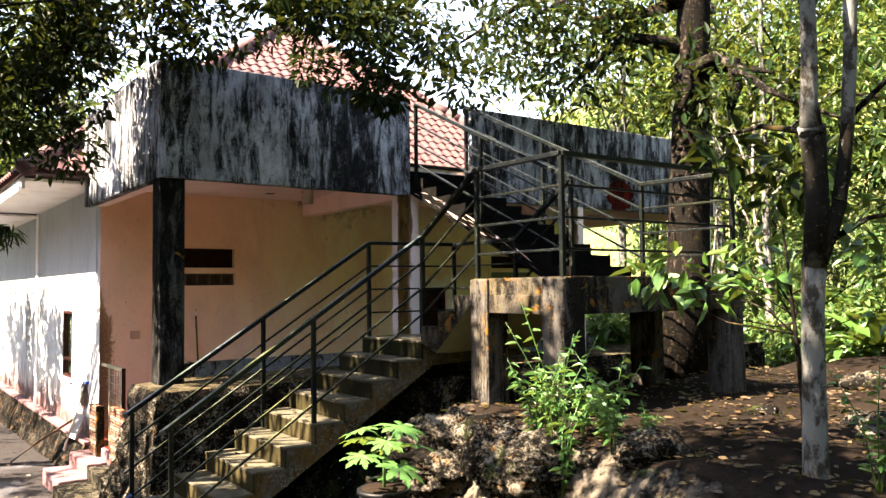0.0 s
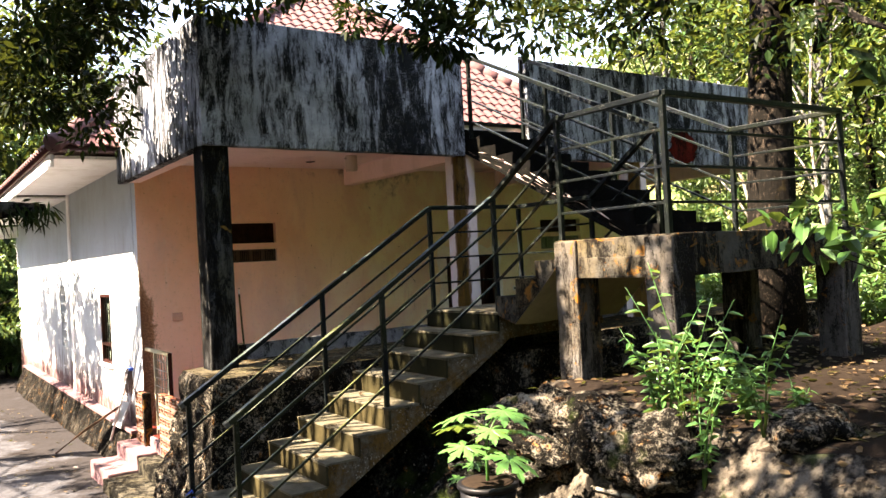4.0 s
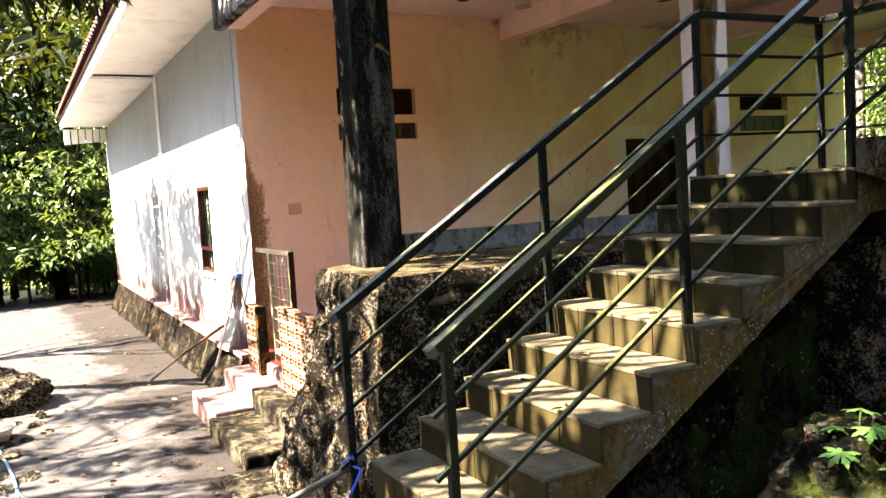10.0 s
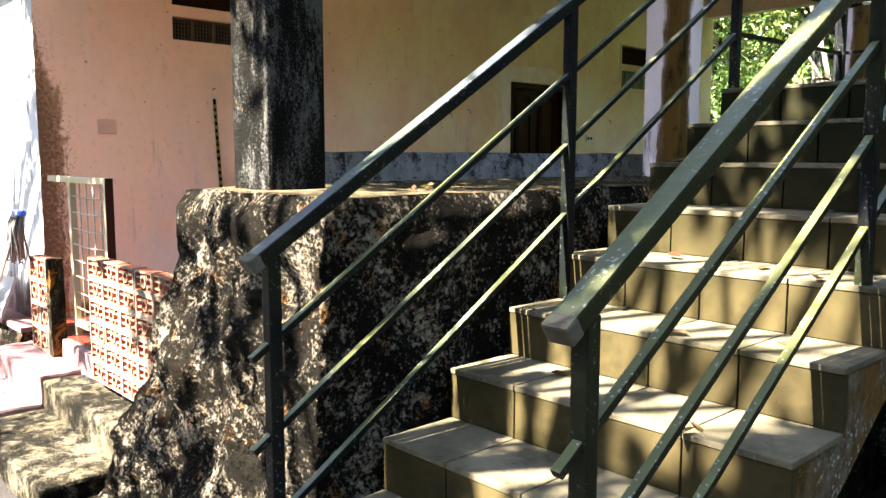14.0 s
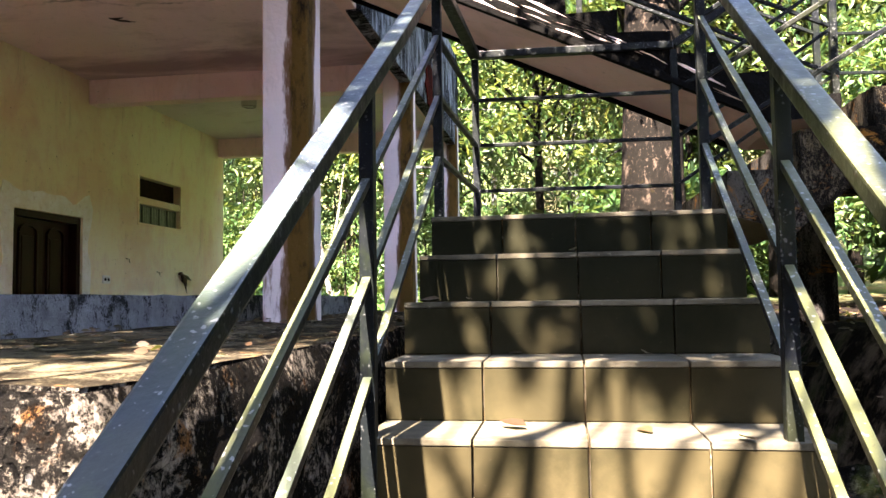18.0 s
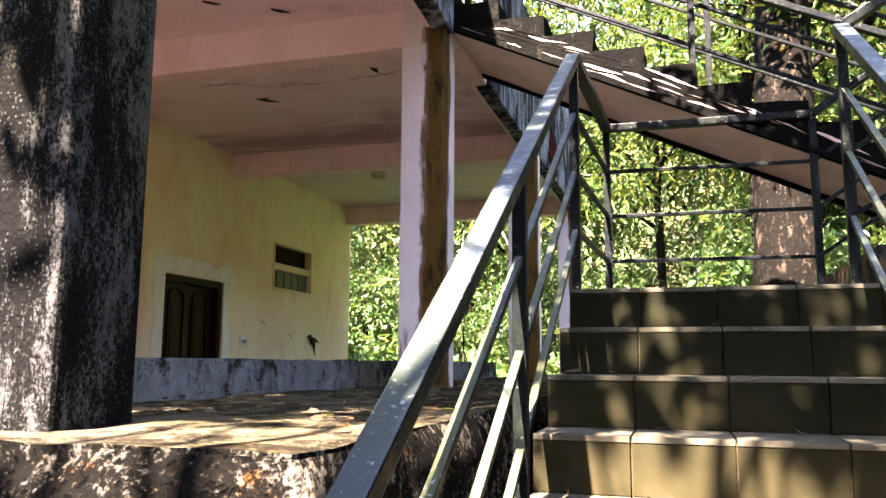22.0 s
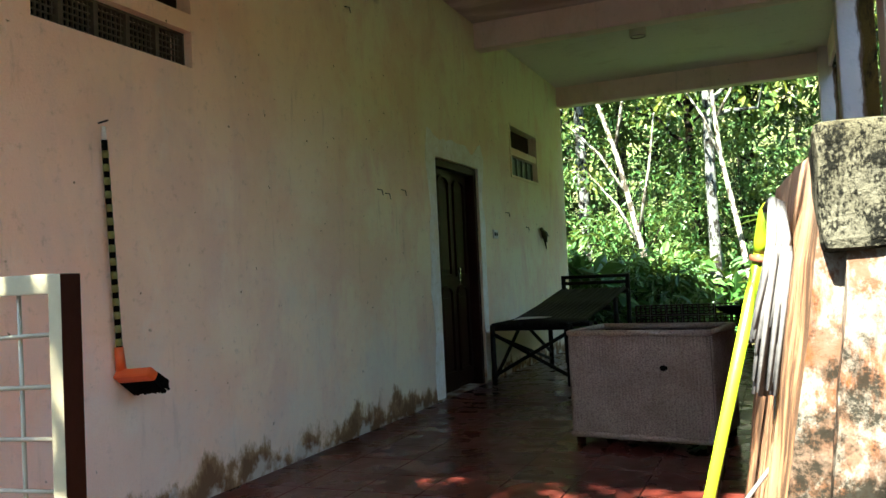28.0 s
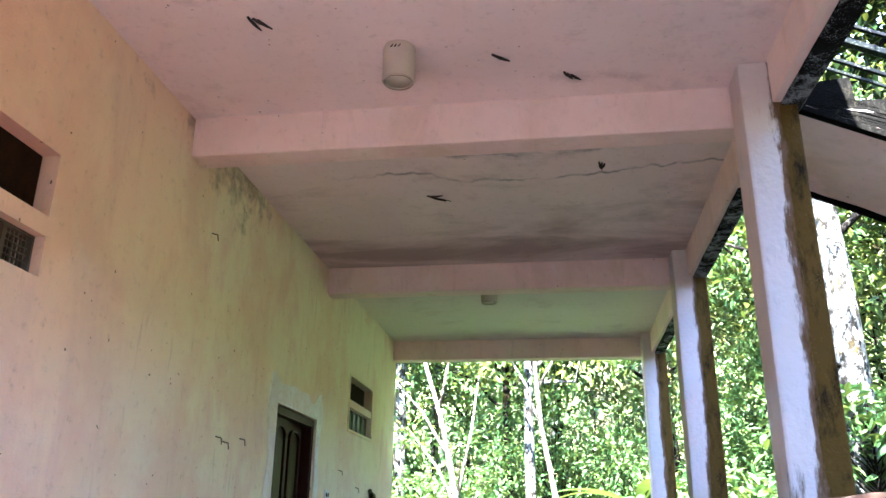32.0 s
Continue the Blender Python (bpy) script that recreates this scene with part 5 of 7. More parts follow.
def breeze_bm(w, h, d):
    """A pierced clay block: a rim, a grid of thin webs and a ring in the middle."""
    bm = box_bm(-w / 2, w / 2, -d / 2, d / 2, -h / 2, -h / 2 + 0.011)
    box_bm(-w / 2, w / 2, -d / 2, d / 2, h / 2 - 0.011, h / 2, bm)
    box_bm(-w / 2, -w / 2 + 0.011, -d / 2, d / 2, -h / 2 + 0.011, h / 2 - 0.011, bm)
    box_bm(w / 2 - 0.011, w / 2, -d / 2, d / 2, -h / 2 + 0.011, h / 2 - 0.011, bm)
    r = 0.3 * min(w, h)
    ring_bm((0, 0, 0), r, 0.010, d, bm)
    for sx in (-1, 1):
        box_bm(sx * w / 6 - 0.005, sx * w / 6 + 0.005, -d / 2 + 0.006, d / 2 - 0.006, r * 0.75, h / 2 - 0.014, bm)
        box_bm(sx * w / 6 - 0.005, sx * w / 6 + 0.005, -d / 2 + 0.006, d / 2 - 0.006, -h / 2 + 0.014, -r * 0.75, bm)
        for sz in (-1, 1):
            lo, hi = sorted((sx * r * 0.8, sx * (w / 2 - 0.014)))
            box_bm(lo, hi, -d / 2 + 0.006, d / 2 - 0.006, sz * h / 6 - 0.005, sz * h / 6 + 0.005, bm)
    return bm


def breeze_wall(label, x0, y, z0, nx, nz, w, h, d, skip=lambda i, j: False, face=None):
    wall = thing("breeze_block_wall", (x0, y, z0), label, "block wall")
    me = mesh_of("block", breeze_bm(w - 0.012, h - 0.012, d), face or M_BRICK)
    me.materials.append(M_MORTAR)
    for p in me.polygons:
        if face is None and p.normal.y < -0.9:
            p.material_index = 1
    for i in range(nx):
        for j in range(nz):
            if not skip(i, j):
                piece("block", me, wall, pose(x0 + w * (i + 0.5), y + random.uniform(-0.003, 0.003), z0 + h * (j + 0.5), 0, random.uniform(-0.8, 0.8), 0))
    bm = bmesh.new()
    for j in range(1, nz):
        box_bm(x0, x0 + w * nx, y - d / 2 + 0.002, y + d / 2 - 0.002, z0 + h * j - 0.007, z0 + h * j + 0.007, bm)
    for i in range(1, nx):
        box_bm(x0 + w * i - 0.007, x0 + w * i + 0.007, y - d / 2 + 0.003, y + d / 2 - 0.003, z0, z0 + h * nz, bm)
    part("mortar", bm, M_MORTAR, wall, "pale mortar joints")
    return wall


low_wall = breeze_wall("low wall of pierced terracotta blocks with pale mortar", 1.445, -0.652, -0.085, 5, 6, 0.233, 0.125, 0.075)
breeze_wall("short stack of pierced terracotta blocks beside the gate", 0.19, -0.62, -0.10, 2, 4, 0.19, 0.165, 0.09)
pier = thing("gate_pier", (0.61, -0.62, -0.1), "rough mortared brick pier beside the gate, lichened", "pier")
part("pier_core", rough_up(box_bm(0.575, 0.645, -0.67, -0.57, -0.12, 0.57, None, 0.008), 0.05, 0.006, 12), M_PLATFORM, pier)
rubble = thing("rubble_pile", (2.62, -0.62, 0.2), "mossy rubble filling beside the terrace", "rubble")
for k in range(16):
    x, z = random.uniform(2.5, 2.86), random.uniform(-0.2, 0.62)
    bm = bmesh.new()
    bmesh.ops.create_icosphere(bm, subdivisions=2, radius=random.uniform(0.07, 0.13))
    for v in bm.verts:
        v.co = v.co + 0.05 * noise.noise_vector(v.co * 6 + Vector((k, 0, 0)))
        v.co = Vector((v.co.x, v.co.y * 0.8, v.co.z * 0.75)) + Vector((x, -0.62 - 0.12 * (0.6 - z) + random.uniform(-0.03, 0.03), z * (1 - 0.25 * (x - 2.5))))
    smooth(part("stone", bm, M_STONE if k % 3 else M_STEPCONC, rubble))

# far end of the porch
# dark brown instead of terracotta: shade put into the block colour
breeze_wall("pierced block parapet at the far end of the porch, coloured dark for shade", 0.9, 9.05, 0.03, 9, 4, 0.2, 0.14, 0.1, face=M_PANEL)

pan = thing("fire_bowl", (2.28, 8.6, 0.03), "wide blackened metal fire bowl on three legs before the pierced parapet", "fire bowl")
part("bowl", tube_bm([(2.28, 8.6, z) for z in (0.45, 0.455, 0.49, 0.565, 0.57, 0.51, 0.475)], [0.08, 0.14, 0.25, 0.35, 0.34, 0.23, 0.10], 28), M_BLACK, pan)
for k in range(3):
    dx, dy = math.cos(2.1 * k), math.sin(2.1 * k)
    part("leg", tube_bm([(2.28 + 0.20 * dx, 8.6 + 0.20 * dy, 0.03), (2.28 + 0.13 * dx, 8.6 + 0.13 * dy, 0.462)], [0.014, 0.014], 8), M_BLACK, pan)

# ---- entrance steps ----
for name, a, mtl, lab in (("pink_step", (0.02, 1.06, -1.22, -0.86, -0.62, -0.28), M_PINKSTEP, "faded pink painted concrete step"),
                          ("pink_step", (-0.02, 1.06, -0.88, -0.60, -0.62, -0.11), M_PINKSTEP, "faded pink painted concrete step"),
                          ("pink_step", (0.66, 1.30, -0.62, -0.40, -0.4, 0.02), M_PINKSTEP, "pale threshold step at the gate"),
                          ("concrete_step", (1.07, 2.40, -1.28, -0.86, -0.7, -0.31), M_STEPCONC, "worn grey concrete step"),
                          ("concrete_step", (1.07, 2.62, -0.87, -0.56, -0.7, -0.14), M_STEPCONC, "worn grey concrete step"),
                          ("concrete_step", (2.40, 2.95, -1.5, -0.95, -0.8, -0.40), M_STEPCONC, "worn grey concrete step")):
    ob = part(name, rough_up(box_bm(*a, None, 0.02), 0.12, 0.012, 6, a[0]), mtl)
    tagged(ob, lab, "step", "entrance steps")

# ---- things on and along the wall ----
broom = thing("broom", (0.02, 0.9, 0.62), "broom with striped handle and orange head hung on the wall", "broom")
part("handle", tube_bm([(0.03, 0.885, 1.74), (0.035, 0.93, 0.80)], [0.013, 0.014], 10), M_BLACK, broom)
M_STRIPE = plain("yellow_stripe", (0.20, 0.19, 0.05), 0.5)
for k in range(15):
    f = 0.05 + 0.062 * k
    p, q = on((0.03, 0.885, 1.74), (0.035, 0.93, 0.80), f), on((0.03, 0.885, 1.74), (0.035, 0.93, 0.80), f + 0.034)
    part("stripe", tube_bm([p, q], [0.0142, 0.0146], 10), M_STRIPE, broom)
part("cap", tube_bm([(0.03, 0.883, 1.80), (0.03, 0.885, 1.74)], [0.008, 0.012], 8), M_SOFFIT, broom, "white hanging cap")
M_ORANGE = plain("orange_plastic", (0.7, 0.10, 0.02), 0.4, vary=0.1)
part("socket", tube_bm([(0.035, 0.925, 0.84), (0.036, 0.932, 0.74)], [0.019, 0.024], 10), M_ORANGE, broom, "orange plastic socket")
bm = box_bm(-0.03, 0.17, -0.022, 0.03, -0.022, 0.022, None, 0.010)
bm.transform(pose(0.045, 0.93, 0.715, -38, -4, 0))
head = part("head", bm, M_ORANGE, broom, "orange plastic head")
bm = bmesh.new()
rnd = random.Random(2)
for i in range(34):
    for j in range(4):
        x = -0.022 + 0.184 * i / 33
        bar_bm((x, 0.026, -0.016 + 0.011 * j), (x + rnd.uniform(-0.006, 0.006), 0.115 + rnd.uniform(-0.012, 0.008), -0.022 + 0.015 * j), 0.0065, 0.012, bm)
bm.transform(pose(0.045, 0.93, 0.715, -38, -4, 0))
part("bristles", bm, M_BLACK, head, "black bristles")
nail = thing("nail", (0, 0.884, 1.82), "rusty nail holding the broom", "nail")
part("shaft", tube_bm([(-0.01, 0.884, 1.815), (0.05, 0.89, 1.825)], [0.004, 0.004], 6), M_IRON, nail)


def switch_box(y, z, label):
    s = thing("wall_socket", (0, y, z), label, "socket")
    part("plate", box_bm(0.0, 0.014, y - 0.07, y + 0.07, z - 0.045, z + 0.045, None, 0.006), M_SOFFIT, s)
    for d in (-0.03, 0.03):
        part("outlet", lathe_bm([(0.018, 0), (0.02, 0.004), (0.006, 0.005)], sides=12), M_BLACK, s).matrix_basis = pose(0.012, y + d, z, 0, 90, 0)


switch_box(6.10, 1.50, "pale double wall socket beside the door")
M_PLATE = plain("painted_plate", (0.62, 0.36, 0.25), 0.6, vary=0.12)
plate = thing("cover_plate", (0, -0.006, 1.487), "peach painted cover plate on the wall", "plate")
part("plate", box_bm(0.0, 0.016, -0.075, 0.063, 1.43, 1.54, None, 0.005), M_PLATE, plate)
horn = thing("hanging_corn_husks", (0, 7.86, 1.6), "dried brown husks hung from a nail on the wall", "husks")
for a, b, r in (((0.03, 7.80, 1.60), (0.05, 8.02, 1.53), 0.028), ((0.03, 7.82, 1.62), (0.05, 7.66, 1.60), 0.024), ((0.03, 7.84, 1.60), (0.05, 7.90, 1.36), 0.016), ((0.03, 7.80, 1.6), (0.07, 7.86, 1.45), 0.04)):
    part("husk", tube_bm([a, on(a, b, 0.5), b], [r * 0.5, r, 0.003], 8), M_DRY, horn)
for y, z in ((3.12, 3.0), (3.5, 1.75), (3.62, 1.73), (3.9, 1.78), (7.2, 1.62), (6.5, 1.75)):
    n = thing("nail", (0, y, z), "bent rusty nail in the porch wall", "nail", "wall nails")
    part("shaft", tube_bm([(-0.005, y, z), (0.035, y + 0.01, z - 0.01), (0.04, y + 0.012, z - 0.05)], [0.004, 0.004, 0.003], 6), M_IRON, n)

# mops
M_MOPGREEN = plain("lime_plastic", (0.22, 0.32, 0.012), 0.35, vary=0.08)
M_YARN = plain("grey_yarn", (0.13, 0.122, 0.122), 0.95, vary=0.4, scale=40)
M_BLUE = plain("blue_plastic", (0.03, 0.12, 0.6), 0.4, vary=0.1)
M_GREYPOLE = plain("grey_pole", (0.38, 0.36, 0.34), 0.5)


def mop(label, foot, top, cap_mat, pole_mat, length, spread_r, along_y=False):
    m = thing("mop", foot, label, "mop")
    part("pole", tube_bm([foot, on(foot, top, 0.5), top], [0.013, 0.013, 0.013], 10), pole_mat, m)
    if along_y:
        back, tip = on(top, foot, 0.07), on(foot, top, 1.02)
        clamp = part("clamp", tube_bm([back, on(back, tip, 0.25), on(back, tip, 0.8), tip], [0.014, 0.017, 0.019, 0.012], 12), cap_mat, m)
        part("tie", tube_bm([on(top, foot, 0.085), on(top, foot, 0.075)], [0.019, 0.019], 12), M_BRICK, m, "brown cord tied round the pole")
    else:
        bm = box_bm(-0.075, 0.075, -0.03, 0.03, -0.02, 0.02, None, 0.012)
        bm.transform(pose(*top))
        clamp = part("clamp", bm, cap_mat, m)
    rnd = random.Random(4)
    bm = bmesh.new()
    for k in range(46):
        a = rnd.uniform(-1, 1)
        d = rnd.uniform(-0.04, 0.03)
        l = length * rnd.uniform(0.6, 1.0)
        p = [(top[0] + 0.07 * a, top[1] + d * 0.6, top[2] + 0.015), (top[0] + 0.08 * a + spread_r * 0.3, top[1] + d - 0.02, top[2] - l * 0.3), (top[0] + 0.1 * a + spread_r, top[1] + d + rnd.uniform(-0.02, 0.02), top[2] - l)]
        if along_y:
            side = 0.5 + 0.5 * a
            p = [(top[0] - 0.005, top[1] + d * 0.4 - 0.01, top[2] + 0.008), (top[0] + 0.008 + 0.02 * side, top[1] + d * 0.8 - 0.045, top[2] + 0.026 - 0.012 * side), (top[0] + 0.0 + 0.036 * side, top[1] + d - 0.08, top[2] - l * 0.25), (top[0] - 0.045 + 0.04 * side, top[1] + 1.2 * d - 0.08, top[2] - l)]
        tube_bm(p, [0.007] * (len(p) - 1) + [0.005], 5, bm)
    tagged(part("yarn", bm, M_YARN, clamp, "matted grey yarn strands"), kind="stuff")
    if along_y:
        end = on(top, foot, 0.62)
        part("loose_strand", tube_bm([(top[0] - 0.005, top[1], top[2] - length), (top[0] - 0.015, top[1] + 0.01, top[2] - length - 0.15), (end[0] + 0.07, end[1], end[2] + 0.06), (end[0] + 0.012, end[1], end[2])], [0.005] * 4, 6), M_YARN, m)


mop("string mop with lime green pole leaning on the terrace wall", (2.390, 0.145, 0.03), (2.680, 0.05, 1.174), M_MOPGREEN, M_MOPGREEN, 0.36, -0.055, True)
mop("string mop with a blue clamp propped beside the gate", (-0.02, -0.95, -0.08), (0.22, -0.72, 0.86), M_BLUE, M_GREYPOLE, 0.36, -0.05)
slab = thing("marble_slab", (-0.55, -0.75, -0.05), "grey marble slab leaning against the white wall", "slab")
bm = rough_up(box_bm(-0.2, 0.2, -0.012, 0.012, 0, 0.36, None, 0.003), 0.2, 0.001)
bm.transform(pose(-0.62, -0.74, -0.02, -22, 0, 4))
part("slab", bm, plain("grey_marble", (0.24, 0.24, 0.25), 0.35, vary=0.35, scale=7), slab)
stick = thing("stick", (-0.5, -1.1, -0.45), "brown wooden stick leaning on the plinth", "stick")
part("stick", tube_bm([(-1.9, -1.35, -0.50), (-1.2, -1.05, -0.10), (-0.62, -0.72, 0.24)], [0.016, 0.02, 0.018], 8), plain("raw_wood", (0.14, 0.07, 0.035), 0.8), stick)

# ---- rattan chest ----
def rattan():
    s = Shade("rattan", 0.6)
    c = s.mix(s.ramp(s.noise(6, 5), 0.3, 0.7), (0.42, 0.32, 0.26), (0.27, 0.20, 0.16))
    c = s.mix(s.ramp(s.noise(90, 3, 0.6, s.scaled(1, 1, 2.4)), 0.45, 0.62, 0, 0.8), c, (0.13, 0.08, 0.06))
    return s.color(c).bump(s.noise(110, 3, 0.6, s.scaled(0.8, 0.8, 2.5)), 0.7, 0.006).m


M_RATTAN = rattan()
CHEST = pose(1.95, 3.28, 0, 0, 0, -9) @ Matrix.Diagonal((1.075, 0.95, 1, 1))
chest = thing("rattan_chest", (1.92, 3.1, 0.03), "woven rattan chest without a lid, brown and worn, on short feet", "chest")


def weave_bm(w, h):
    """A ribbed panel in the x-z plane: upright stakes with strands crossing over and under."""
    nx, nz = int(w / 0.0032), int(h / 0.02)
    def spot(u, v):
        i, j = u / 0.0172, v / 0.04
        return (u - w / 2, -0.011 * abs(math.sin(i * math.pi)) - 0.0016 * math.sin(j * 2 * math.pi + math.pi * (int(i) % 2)), v)
    return sheet_bm(spot, steps(0, w, nx), steps(0, h, nz))


for w, at, turn in ((0.78, (0, -0.3, 0.09), 0), (0.60, (0.39, 0, 0.09), 90), (0.78, (0, 0.3, 0.09), 180), (0.60, (-0.39, 0, 0.09), 270)):
    bm = weave_bm(w, 0.6)
    bm.transform(CHEST @ pose(*at, 0, 0, turn))
    smooth(part("woven_side", bm, M_RATTAN, chest))
for x0, x1, y0, y1, z0, z1 in ((-0.385, 0.385, -0.29, -0.27, 0.1, 0.68), (-0.385, 0.385, 0.27, 0.29, 0.1, 0.68), (-0.38, -0.36, -0.27, 0.27, 0.1, 0.68), (0.36, 0.38, -0.27, 0.27, 0.1, 0.68), (-0.38, 0.38, -0.29, 0.29, 0.1, 0.12)):
    bm = box_bm(x0, x1, y0, y1, z0, z1)
    bm.transform(CHEST)
    part("lining", bm, M_BLACK, chest)
for a, b in (((-0.39, -0.3, 0.7), (0.39, -0.3, 0.7)), ((0.39, -0.3, 0.7), (0.39, 0.3, 0.7)), ((0.39, 0.3, 0.7), (-0.39, 0.3, 0.7)), ((-0.39, 0.3, 0.7), (-0.39, -0.3, 0.7)), ((-0.39, -0.3, 0.095), (0.39, -0.3, 0.095)), ((-0.39, -0.3, 0.095), (-0.39, 0.3, 0.095))):
    bm = tube_bm([a, b], [0.019, 0.019], 10)
    bm.transform(CHEST)
    part("rim", bm, M_RATTAN, chest)
for x, y in ((-0.36, -0.27), (0.36, -0.27), (-0.36, 0.27), (0.36, 0.27)):
    bm = lathe_bm([(0.025, 0.0), (0.028, 0.04), (0.022, 0.1)], (x, y, 0.03), 10)
    bm.transform(CHEST)
    part("foot", bm, M_WOOD, chest)
# no opening: a flat black dab stands for the shade in the hole
bm = bmesh.new()
bmesh.ops.create_icosphere(bm, subdivisions=2, radius=0.022)
bm.transform(CHEST @ pose(0.14, -0.308, 0.5) @ Matrix.Diagonal((1, 0.25, 0.8, 1)))
part("hole", bm, M_BLACK, chest)

# ---- bamboo lounge ----
M_BAMBOO = plain("dark_bamboo", (0.014, 0.010, 0.007), 0.6, spec=0.12, vary=0.4, scale=12)
bench = thing("bamboo_bench", (0.5, 6.4, 0.03), "dark bamboo lounging bench with a sloping slatted back", "bench")
def bench_x(u, y):
    """Across the bench, which stands a little askew to the wall: u runs from 0 to 1."""
    return 0.15 + 0.73 * u + 0.135 * (y - 5.5)


for k in range(15):
    u = 0.02 + 0.96 * k / 14
    part("slat", tube_bm([(bench_x(u, y), y, z) for y, z in ((5.45, 0.60), (5.95, 0.61), (6.5, 0.71), (7.22, 0.87))], [0.019, 0.021, 0.02, 0.018], 8), M_BAMBOO, bench)
for y, z in ((5.5, 0.57), (5.95, 0.57), (6.6, 0.69), (7.22, 0.84)):
    part("cross_rail", tube_bm([(bench_x(-0.04, y), y, z), (bench_x(1.04, y), y, z)], [0.027, 0.027], 8), M_BAMBOO, bench)
for u in (0.0, 1.0):
    for y, z in ((5.47, 0.6), (6.85, 0.78), (7.3, 1.02)):
        part("leg", tube_bm([(bench_x(u, y), y, 0.03), (bench_x(u, y), y, z)], [0.026, 0.026], 8), M_BAMBOO, bench)
    for (ya, za), (yb, zb) in (((5.5, 0.1), (6.1, 0.56)), ((5.5, 0.5), (6.8, 0.14)), ((6.2, 0.56), (6.85, 0.2))):
        part("brace", tube_bm([(bench_x(u, ya), ya, za), (bench_x(u, yb), yb, zb)], [0.018, 0.018], 8), M_BAMBOO, bench)
for z in (0.94, 1.01):
    part("top_rail", tube_bm([(bench_x(-0.03, 7.3), 7.3, z), (bench_x(1.03, 7.3), 7.3, z)], [0.02, 0.02], 8), M_BAMBOO, bench)
for za, zb in ((0.52, 0.12), (0.12, 0.52)):
    part("brace", tube_bm([(bench_x(0, 5.47), 5.47, za), (bench_x(1, 5.47), 5.47, zb)], [0.018, 0.018], 8), M_BAMBOO, bench)
paper = thing("paper_sheet", (0.45, 5.75, 0.63), "white sheet of paper lying on the bench", "paper")
bm = sheet_bm(lambda u, v: (u, v, 0.638 + 0.012 * math.sin(6 * u + 3 * v)), steps(0.30, 0.62, 6), steps(5.6, 5.9, 6))
bmesh.ops.solidify(bm, geom=bm.faces[:], thickness=0.002)
part("sheet", bm, M_SOFFIT, paper)

# ---- hose and pipe by the stair ----
pipe = thing("water_pipe", (4.3, -1.3, 0.1), "grey plastic pipe tied to the railing with blue cord", "pipe")
part("pipe", tube_bm([(4.40, -1.12, 0.21), (4.36, -1.27, 0.13), (4.0, -1.55, -0.12), (3.55, -1.75, -0.36)], [0.018] * 4, 10), plain("grey_pipe", (0.06, 0.07, 0.06), 0.5), pipe)
part("joint", tube_bm([(3.98, -1.56, -0.13), (3.88, -1.61, -0.18)], [0.027, 0.027], 10), M_BLACK, pipe, "black pipe joint")
part("blue_end", tube_bm([(3.6, -1.73, -0.335), (3.5, -1.78, -0.39)], [0.026, 0.026], 10), M_BLUE, pipe, "blue pipe end")
part("cord", tube_bm([(4.36, -1.17, 0.17), (4.46, -1.22, 0.24), (4.39, -1.25, 0.2), (4.45, -1.17, 0.16), (4.43, -1.24, 0.02)], [0.009] * 5, 6), M_BLUE, pipe, "blue tied cord")

hose = thing("garden_hose", (1.7, -2.8, -0.45), "pale blue garden hose lying on the yard", "hose")
HOSE = [(0.2, -2.95), (0.73, -2.88), (1.2, -2.83), (1.73, -2.8), (2.15, -2.71), (2.5, -2.55), (3.0, -2.3), (3.5, -1.85)]
part("hose", tube_bm([(x, y, ground_z(x, y) + 0.012) for x, y in HOSE], [0.012] * len(HOSE), 8), plain("pale_blue_hose", (0.10, 0.22, 0.30), 0.4), hose)


basin = thing("metal_basin", (-0.1, -3.06, -0.47), "dented grey metal basin standing on the flat stones", "basin")
M_TIN = plain("dull_tin", (0.42, 0.42, 0.40), 0.45, 0.5, vary=0.3, scale=14)
z0 = ground_z(-0.1, -3.06)
part("bowl", tube_bm([(-0.1, -3.06, z0 + z) for z in (0.0, 0.02, 0.08, 0.15, 0.155, 0.14, 0.06, 0.03)], [0.17, 0.19, 0.22, 0.245, 0.24, 0.235, 0.20, 0.18], 32), M_TIN, basin)
ring_ = bmesh.new()
ring_bm((0, 0, 0), 0.258, 0.016, 0.012, ring_, 32)
ring_.transform(pose(-0.1, -3.06, z0 + 0.152, 90))
part("rim", ring_, M_TIN, basin, "rolled rim")


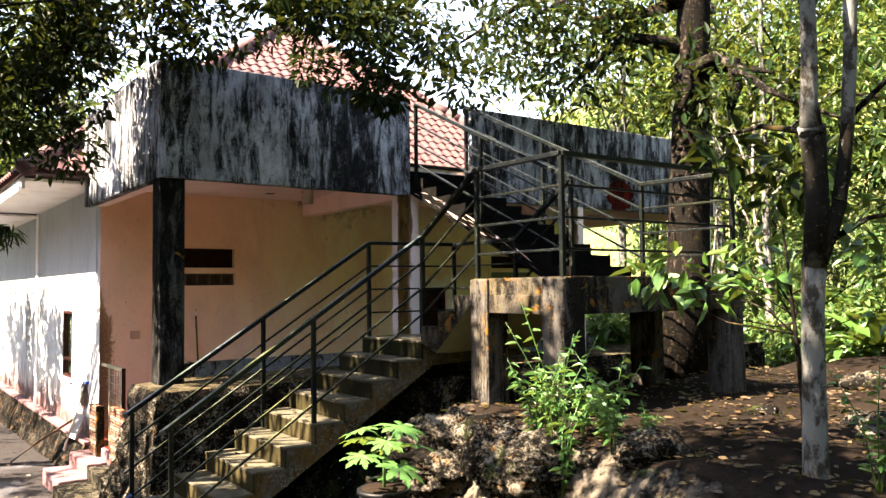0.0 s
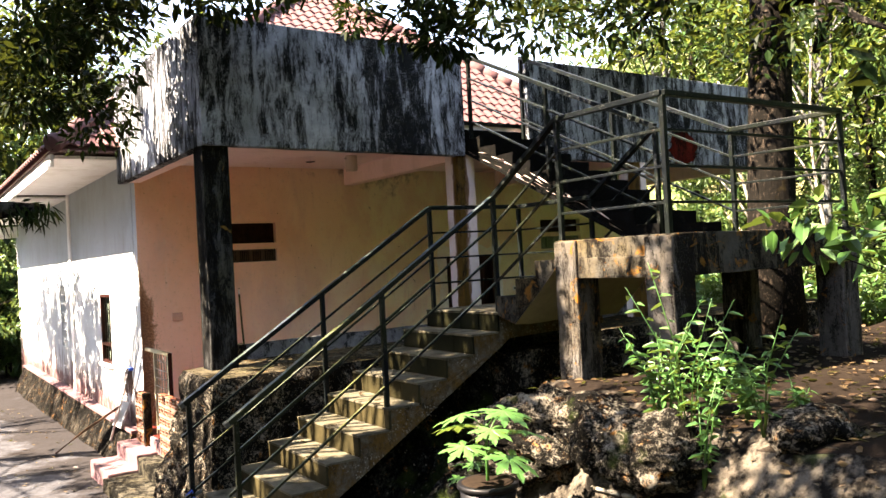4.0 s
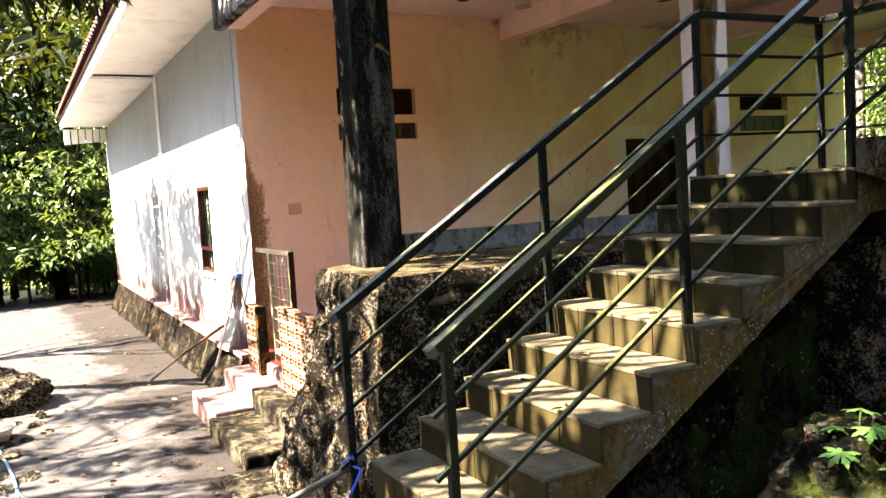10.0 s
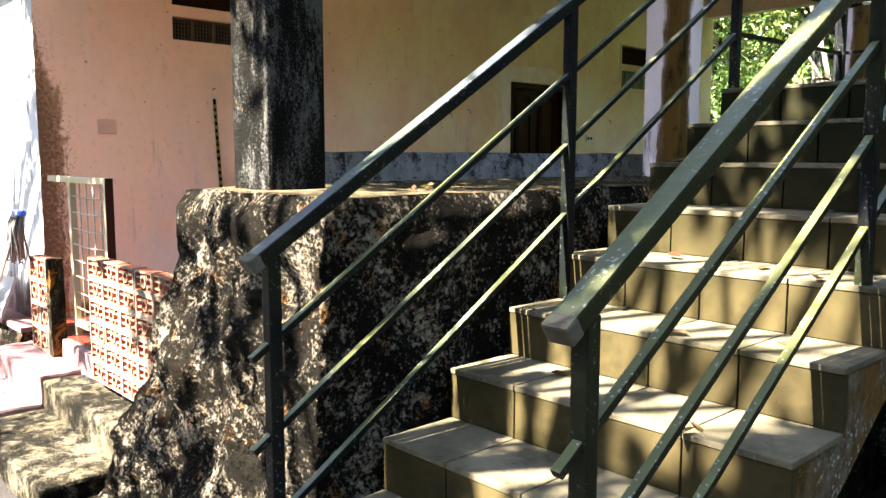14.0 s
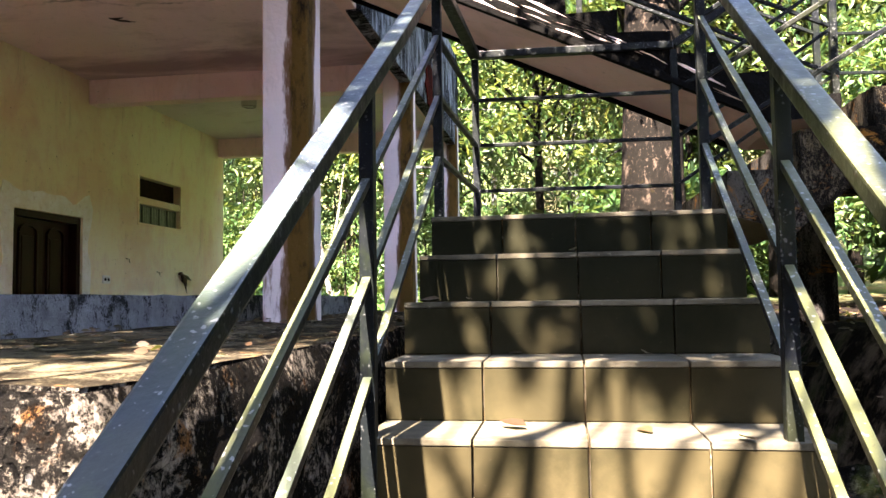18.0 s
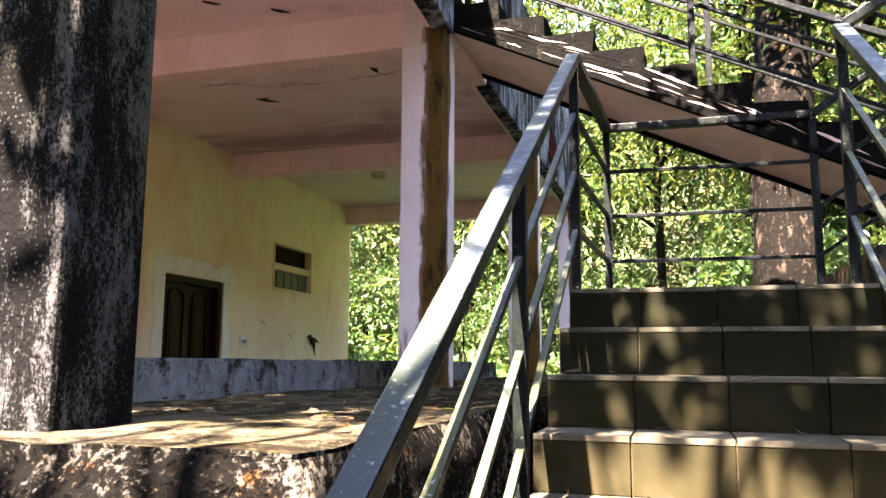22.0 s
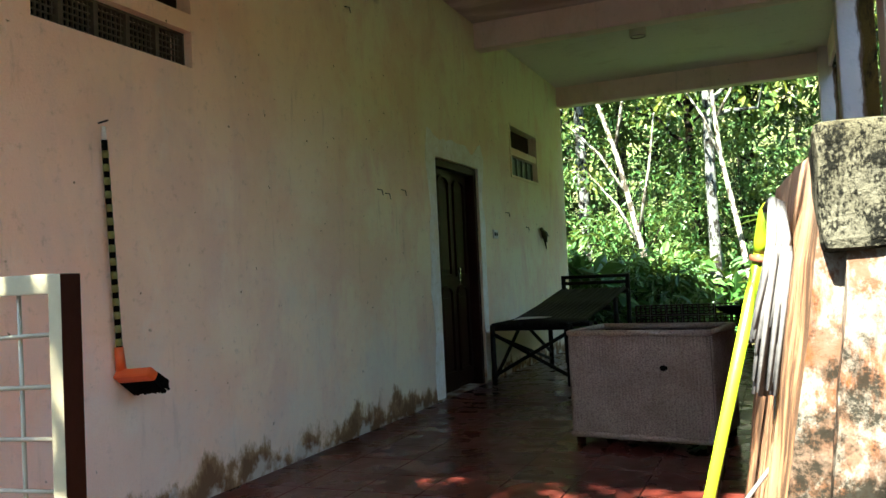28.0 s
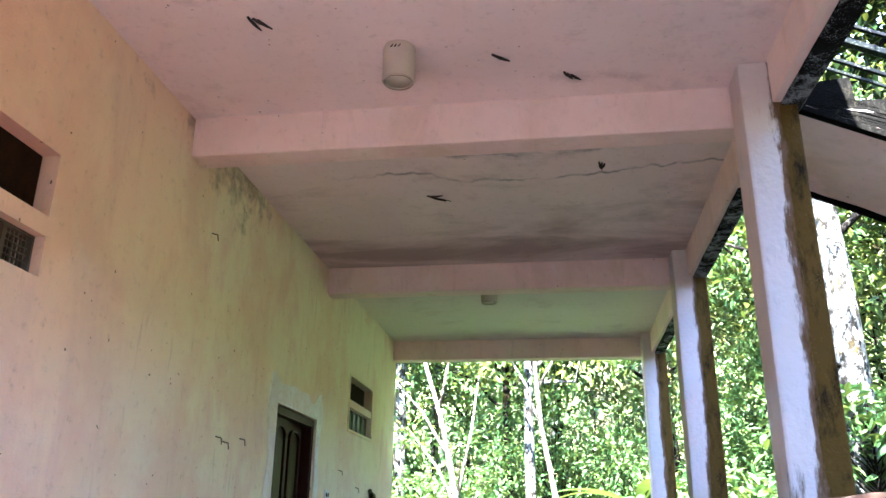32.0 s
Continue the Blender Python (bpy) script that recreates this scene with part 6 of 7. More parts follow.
# ---- plants ----
def leaves_mesh(name, spots, ways, sizes, wide, material, fold=0.25, droop=0.0):
    """Many leaves as one mesh: each a folded, pointed blade of six corners at a spot, along its way."""
    rng = np.random.default_rng(len(spots))
    spots, ways, sizes = np.asarray(spots, float), np.asarray(ways, float), np.asarray(sizes, float)[:, None]
    ways /= np.linalg.norm(ways, axis=1, keepdims=True) + 1e-9
    ref = rng.normal(size=ways.shape) * 0.45 + np.array([0, 0, 1.0])
    side = np.cross(ways, ref)
    side /= np.linalg.norm(side, axis=1, keepdims=True) + 1e-9
    face = np.cross(side, ways)
    tip = spots + ways * sizes - np.array([0, 0, droop]) * sizes
    a, b = spots + ways * sizes * 0.3, spots + ways * sizes * 0.68 - np.array([0, 0, droop * 0.5]) * sizes
    w = side * sizes * wide / 2
    up = face * sizes * wide * fold
    v = np.stack([spots, a + w + up, b + 0.8 * w + 0.8 * up, tip, b - 0.8 * w + 0.8 * up, a - w + up], 1).reshape(-1, 3)
    n = len(spots)
    base = np.arange(n)[:, None] * 6
    f = np.concatenate([base + [0, 1, 2, 3], base + [3, 4, 5, 0]], 1).reshape(-1, 4)
    me = bpy.data.meshes.new(name)
    me.from_pydata(v.tolist(), [], f.tolist())
    me.materials.append(material)
    return me


def crown_points(rng, centers, radii, per, length, hang=0.4):
    """Leaf spots in clumps: outward from each clump's middle, hanging a little."""
    spots, ways, sizes = [], [], []
    for c, r in zip(centers, radii):
        d = rng.normal(size=(per, 3))
        d /= np.linalg.norm(d, axis=1, keepdims=True)
        d[:, 2] = d[:, 2] * 0.75
        p = np.asarray(c) + d * r * rng.uniform(0.25, 1.0, (per, 1)) ** 0.6
        w = d + rng.normal(size=(per, 3)) * 0.7 - np.array([0, 0, hang])
        spots.append(p), ways.append(w), sizes.append(length * rng.uniform(0.65, 1.25, per))
    return np.concatenate(spots), np.concatenate(ways), np.concatenate(sizes)


def tree(label, base, height, trunk_r, clumps, clump_r, per, leaf, leaf_mat, bark_mat, seed, lean=(0, 0), wide=0.38, category="tree", group="", limb_from=0.45, name="tree", split=False, limb_r=0.5, limb_n=14):
    """A tapered, bent trunk, limbs to the clumps, and a crown of separate leaves. Clumps are offsets from the base."""
    rng = np.random.default_rng(seed)
    t = thing(name, base, label, category, group)
    x, y, z = base
    pts, rad = [], []
    for k in range(9):
        f = k / 8
        pts.append((x + lean[0] * f * f + 0.12 * trunk_r * 4 * math.sin(3.1 * f + seed), y + lean[1] * f * f + 0.1 * trunk_r * 4 * math.cos(2.3 * f + seed), z - 0.15 + (height + 0.15) * f))
        rad.append(trunk_r * (1.25 - 0.25 * min(1, f * 8)) * (1 - 0.72 * f))
    part("trunk", tube_bm(pts, rad, 12), bark_mat, t)
    bm = bmesh.new()
    for c in clumps[:: max(1, len(clumps) // limb_n)]:
        f = float(np.clip(limb_from + (c[2] / height - limb_from) * 0.55, 0.2, 0.97))
        i = min(7, int(f * 8))
        p = Vector(pts[i]).lerp(pts[i + 1], f * 8 - i)
        q = Vector((x + c[0], y + c[1], z + c[2]))
        mid = p.lerp(q, 0.5) + Vector(rng.normal(size=3).tolist()) * 0.12 * (q - p).length + Vector((0, 0, 0.08 * (q - p).length))
        r = rad[i] * limb_r
        own = tube_bm([p, p.lerp(mid, 0.5) + Vector(rng.normal(size=3).tolist()) * 0.04, mid, mid.lerp(q, 0.6), q], [r, r * 0.8, r * 0.55, r * 0.35, r * 0.1], 7)
        if split:
            part("limb", own, bark_mat, t)
        else:
            join_bm(bm, own)
    if split:
        bm.free()
    else:
        tagged(part("branch_work", bm, bark_mat, t), kind="stuff")
    centers = [(x + c[0], y + c[1], z + c[2]) for c in clumps]
    radii = clump_r * rng.uniform(0.7, 1.3, len(clumps))
    s, w, l = crown_points(rng, centers, radii, per, leaf)
    crown = new("crown", leaves_mesh("crown", s, w, l, wide, leaf_mat))
    crown.parent = t
    crown.matrix_parent_inverse = Matrix.Translation(-t.location)
    return t


def blob(seed, n, rx, ry, z0, z1, hollow=0.35):
    """Clump offsets spread through an uneven crown."""
    rng = np.random.default_rng(seed)
    out = []
    while len(out) < n:
        p = rng.uniform(-1, 1, 3)
        r = math.sqrt(p[0] ** 2 + p[1] ** 2 + p[2] ** 2)
        if hollow < r < 1.0 - 0.22 * rng.random():
            out.append((p[0] * rx, p[1] * ry, (z0 + z1) / 2 + p[2] * (z1 - z0) / 2))
    return out


def bough(a, b, n, loose, seed, root=(4.2, -5.6, -0.35)):
    """Clump offsets strung along a bough from a to b."""
    rng = np.random.default_rng(seed)
    return [tuple((np.array(a) + (np.array(b) - np.array(a)) * (i + 0.5) / n + rng.normal(size=3) * loose - np.array(root)).tolist()) for i in range(n)]


def gz(x, y):
    return ground_z(x, y)


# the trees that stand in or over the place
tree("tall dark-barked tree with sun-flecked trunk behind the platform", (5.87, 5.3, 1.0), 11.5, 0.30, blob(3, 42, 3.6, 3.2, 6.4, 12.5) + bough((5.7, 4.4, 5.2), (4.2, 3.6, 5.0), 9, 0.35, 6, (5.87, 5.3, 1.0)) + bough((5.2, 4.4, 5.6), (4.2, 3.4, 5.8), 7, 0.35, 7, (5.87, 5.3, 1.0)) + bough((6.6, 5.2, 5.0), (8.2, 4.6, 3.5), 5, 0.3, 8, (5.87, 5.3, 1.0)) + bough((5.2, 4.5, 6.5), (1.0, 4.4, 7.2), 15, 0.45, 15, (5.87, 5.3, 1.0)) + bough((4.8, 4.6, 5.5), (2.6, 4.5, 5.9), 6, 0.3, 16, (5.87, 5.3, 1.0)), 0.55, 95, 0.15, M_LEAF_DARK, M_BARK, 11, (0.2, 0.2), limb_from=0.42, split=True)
for pts, rad in (([(6.0, 5.25, 4.85), (6.3, 5.25, 4.92), (6.55, 5.25, 4.8), (6.58, 5.25, 4.5), (6.45, 5.25, 4.15)], [0.12, 0.09, 0.085, 0.075, 0.04]),
                 ([(6.55, 5.25, 4.78), (6.95, 5.25, 4.4), (7.4, 5.25, 4.12), (7.9, 5.25, 3.85)], [0.05, 0.04, 0.03, 0.012])):
    part("dead_limb", tube_bm(pts, rad, 9), M_BARK_DARK, bpy.data.objects["tree"], "bare crooked limb")
slim = thing("tree", (9.83, 0.98, 0.9), "slender tree with pale lichened bark, forked twice, dark at the fork", "tree")
part("trunk", tube_bm([(9.83, 0.98, 0.75), (9.83, 0.98, 1.2), (9.84, 0.97, 1.55), (9.87, 0.93, 1.95), (9.91, 0.89, 2.25)], [0.085, 0.068, 0.062, 0.060, 0.062], 14), M_BARK_SLIM, slim)
part("stem", tube_bm([(9.91, 0.89, 2.2), (9.96, 0.85, 2.5), (9.98, 0.81, 2.75), (10.0, 0.75, 2.93)], [0.058, 0.062, 0.058, 0.07], 12), M_BARK_SLIM, slim, "blackened knotty stem")
part("stem", tube_bm([(10.0, 0.75, 2.88), (10.0, 0.73, 3.05), (10.05, 0.66, 3.25), (10.1, 0.57, 3.6), (10.15, 0.5, 4.6), (10.2, 0.3, 6.2)], [0.062, 0.045, 0.04, 0.038, 0.032, 0.015], 12), M_BARK_SLIM, slim)
part("stem", tube_bm([(9.92, 0.9, 2.2), (9.98, 0.93, 2.38), (10.03, 0.94, 2.52), (10.1, 0.92, 2.91), (10.16, 0.86, 3.3), (10.2, 0.8, 3.6), (10.35, 0.8, 4.8), (10.4, 0.9, 6.0)], [0.048, 0.042, 0.038, 0.034, 0.034, 0.032, 0.028, 0.012], 12), M_BARK_SLIM, slim)
for a, b, r in (((9.99, 0.76, 2.9), (9.3, 0.95, 3.0), 0.02), ((9.98, 0.8, 2.86), (9.5, 1.6, 2.95), 0.018), ((9.93, 0.9, 2.3), (10.3, 1.25, 2.5), 0.02), ((10.1, 0.9, 2.95), (10.6, 1.3, 3.5), 0.016)):
    part("limb", tube_bm([a, Vector(a).lerp(b, 0.5) + Vector((0, 0, 0.05)), b], [r, r * 0.75, r * 0.35], 8), M_BARK_DARK, slim)
s_, w_, l_ = crown_points(np.random.default_rng(5), [(10.2, 0.4, 4.4), (10.5, 0.9, 4.6), (9.9, 0.9, 4.7), (10.3, 0.3, 5.6), (10.5, 1.0, 5.9), (9.5, 1.5, 2.9), (9.6, 1.2, 2.75), (9.3, 1.0, 2.95), (10.55, 1.3, 3.4), (10.4, 1.3, 2.6)], [0.5, 0.5, 0.5, 0.6, 0.6, 0.22, 0.25, 0.2, 0.3, 0.2], 42, 0.15)
crown = new("crown", leaves_mesh("crown", s_, w_, l_, 0.4, M_LEAF_DARK))
crown.parent = slim
crown.matrix_parent_inverse = Matrix.Translation(-slim.location)
pale = thing("tree", (6.55, 11.30, 1.00), "tall tree with lichen-whitened bark behind the dark one", "tree")
part("trunk", tube_bm([(6.50, 11.30, 0.80), (6.52, 11.30, 1.60), (6.60, 11.30, 3.20), (6.58, 11.30, 5.00), (6.50, 11.35, 7.50), (6.40, 11.40, 10.50)], [0.36, 0.27, 0.25, 0.23, 0.19, 0.1], 16), M_BARK_PALE, pale)
for a, b, r in (((6.58, 11.30, 4.60), (4.80, 11.00, 5.60), 0.07), ((6.56, 11.30, 3.60), (5.50, 10.60, 3.30), 0.045), ((6.55, 11.30, 5.60), (8.30, 11.50, 6.90), 0.07), ((6.50, 11.35, 6.80), (5.10, 11.90, 8.40), 0.06)):
    mid = Vector(a).lerp(b, 0.5) + Vector((0, 0, 0.22))
    part("limb", tube_bm([a, mid, b], [r, r * 0.75, r * 0.3], 8), M_BARK_DARK, pale)
s_, w_, l_ = crown_points(np.random.default_rng(15), [(4.80, 11.00, 5.60), (5.30, 10.90, 5.90), (8.30, 11.50, 6.90), (5.10, 11.90, 8.40), (6.50, 11.30, 9.00), (7.10, 10.90, 8.20), (5.70, 11.30, 9.40), (7.60, 11.70, 7.60), (5.50, 10.60, 3.40), (6.40, 11.50, 10.60)], [0.7, 0.6, 0.8, 0.9, 0.9, 0.8, 0.9, 0.8, 0.35, 0.9], 90, 0.17)
crown = new("crown", leaves_mesh("crown", s_, w_, l_, 0.36, M_LEAF))
crown.parent = pale
crown.matrix_parent_inverse = Matrix.Translation(-pale.location)


def thin_tree(x, y, spine, branches, r, seed):
    """A slender pale stem that leans and forks, with sparse leaves at its twigs."""
    t = thing("slender_tree", (x, y, ground_z(x, y)), "slender pale-barked tree leaning at the forest edge", "tree", "slender pale trees")
    part("trunk", tube_bm(spine, [r * (1 - 0.6 * i / (len(spine) - 1)) for i in range(len(spine))], 10), M_BARK_WHITE, t)
    for a, b in branches:
        part("limb", tube_bm([a, Vector(a).lerp(b, 0.5) + Vector((0.05, 0, 0.1)), b], [r * 0.5, r * 0.36, r * 0.16], 7), M_BARK_WHITE, t)
    ends = [b for _, b in branches]
    sp, wy, sz = crown_points(np.random.default_rng(seed), ends, [0.45] * len(ends), 60, 0.14)
    ob = new("crown", leaves_mesh("crown", sp, wy, sz, 0.4, M_LEAF_BRIGHT))
    ob.parent = t
    ob.matrix_parent_inverse = Matrix.Translation(-t.location)


thin_tree(0.5, 13.2, [(0.55, 13.2, -0.3), (0.5, 13.2, 0.9), (0.3, 13.2, 1.9), (0.02, 13.2, 3.2), (-0.35, 13.2, 4.4), (-0.6, 13.2, 6.0)],
          [((0.35, 13.2, 1.7), (0.75, 13.1, 3.9)), ((0.2, 13.2, 2.4), (-0.9, 13.1, 3.9)), ((0.0, 13.2, 3.3), (0.35, 13.2, 5.4)), ((0.4, 13.2, 1.4), (-0.5, 13.0, 2.9)), ((-0.3, 13.2, 4.2), (-1.3, 13.2, 5.2))], 0.07, 91)
thin_tree(2.3, 13.0, [(2.35, 13.0, -0.3), (2.25, 13.0, 0.6), (2.05, 13.0, 1.9), (1.85, 13.0, 3.0), (1.75, 13.0, 4.4), (1.9, 13.0, 6.4)],
          [((1.9, 13.0, 2.8), (1.2, 12.9, 4.4)), ((1.8, 13.0, 3.6), (2.6, 13.0, 5.0)), ((1.75, 13.0, 4.4), (1.1, 13.0, 6.0))], 0.062, 92)
tree("young tree with broad glossy leaves beside the platform", (9.6, 1.3, 0.95), 1.5, 0.022, [(-1.1, -0.1, 1.22), (-0.88, -0.05, 1.3), (-0.6, 0.03, 1.25), (-0.38, 0.05, 1.38), (-0.2, 0.05, 1.22), (-0.9, -0.1, 1.1), (-0.65, 0, 1.1), (-0.4, 0.1, 1.12), (0.4, -0.2, 1.5), (0.6, -0.1, 1.3), (0.3, 0.3, 1.0)], 0.15, 15, 0.145, M_LEAF_BIG, M_BARK, 21, (-0.1, 0.0), 0.5, split=True)
tree("leaning tree whose bough hangs low over the yard", (4.2, -5.6, -0.35), 7.5, 0.22, bough((3.2, -1.9, 4.8), (2.6, -1.6, 3.9), 20, 0.36, 1) + bough((3.1, -1.9, 5.0), (4.6, -0.7, 4.9), 16, 0.28, 2) + bough((4.6, -0.7, 5.0), (5.9, 1.3, 4.8), 24, 0.33, 3) + bough((5.4, 0.4, 4.7), (5.7, 1.0, 4.15), 7, 0.2, 4) + bough((2.7, -1.9, 4.1), (2.2, -1.5, 3.55), 2, 0.15, 5), 0.36, 150, 0.12, M_LEAF_DARK, M_BARK_DARK, 31, (0.4, 0.6), limb_from=0.3, split=True, limb_r=0.16, limb_n=7)

bough_tree = [o for o in bpy.data.objects if o.name.startswith("tree") and o.parent is None][-1]
part("mossy_limb", tube_bm([(4.25, -5.3, 2.2), (4.2, -4.2, 2.75), (4.2, -3.2, 2.72), (4.17, -2.55, 2.66), (4.15, -2.2, 2.68)], [0.10, 0.085, 0.07, 0.075, 0.03], 10), M_BARK_DARK, bough_tree, "low limb shaggy with black moss")
rng = np.random.default_rng(77)
n = 260
along = rng.uniform(0, 1, n)
moss_at = np.stack([4.18 + rng.normal(size=n) * 0.05, -3.0 + 0.85 * along, 2.66 + rng.normal(size=n) * 0.035], 1)
moss_way = np.stack([rng.normal(size=n) * 0.3, rng.normal(size=n) * 0.4 + 0.2, -0.8 + rng.normal(size=n) * 0.4], 1)
moss = new("moss", leaves_mesh("moss", moss_at, moss_way, rng.uniform(0.06, 0.2, n), 0.16, M_LEAF_DARK))
moss.parent = bough_tree
moss.matrix_parent_inverse = Matrix.Translation(-bough_tree.location)

# unseen trees added on the downhill side, whose crowns break up the sunlight
for label, at, mid, half, n, per, seed in (
    ("unseen shade tree added over the yard below the stair", (3.0, -7.0), (4.6, -3.15, 5.5), (1.9, 0.9, 0.7), 20, 70, 41),
    ("unseen shade tree added beside the path to the gate", (-3.4, -5.0), (0.5, -3.6, 5.0), (1.5, 0.9, 0.8), 26, 62, 42),
    ("unseen shade tree added at the edge of the clearing", (7.4, -7.2), (8.4, -3.9, 6.1), (1.9, 1.6, 0.9), 34, 60, 43),
    ("unseen shade tree added at the edge of the clearing", (11.4, -8.4), (10.2, -5.0, 6.8), (2.6, 1.7, 1.0), 34, 60, 44),
    ("unseen shade tree added over the stony bank", (9.6, -6.6), (9.4, -2.6, 6.3), (1.9, 1.5, 0.8), 30, 66, 50),
    ("unseen thin-crowned tree added to shade the white wall", (-6.0, -8.4), (-6.6, -3.6, 4.5), (4.6, 1.0, 0.7), 105, 60, 45),
    ("unseen thin-crowned tree added below the yard", (1.0, -9.8), (0.2, -7.2, 6.0), (4.8, 1.6, 0.8), 30, 50, 46),
):
    z = gz(*at)
    cl = [(c[0] + mid[0] - at[0], c[1] + mid[1] - at[1], c[2] + mid[2] - z) for c in blob(seed, n, half[0], half[1], -half[2], half[2], 0.0)]
    # extra clumps, each set on a sun ray to shade one spot
    if seed == 41:
        cl += [(c[0] + 4.8 - at[0], c[1] - 2.8 - at[1], c[2] + 6.0 - z) for c in blob(47, 24, 1.4, 0.8, -0.5, 0.5, 0.0)]
    if seed == 41:
        cl += [(c[0] + 2.5 - at[0], c[1] - 3.9 - at[1], c[2] + 3.9 - z) for c in blob(49, 5, 0.9, 0.9, -0.5, 0.5, 0.0)]
    if seed == 41:
        cl += [(c[0] + 3.0 - at[0], c[1] - 3.5 - at[1], c[2] + 5.4 - z) for c in blob(52, 5, 0.7, 0.9, -0.4, 0.4, 0.0)]
        cl += [(c[0] + 5.2 - at[0], c[1] - 4.9 - at[1], c[2] + 5.2 - z) for c in blob(54, 11, 0.95, 0.6, -0.4, 0.4, 0.0)]
    if seed == 41:
        cl += [(c[0] + 1.95 - at[0], c[1] - 4.7 - at[1], c[2] + 5.0 - z) for c in blob(53, 5, 0.6, 0.8, -0.4, 0.4, 0.0)]
    if seed == 43:
        cl += [(c[0] + 6.6 - at[0], c[1] - 3.3 - at[1], c[2] + 6.6 - z) for c in blob(55, 5, 0.6, 0.5, -0.5, 0.5, 0.0)]
    if seed == 42:
        cl += [(c[0] + 0.6 - at[0], c[1] - 3.3 - at[1], c[2] + 5.9 - z) for c in blob(46, 20, 1.6, 0.8, -0.45, 0.45, 0.0)]
    if seed == 42:
        cl += [(c[0] + 0.7 - at[0], c[1] - 3.0 - at[1], c[2] + 3.35 - z) for c in blob(48, 5, 1.4, 0.5, -0.3, 0.3, 0.0)]
    if seed == 42:
        cl += [(c[0] + 0.7 - at[0], c[1] - 2.6 - at[1], c[2] + 4.9 - z) for c in blob(51, 14, 1.5, 0.6, -0.4, 0.4, 0.0)]
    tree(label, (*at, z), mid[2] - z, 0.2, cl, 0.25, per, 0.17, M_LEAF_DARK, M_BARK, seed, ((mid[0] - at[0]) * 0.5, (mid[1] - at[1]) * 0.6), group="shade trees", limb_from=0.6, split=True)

# ---- forest round the clearing ----
forest_a = tree("forest tree with a ragged sunlit crown", (7.5, 15.0, gz(7.5, 15)), 10.5, 0.10, blob(51, 60, 3.0, 2.8, 2.2, 11.8, 0.2), 0.72, 66, 0.19, M_LEAF_GREEN, M_BARK, 51, (0.3, 0.2), group="forest trees", limb_from=0.25)
forest_b = tree("forest tree with drooping yellow-green leaves", (13.0, 12.0, gz(13, 12)), 9.0, 0.09, blob(52, 56, 2.8, 2.8, 1.6, 10.0, 0.2), 0.78, 64, 0.22, M_LEAF_BRIGHT, M_BARK, 52, (-0.3, 0.4), group="forest trees", limb_from=0.2, wide=0.3)
forest_c = tree("dark-leaved forest tree with a pale trunk", (-2.5, 19.0, gz(-2.5, 19)), 12.0, 0.11, blob(53, 60, 3.2, 3.0, 3.0, 13.0, 0.25), 0.8, 60, 0.2, M_LEAF, M_BARK_PALE, 53, (0.4, -0.3), group="forest trees", limb_from=0.3)
forest_d = tree("dense dark-leaved tree of the west edge and of the added unseen screen", (-14.5, -13.5, gz(-14.5, -13.5)), 8.6, 0.12, blob(54, 46, 2.6, 2.6, 0.6, 9.6, 0.2), 0.85, 36, 0.36, M_LEAF_DARK, M_BARK, 54, group="forest trees", limb_from=0.2, wide=0.5)
shrub_c = tree("tall fine-leaved thicket at the forest edge", (2.0, 16.5, gz(2, 16.5)), 3.6, 0.04, blob(63, 40, 1.9, 1.8, 0.2, 4.4, 0.1), 0.45, 60, 0.15, M_LEAF_GREEN, M_BARK, 63, category="shrub", group="undergrowth", name="shrub", limb_from=0.1)
shrub_a = tree("leafy undergrowth shrub at the forest edge", (4.2, 12.6, gz(4.2, 12.6)), 1.8, 0.03, blob(61, 22, 1.1, 1.0, 0.2, 2.2, 0.1), 0.4, 42, 0.2, M_LEAF_GREEN, M_BARK, 61, category="shrub", group="undergrowth", name="shrub", limb_from=0.1)
shrub_b = tree("broad-leaved undergrowth shrub at the clearing edge", (9.8, 8.6, gz(9.8, 8.6)), 1.4, 0.03, blob(62, 18, 0.9, 0.9, 0.1, 1.6, 0.1), 0.36, 26, 0.3, M_LEAF_BIG, M_BARK, 62, category="shrub", group="undergrowth", name="shrub", limb_from=0.1, wide=0.5)
rnd = random.Random(8)
spots = []
for xa, xb, ya, yb, n, gap in ((-7, 9, 13.5, 22, 15, 2.4), (8.5, 20, 8, 20, 15, 2.5), (-12, 24, 22, 36, 24, 3.4), (18, 34, 4, 30, 10, 3.6), (-30, -16, -9, 3, 18, 2.6), (-44, -30, -14, 10, 6, 4.0), (-9, 26, 36, 54, 9, 4.4)):
    made = 0
    for _ in range(400):
        if made == n:
            break
        x, y = rnd.uniform(xa, xb), rnd.uniform(ya, yb)
        if all((x - p) ** 2 + (y - q) ** 2 > gap * gap for p, q in spots):
            spots.append((x, y))
            made += 1
            kind = rnd.choice((forest_a, forest_b, forest_b) if x > 6 else (forest_a, forest_a, forest_c)) if x > -14 else rnd.choice((forest_c, forest_d, forest_d, forest_a))
            s = rnd.uniform(0.95, 1.45) if abs(x) < 30 else rnd.uniform(1.1, 1.6)
            copy_thing(kind, pose(x, y, gz(x, y) - 0.1, 0, 0, rnd.uniform(0, 360)) @ Matrix.Scale(s, 4))
# unseen rows added south and east to hold off sky light
for k in range(30):
    x, y = (-13 + 1.35 * k, -12.5 - 3.0 * rnd.random()) if k < 22 else (17.0 + 3 * rnd.random(), -11 + 2.1 * (k - 22))
    copy_thing(forest_d, pose(x, y, gz(x, y) - 0.1, 0, 0, rnd.uniform(0, 360)) @ Matrix.Scale(rnd.uniform(0.85, 1.05), 4))
made = 0
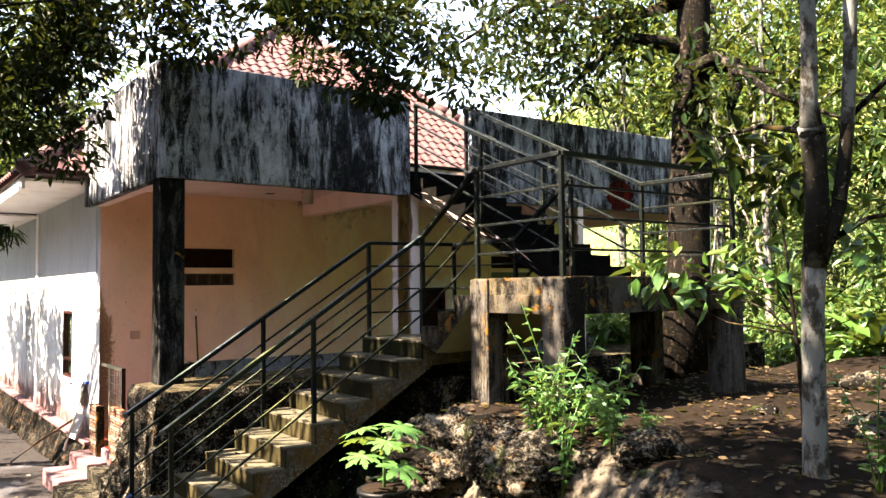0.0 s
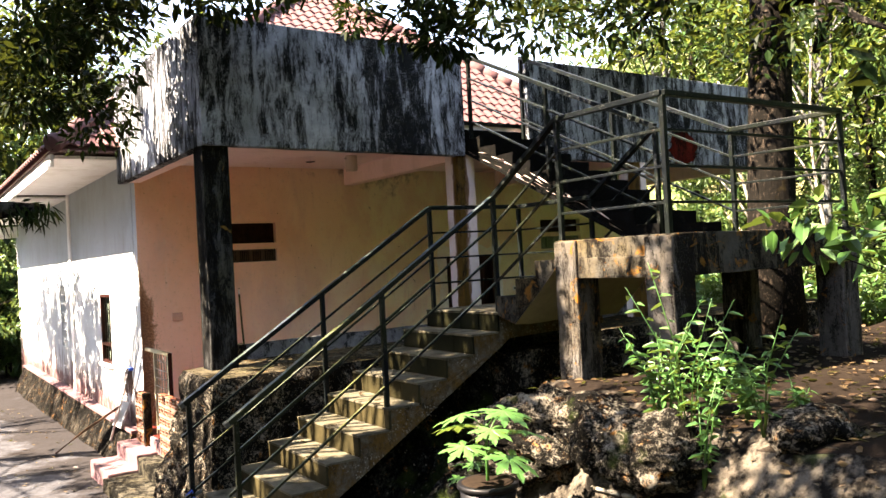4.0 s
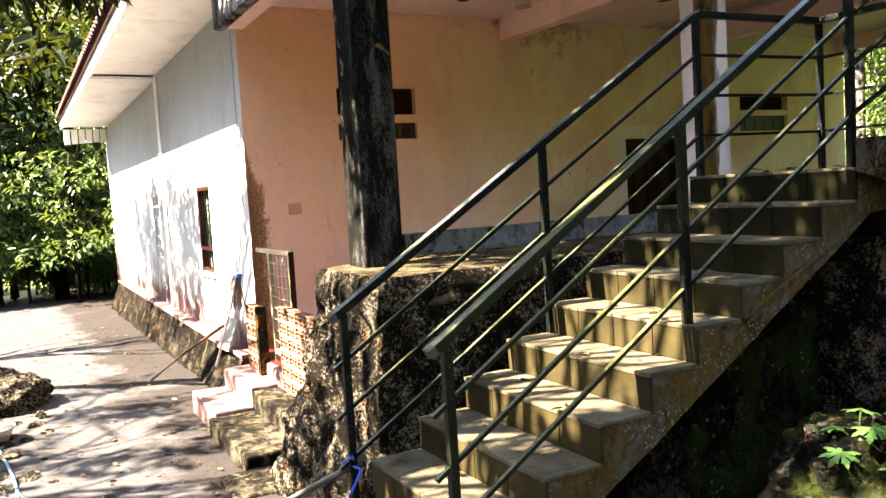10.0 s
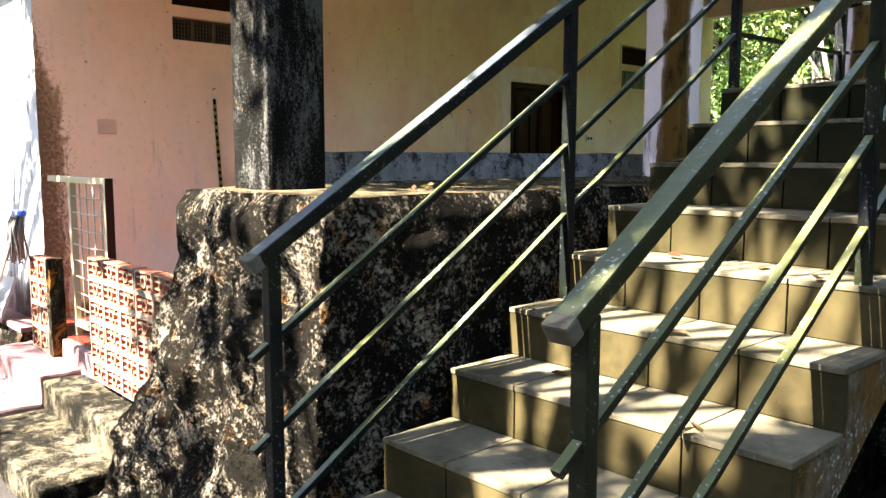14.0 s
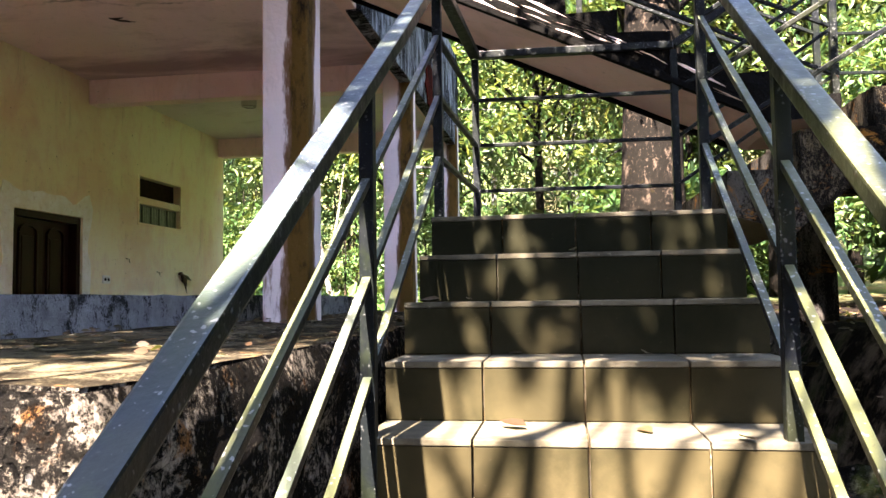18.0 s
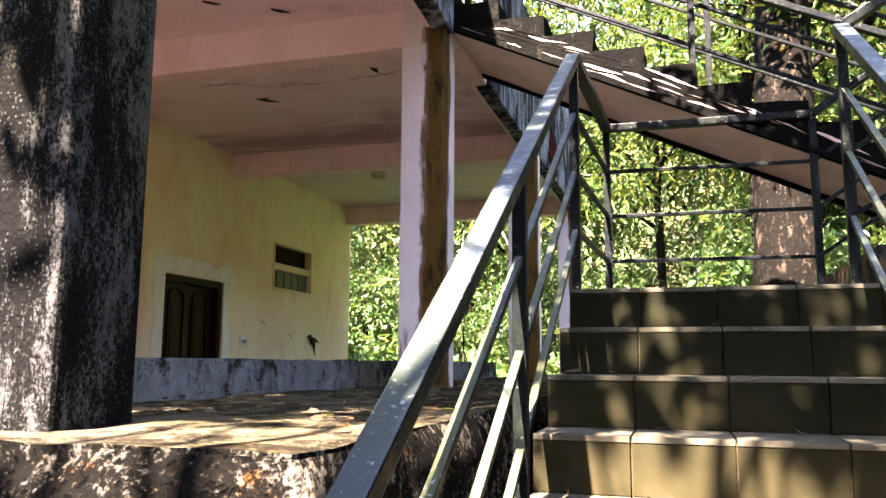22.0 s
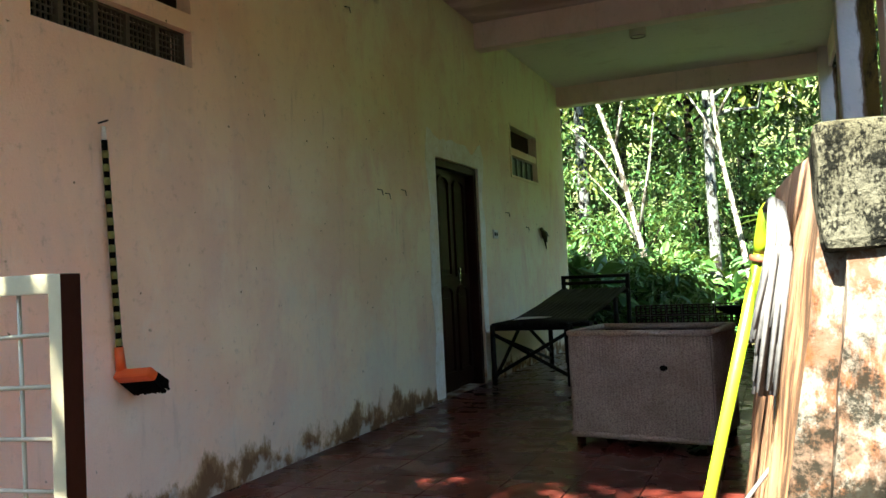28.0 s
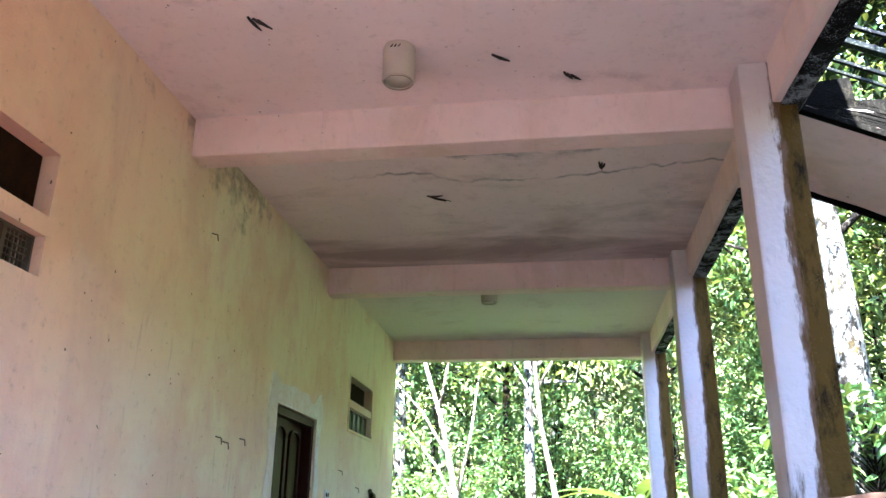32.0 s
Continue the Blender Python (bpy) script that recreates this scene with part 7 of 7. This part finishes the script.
for xa, xb, ya, yb, n in ((-5, 9, 10.6, 16, 34), (9.5, 19, 5.5, 14, 34), (-22, -14.5, -7, 1, 26), (2, 12, 16, 24, 14), (11.0, 15, 2.5, 6, 8)):
    for _ in range(n):
        x, y = rnd.uniform(xa, xb), rnd.uniform(ya, yb)
        if abs(x - 1.6) < 2.2 and y < 11.4:
            continue
        copy_thing(rnd.choice((shrub_a, shrub_b)), pose(x, y, gz(x, y) - 0.06, 0, 0, rnd.uniform(0, 360)) @ Matrix.Scale(rnd.uniform(0.6, 1.35), 4))

for k in range(62):
    x, y = (rnd.uniform(-5, 9), rnd.uniform(14.5, 20)) if k < 32 else (rnd.uniform(-19, -14.2), rnd.uniform(-7.5, 2))
    copy_thing(shrub_c, pose(x, y, gz(x, y) - 0.1, 0, 0, rnd.uniform(0, 360)) @ Matrix.Scale(rnd.uniform(0.7, 1.25), 4))


for x, y, k in ((8.6, 6.8, 0.9), (9.5, 6.1, 0.8), (8.1, 8.4, 1.0), (9.9, 7.6, 1.0), (10.8, 5.6, 0.8)):
    copy_thing(shrub_c, pose(x, y, gz(x, y) - 0.1, 0, 0, 70 * x) @ Matrix.Scale(k, 4))


# ---- banana plants ----
def big_blade(parent, base, way, length, width, droop, mat=None, name="leaf"):
    """A long arching leaf with a midrib, torn a little at the edges."""
    way = Vector(way).normalized()
    side = way.cross(Vector((0, 0, 1))).normalized()
    bm = bmesh.new()
    rows = []
    for k in range(13):
        f = k / 12
        p = Vector(base) + way * length * f - Vector((0, 0, droop * length * f * f))
        w = width * math.sin(math.pi * min(1, 0.12 + 0.88 * f)) ** 0.6 * (0.9 + 0.2 * noise.noise((f * 9, length, 0)))
        rows.append([bm.verts.new(p + side * w * u + Vector((0, 0, 0.25 * abs(u) * w))) for u in (-0.5, -0.25, 0, 0.25, 0.5)])
    for a, b in zip(rows, rows[1:]):
        for j in range(4):
            bm.faces.new((a[j], a[j + 1], b[j + 1], b[j]))
    return smooth(part(name, bm, mat or M_LEAF_BIG, parent))


def banana(x, y, h, seed):
    r = random.Random(seed)
    z = gz(x, y)
    b = thing("banana_plant", (x, y, z), "banana plant with torn bright green leaves", "plant", "banana plants")
    part("stem", tube_bm([(x, y, z - 0.1), (x + 0.03, y, z + h * 0.5), (x + 0.05, y, z + h)], [0.11, 0.09, 0.05], 10), M_LEAF_BIG, b)
    for k in range(8):
        a = 2 * math.pi * k / 8 + r.uniform(-0.3, 0.3)
        big_blade(b, (x + 0.05, y, z + h - 0.05), (math.cos(a), math.sin(a), r.uniform(0.5, 1.1)), r.uniform(1.3, 1.9), r.uniform(0.24, 0.34), r.uniform(0.25, 0.6))


for x, y, h, s in ((5.3, 11.0, 1.2, 1), (6.6, 11.6, 1.5, 2), (4.5, 12.2, 1.3, 3), (7.8, 12.4, 1.4, 4), (3.4, 13.0, 1.9, 5)):
    banana(x, y, h, s)


# ---- papaya seedlings and weeds ----
def lobed_leaf_bm(l, r):
    """A papaya leaf: seven deep lobes with side teeth, each folded along its rib."""
    bm = bmesh.new()
    c = bm.verts.new((0, 0, 0.012))
    outline = []
    for lobe in range(7):
        b0 = -138 + 46 * lobe
        ll = l * (1.0 - 0.075 * abs(lobe - 3)) * r.uniform(0.94, 1.06)
        for db, f, dz in ((-22, 0.24, 0.01), (-17, 0.52, -0.02), (-19, 0.66, -0.05), (-9, 0.68, -0.02), (-8, 0.82, -0.05), (0, 1.0, -0.12), (8, 0.82, -0.05), (9, 0.68, -0.02), (19, 0.66, -0.05), (17, 0.52, -0.02)):
            q = radians(b0 + db)
            outline.append(bm.verts.new((ll * f * math.cos(q), ll * f * math.sin(q), dz * l)))
    rib = [bm.verts.new((0.6 * l * math.cos(radians(-138 + 46 * k)), 0.6 * l * math.sin(radians(-138 + 46 * k)), -0.005)) for k in range(7)]
    for k in range(7):
        ring = outline[10 * k:10 * k + 10] + ([outline[10 * k + 10]] if k < 6 else [])
        bm.faces.new((c, ring[0], ring[1], rib[k]))
        for i in range(1, 9):
            bm.faces.new((rib[k], ring[i], ring[i + 1]))
        bm.faces.new((c, rib[k], ring[9], ring[10]) if k < 6 else (c, rib[k], ring[9]))
    return bm


def papaya(x, y, z, h, size, n, seed, label):
    r = random.Random(seed)
    p = thing("papaya_seedling", (x, y, z), label, "plant", "papaya seedlings")
    top = Vector((x + 0.02, y, z + h))
    part("stem", tube_bm([(x, y, z - 0.05), (x + 0.015, y - 0.01, z + h * 0.6), top], [0.012, 0.010, 0.007], 8), M_PAPAYA, p)
    for k in range(n):
        a = 2.4 * k + r.uniform(-0.3, 0.3)
        reach = size * (1.5 - 0.9 * k / n)
        tip = top + Vector((math.cos(a) * reach, math.sin(a) * reach, -0.35 * h + 0.62 * h * k / n))
        root = top - Vector((0, 0, 0.5 * h * (1 - k / n)))
        stalk = part("stalk", tube_bm([root, root.lerp(tip, 0.5) + Vector((0, 0, 0.03)), tip], [0.005, 0.0045, 0.0035], 6), M_PAPAYA, p)
        bm = lobed_leaf_bm(size * r.uniform(0.85, 1.15), r)
        bm.transform(Matrix.Translation(tip) @ pose(0, 0, 0, 0, 0, math.degrees(a)) @ pose(0, 0, 0, r.uniform(-14, 14), r.uniform(4, 28), 0))
        part("leaf", bm, M_PAPAYA, stalk)


papaya(7.42, -0.3, 0.66, 0.42, 0.19, 9, 1, "papaya seedling with bright lobed leaves in a black tub")
papaya(6.05, 0.55, gz(6.05, 0.55), 0.4, 0.11, 7, 2, "small papaya seedling among the rocks")
papaya(9.9, 3.4, gz(9.9, 3.4), 0.6, 0.16, 7, 3, "small papaya seedling on the stony bank")
tub = thing("plant_tub", (7.42, -0.3, 0.36), "black plastic plant tub standing on a rock", "tub")
M_TUB = plain("black_plastic", (0.003, 0.0032, 0.0035), 0.5, spec=0.2, vary=0.2)
part("tub_wall", tube_bm([(7.42, -0.3, 0.36), (7.42, -0.3, 0.40), (7.42, -0.3, 0.70)], [0.13, 0.14, 0.175], 24), M_TUB, tub)
part("rim", tube_bm([(7.42, -0.3, 0.692), (7.42, -0.3, 0.702), (7.42, -0.3, 0.722), (7.42, -0.3, 0.728)], [0.176, 0.19, 0.19, 0.18], 24), M_TUB, tub)
part("soil", tube_bm([(7.42, -0.3, 0.726), (7.42, -0.3, 0.7345)], [0.165, 0.15], 20), M_DRYSOIL, tub, "dark potting soil")


def planter(x, y, r, h, n, label, seed):
    """A low round pot with a mat of small leaves growing over its rim."""
    z = gz(x, y) - 0.02
    pot = thing("plant_pot", (x, y, z), label, "plant pot", "pots on the bank")
    part("pot_wall", tube_bm([(x, y, z), (x, y, z + 0.03), (x, y, z + h - 0.03)], [r * 0.72, r * 0.78, r * 0.95], 24), M_TUB, pot)
    part("rim", tube_bm([(x, y, z + h - 0.03), (x, y, z + h - 0.02), (x, y, z + h), (x, y, z + h + 0.004)], [r * 0.95, r * 1.04, r * 1.04, r * 0.98], 24), M_GREYPOLE, pot, "pale rim")
    part("soil", tube_bm([(x, y, z + h), (x, y, z + h + 0.009)], [r * 0.9, r * 0.8], 20), M_DRYSOIL, pot, "dark potting soil")
    rng = np.random.default_rng(seed)
    a, d = rng.uniform(0, 6.28, n), np.sqrt(rng.uniform(0, 1, n)) * r * 1.05
    at = np.stack([x + d * np.cos(a), y + d * np.sin(a), z + h + rng.uniform(0.01, 0.14, n) * (1.15 - d / r * 0.6)], 1)
    way = np.stack([np.cos(a) + rng.normal(size=n) * 0.6, np.sin(a) + rng.normal(size=n) * 0.6, rng.uniform(0.2, 1.2, n)], 1)
    mat = new("leaf_mat", leaves_mesh("leaf_mat", at, way, rng.uniform(0.03, 0.06, n), 0.5, M_LEAF_LIME))
    mat.parent = pot
    mat.matrix_parent_inverse = Matrix.Translation(-pot.location)


planter(8.62, 0.02, 0.15, 0.15, 300, "low round pot overgrown with pale lime-green creeper", 21)
planter(9.0, 0.06, 0.13, 0.13, 90, "dark round pot with a few creeping leaves", 22)
stick = thing("stick", (7.95, 0.38, 0.5), "bleached straight stick lying on the leaf-strewn bank", "stick")
part("stick", tube_bm([(x, y, gz(x, y) + 0.035) for x, y in ((7.55, 0.44), (7.95, 0.36), (8.35, 0.28))], [0.014, 0.016, 0.017], 8), M_BARK_WHITE, stick)


def weed(x, y, h, n, seed, big=False):
    r = np.random.default_rng(seed)
    z = gz(x, y)
    w = thing("weed", (x, y, z), "leafy green weed growing on the stony bank", "plant", "weeds on the bank")
    sp, wy, sz = [], [], []
    for k in range(n):
        a, l = r.uniform(0, 6.28), h * r.uniform(0.5, 1.1)
        tip = Vector((x + 0.35 * l * math.cos(a), y + 0.35 * l * math.sin(a), z + l))
        mid = Vector((x + 0.1 * l * math.cos(a), y + 0.1 * l * math.sin(a), z + l * 0.55))
        part("stem", tube_bm([(x, y, z - 0.04), mid, tip], [0.005, 0.004, 0.002], 5), M_PAPAYA, w)
        for j in range(int(14 * l / h) + 3):
            f = 0.2 + 0.8 * j / (14 * l / h + 3)
            p = mid.lerp(tip, (f - 0.55) / 0.45) if f > 0.55 else Vector((x, y, z)).lerp(mid, f / 0.55)
            b = a + 2.4 * j
            sp.append(tuple(p)), wy.append((math.cos(b), math.sin(b), r.uniform(-0.2, 0.5))), sz.append(r.uniform(0.04, 0.09) * (1.2 if big else 1))
    ob = new("foliage", leaves_mesh("foliage", sp, wy, sz, 0.36, M_PAPAYA, droop=0.25))
    ob.parent = w
    ob.matrix_parent_inverse = Matrix.Translation(-w.location)


rnd = random.Random(5)
for k, (x, y, h) in enumerate(((8.0, 0.6, 0.42), (8.15, 0.9, 0.4), (8.3, 1.05, 0.45), (8.3, 0.75, 0.36), (8.55, 0.7, 0.34), (8.75, 0.9, 0.36), (7.9, 0.1, 0.3), (8.1, 0.35, 0.35), (8.0, 0.8, 0.36), (8.4, -0.3, 0.3), (7.0, 0.55, 0.18), (6.7, -0.1, 0.2), (10.2, 0.9, 0.5), (10.6, 2.0, 0.6), (9.9, 4.4, 0.8), (8.6, 5.2, 0.5))):
    weed(x, y, h * (1.35 if k % 3 == 0 else 1.0), 6, 70 + k, k in (0, 2, 3))
for k, (x, y, h) in enumerate(((8.3, 0.5, 1.0), (8.5, 0.35, 0.8), (8.05, 0.62, 0.75), (8.75, 0.55, 0.7))):
    weed(x, y, h, 4, 170 + k, True)


# ---- stones ----
def boulder(x, y, r, squash, seed, label="mossy grey boulder on the bank", sink=0.48, mat_=None):
    bm = bmesh.new()
    bmesh.ops.create_icosphere(bm, subdivisions=5 if r > 0.38 else 4, radius=r)
    for v in bm.verts:
        p = v.co / r * 1.3 + Vector((seed * 3.1, 0, 0))
        v.co *= 1 + 0.34 * noise.noise(p) + 0.22 * abs(noise.noise(p * 2.2)) + 0.20 * abs(noise.noise(p * 4.2)) - 0.12 * abs(noise.noise(p * 8)) + 0.05 * noise.noise(p * 17)
        v.co = Vector((v.co.x * (1 + 0.2 * math.sin(seed)), v.co.y, v.co.z * squash))
    z = gz(x, y) + r * squash * (1 - 2 * sink)
    bm.transform(pose(x, y, z, 0, 0, seed * 47 % 360))
    return tagged(smooth(part("boulder", bm, mat_ or M_BOULDER)), label, "rock", "rocks on the bank")


for k, (x, y, r, q) in enumerate(((6.2, 0.1, 0.50, 0.62), (5.95, 0.85, 0.42, 0.8), (6.75, 0.72, 0.46, 0.7), (7.55, 0.62, 0.30, 0.7), (8.1, 0.5, 0.40, 0.55), (7.0, 0.1, 0.34, 0.5), (7.75, 0.05, 0.2, 0.6), (8.3, -0.2, 0.26, 0.5), (6.9, -0.75, 0.24, 0.5), (6.2, -0.6, 0.2, 0.6), (7.9, -0.65, 0.15, 0.6), (5.95, 1.5, 0.45, 0.9), (5.85, 2.2, 0.5, 0.9), (8.9, 0.75, 0.22, 0.6), (9.4, 2.6, 0.22, 0.6), (10.4, 3.0, 0.26, 0.5), (8.5, 2.6, 0.16, 0.5), (9.0, 4.6, 0.3, 0.5), (8.2, 4.9, 0.25, 0.5), (7.3, 0.75, 0.22, 0.7))):
    # rocks near the stair take the copy coloured for shade
    boulder(x, y, r, q, k + 1, mat_=M_SHADEDROCK if x < 6.5 else None)
smooth(boulder(7.42, -0.3, 0.42, 0.6, 33, "rough rock under the plant tub", 0.0))
for k, (x, y, r, q) in enumerate(((-1.75, -3.05, 0.48, 0.85), (-2.6, -3.9, 0.6, 0.65), (-0.6, -4.1, 0.35, 0.6))):
    boulder(x, y, r, q, k + 40, "low boulder at the edge of the yard")
rnd = random.Random(12)
stones = []
for k in range(70):
    x, y = rnd.uniform(-1.8, 1.6), rnd.uniform(-3.6, -2.5)
    bm = bmesh.new()
    bmesh.ops.create_icosphere(bm, subdivisions=2, radius=rnd.uniform(0.03, 0.1))
    for v in bm.verts:
        v.co = v.co + 0.03 * noise.noise_vector(v.co * 14 + Vector((k, 0, 0)))
        v.co.z *= 0.35
    bm.transform(pose(x, y, gz(x, y) + 0.005, 0, 0, rnd.uniform(0, 360)))
    tagged(part("flat_stone", bm, M_BOULDER), "flat grey stone lying in the yard", "stone", "loose flat stones")

# ---- fallen leaves ----
def litter(name, label, areas, size, seed):
    r = np.random.default_rng(seed)
    sp, wy, sz = [], [], []
    for x0, x1, y0, y1, n, height in areas:
        for _ in range(n):
            x, y = r.uniform(x0, x1), r.uniform(y0, y1)
            z = gz(x, y) + 0.012 if height is None else height(x, y)
            a = r.uniform(0, 6.28)
            sp.append((x, y, z + r.uniform(0, 0.012))), wy.append((math.cos(a), math.sin(a), r.uniform(-0.08, 0.12))), sz.append(size * r.uniform(0.6, 1.3))
    ob = new(name, leaves_mesh(name, sp, wy, sz, 0.45, M_DRY, 0.12))
    return tagged(ob, label, "leaves", kind="stuff")


def tread_z(x, y):
    return RISE * max(1, min(9, int((y - Y1) / RUN) + 1)) + 0.008


litter("fallen_leaves", "dry brown leaves scattered over the ground", ((-8, 4, -4.5, -1.0, 520, None), (4, 9, -4, -0.3, 260, None), (6.2, 11, 0.6, 6, 1900, None), (7, 12, -1.5, 1.0, 700, None), (-3, 9, 9.5, 14, 400, None)), 0.065, 3)
litter("leaves_on_terrace", "dry leaves lying on the terrace top", ((2.95, 4.25, -0.5, 4, 260, lambda x, y: 1.132),), 0.035, 4)
litter("leaves_on_stair", "few dry leaves lying on the stair treads", ((4.45, 5.5, -1.0, 2.4, 34, tread_z),), 0.075, 5)
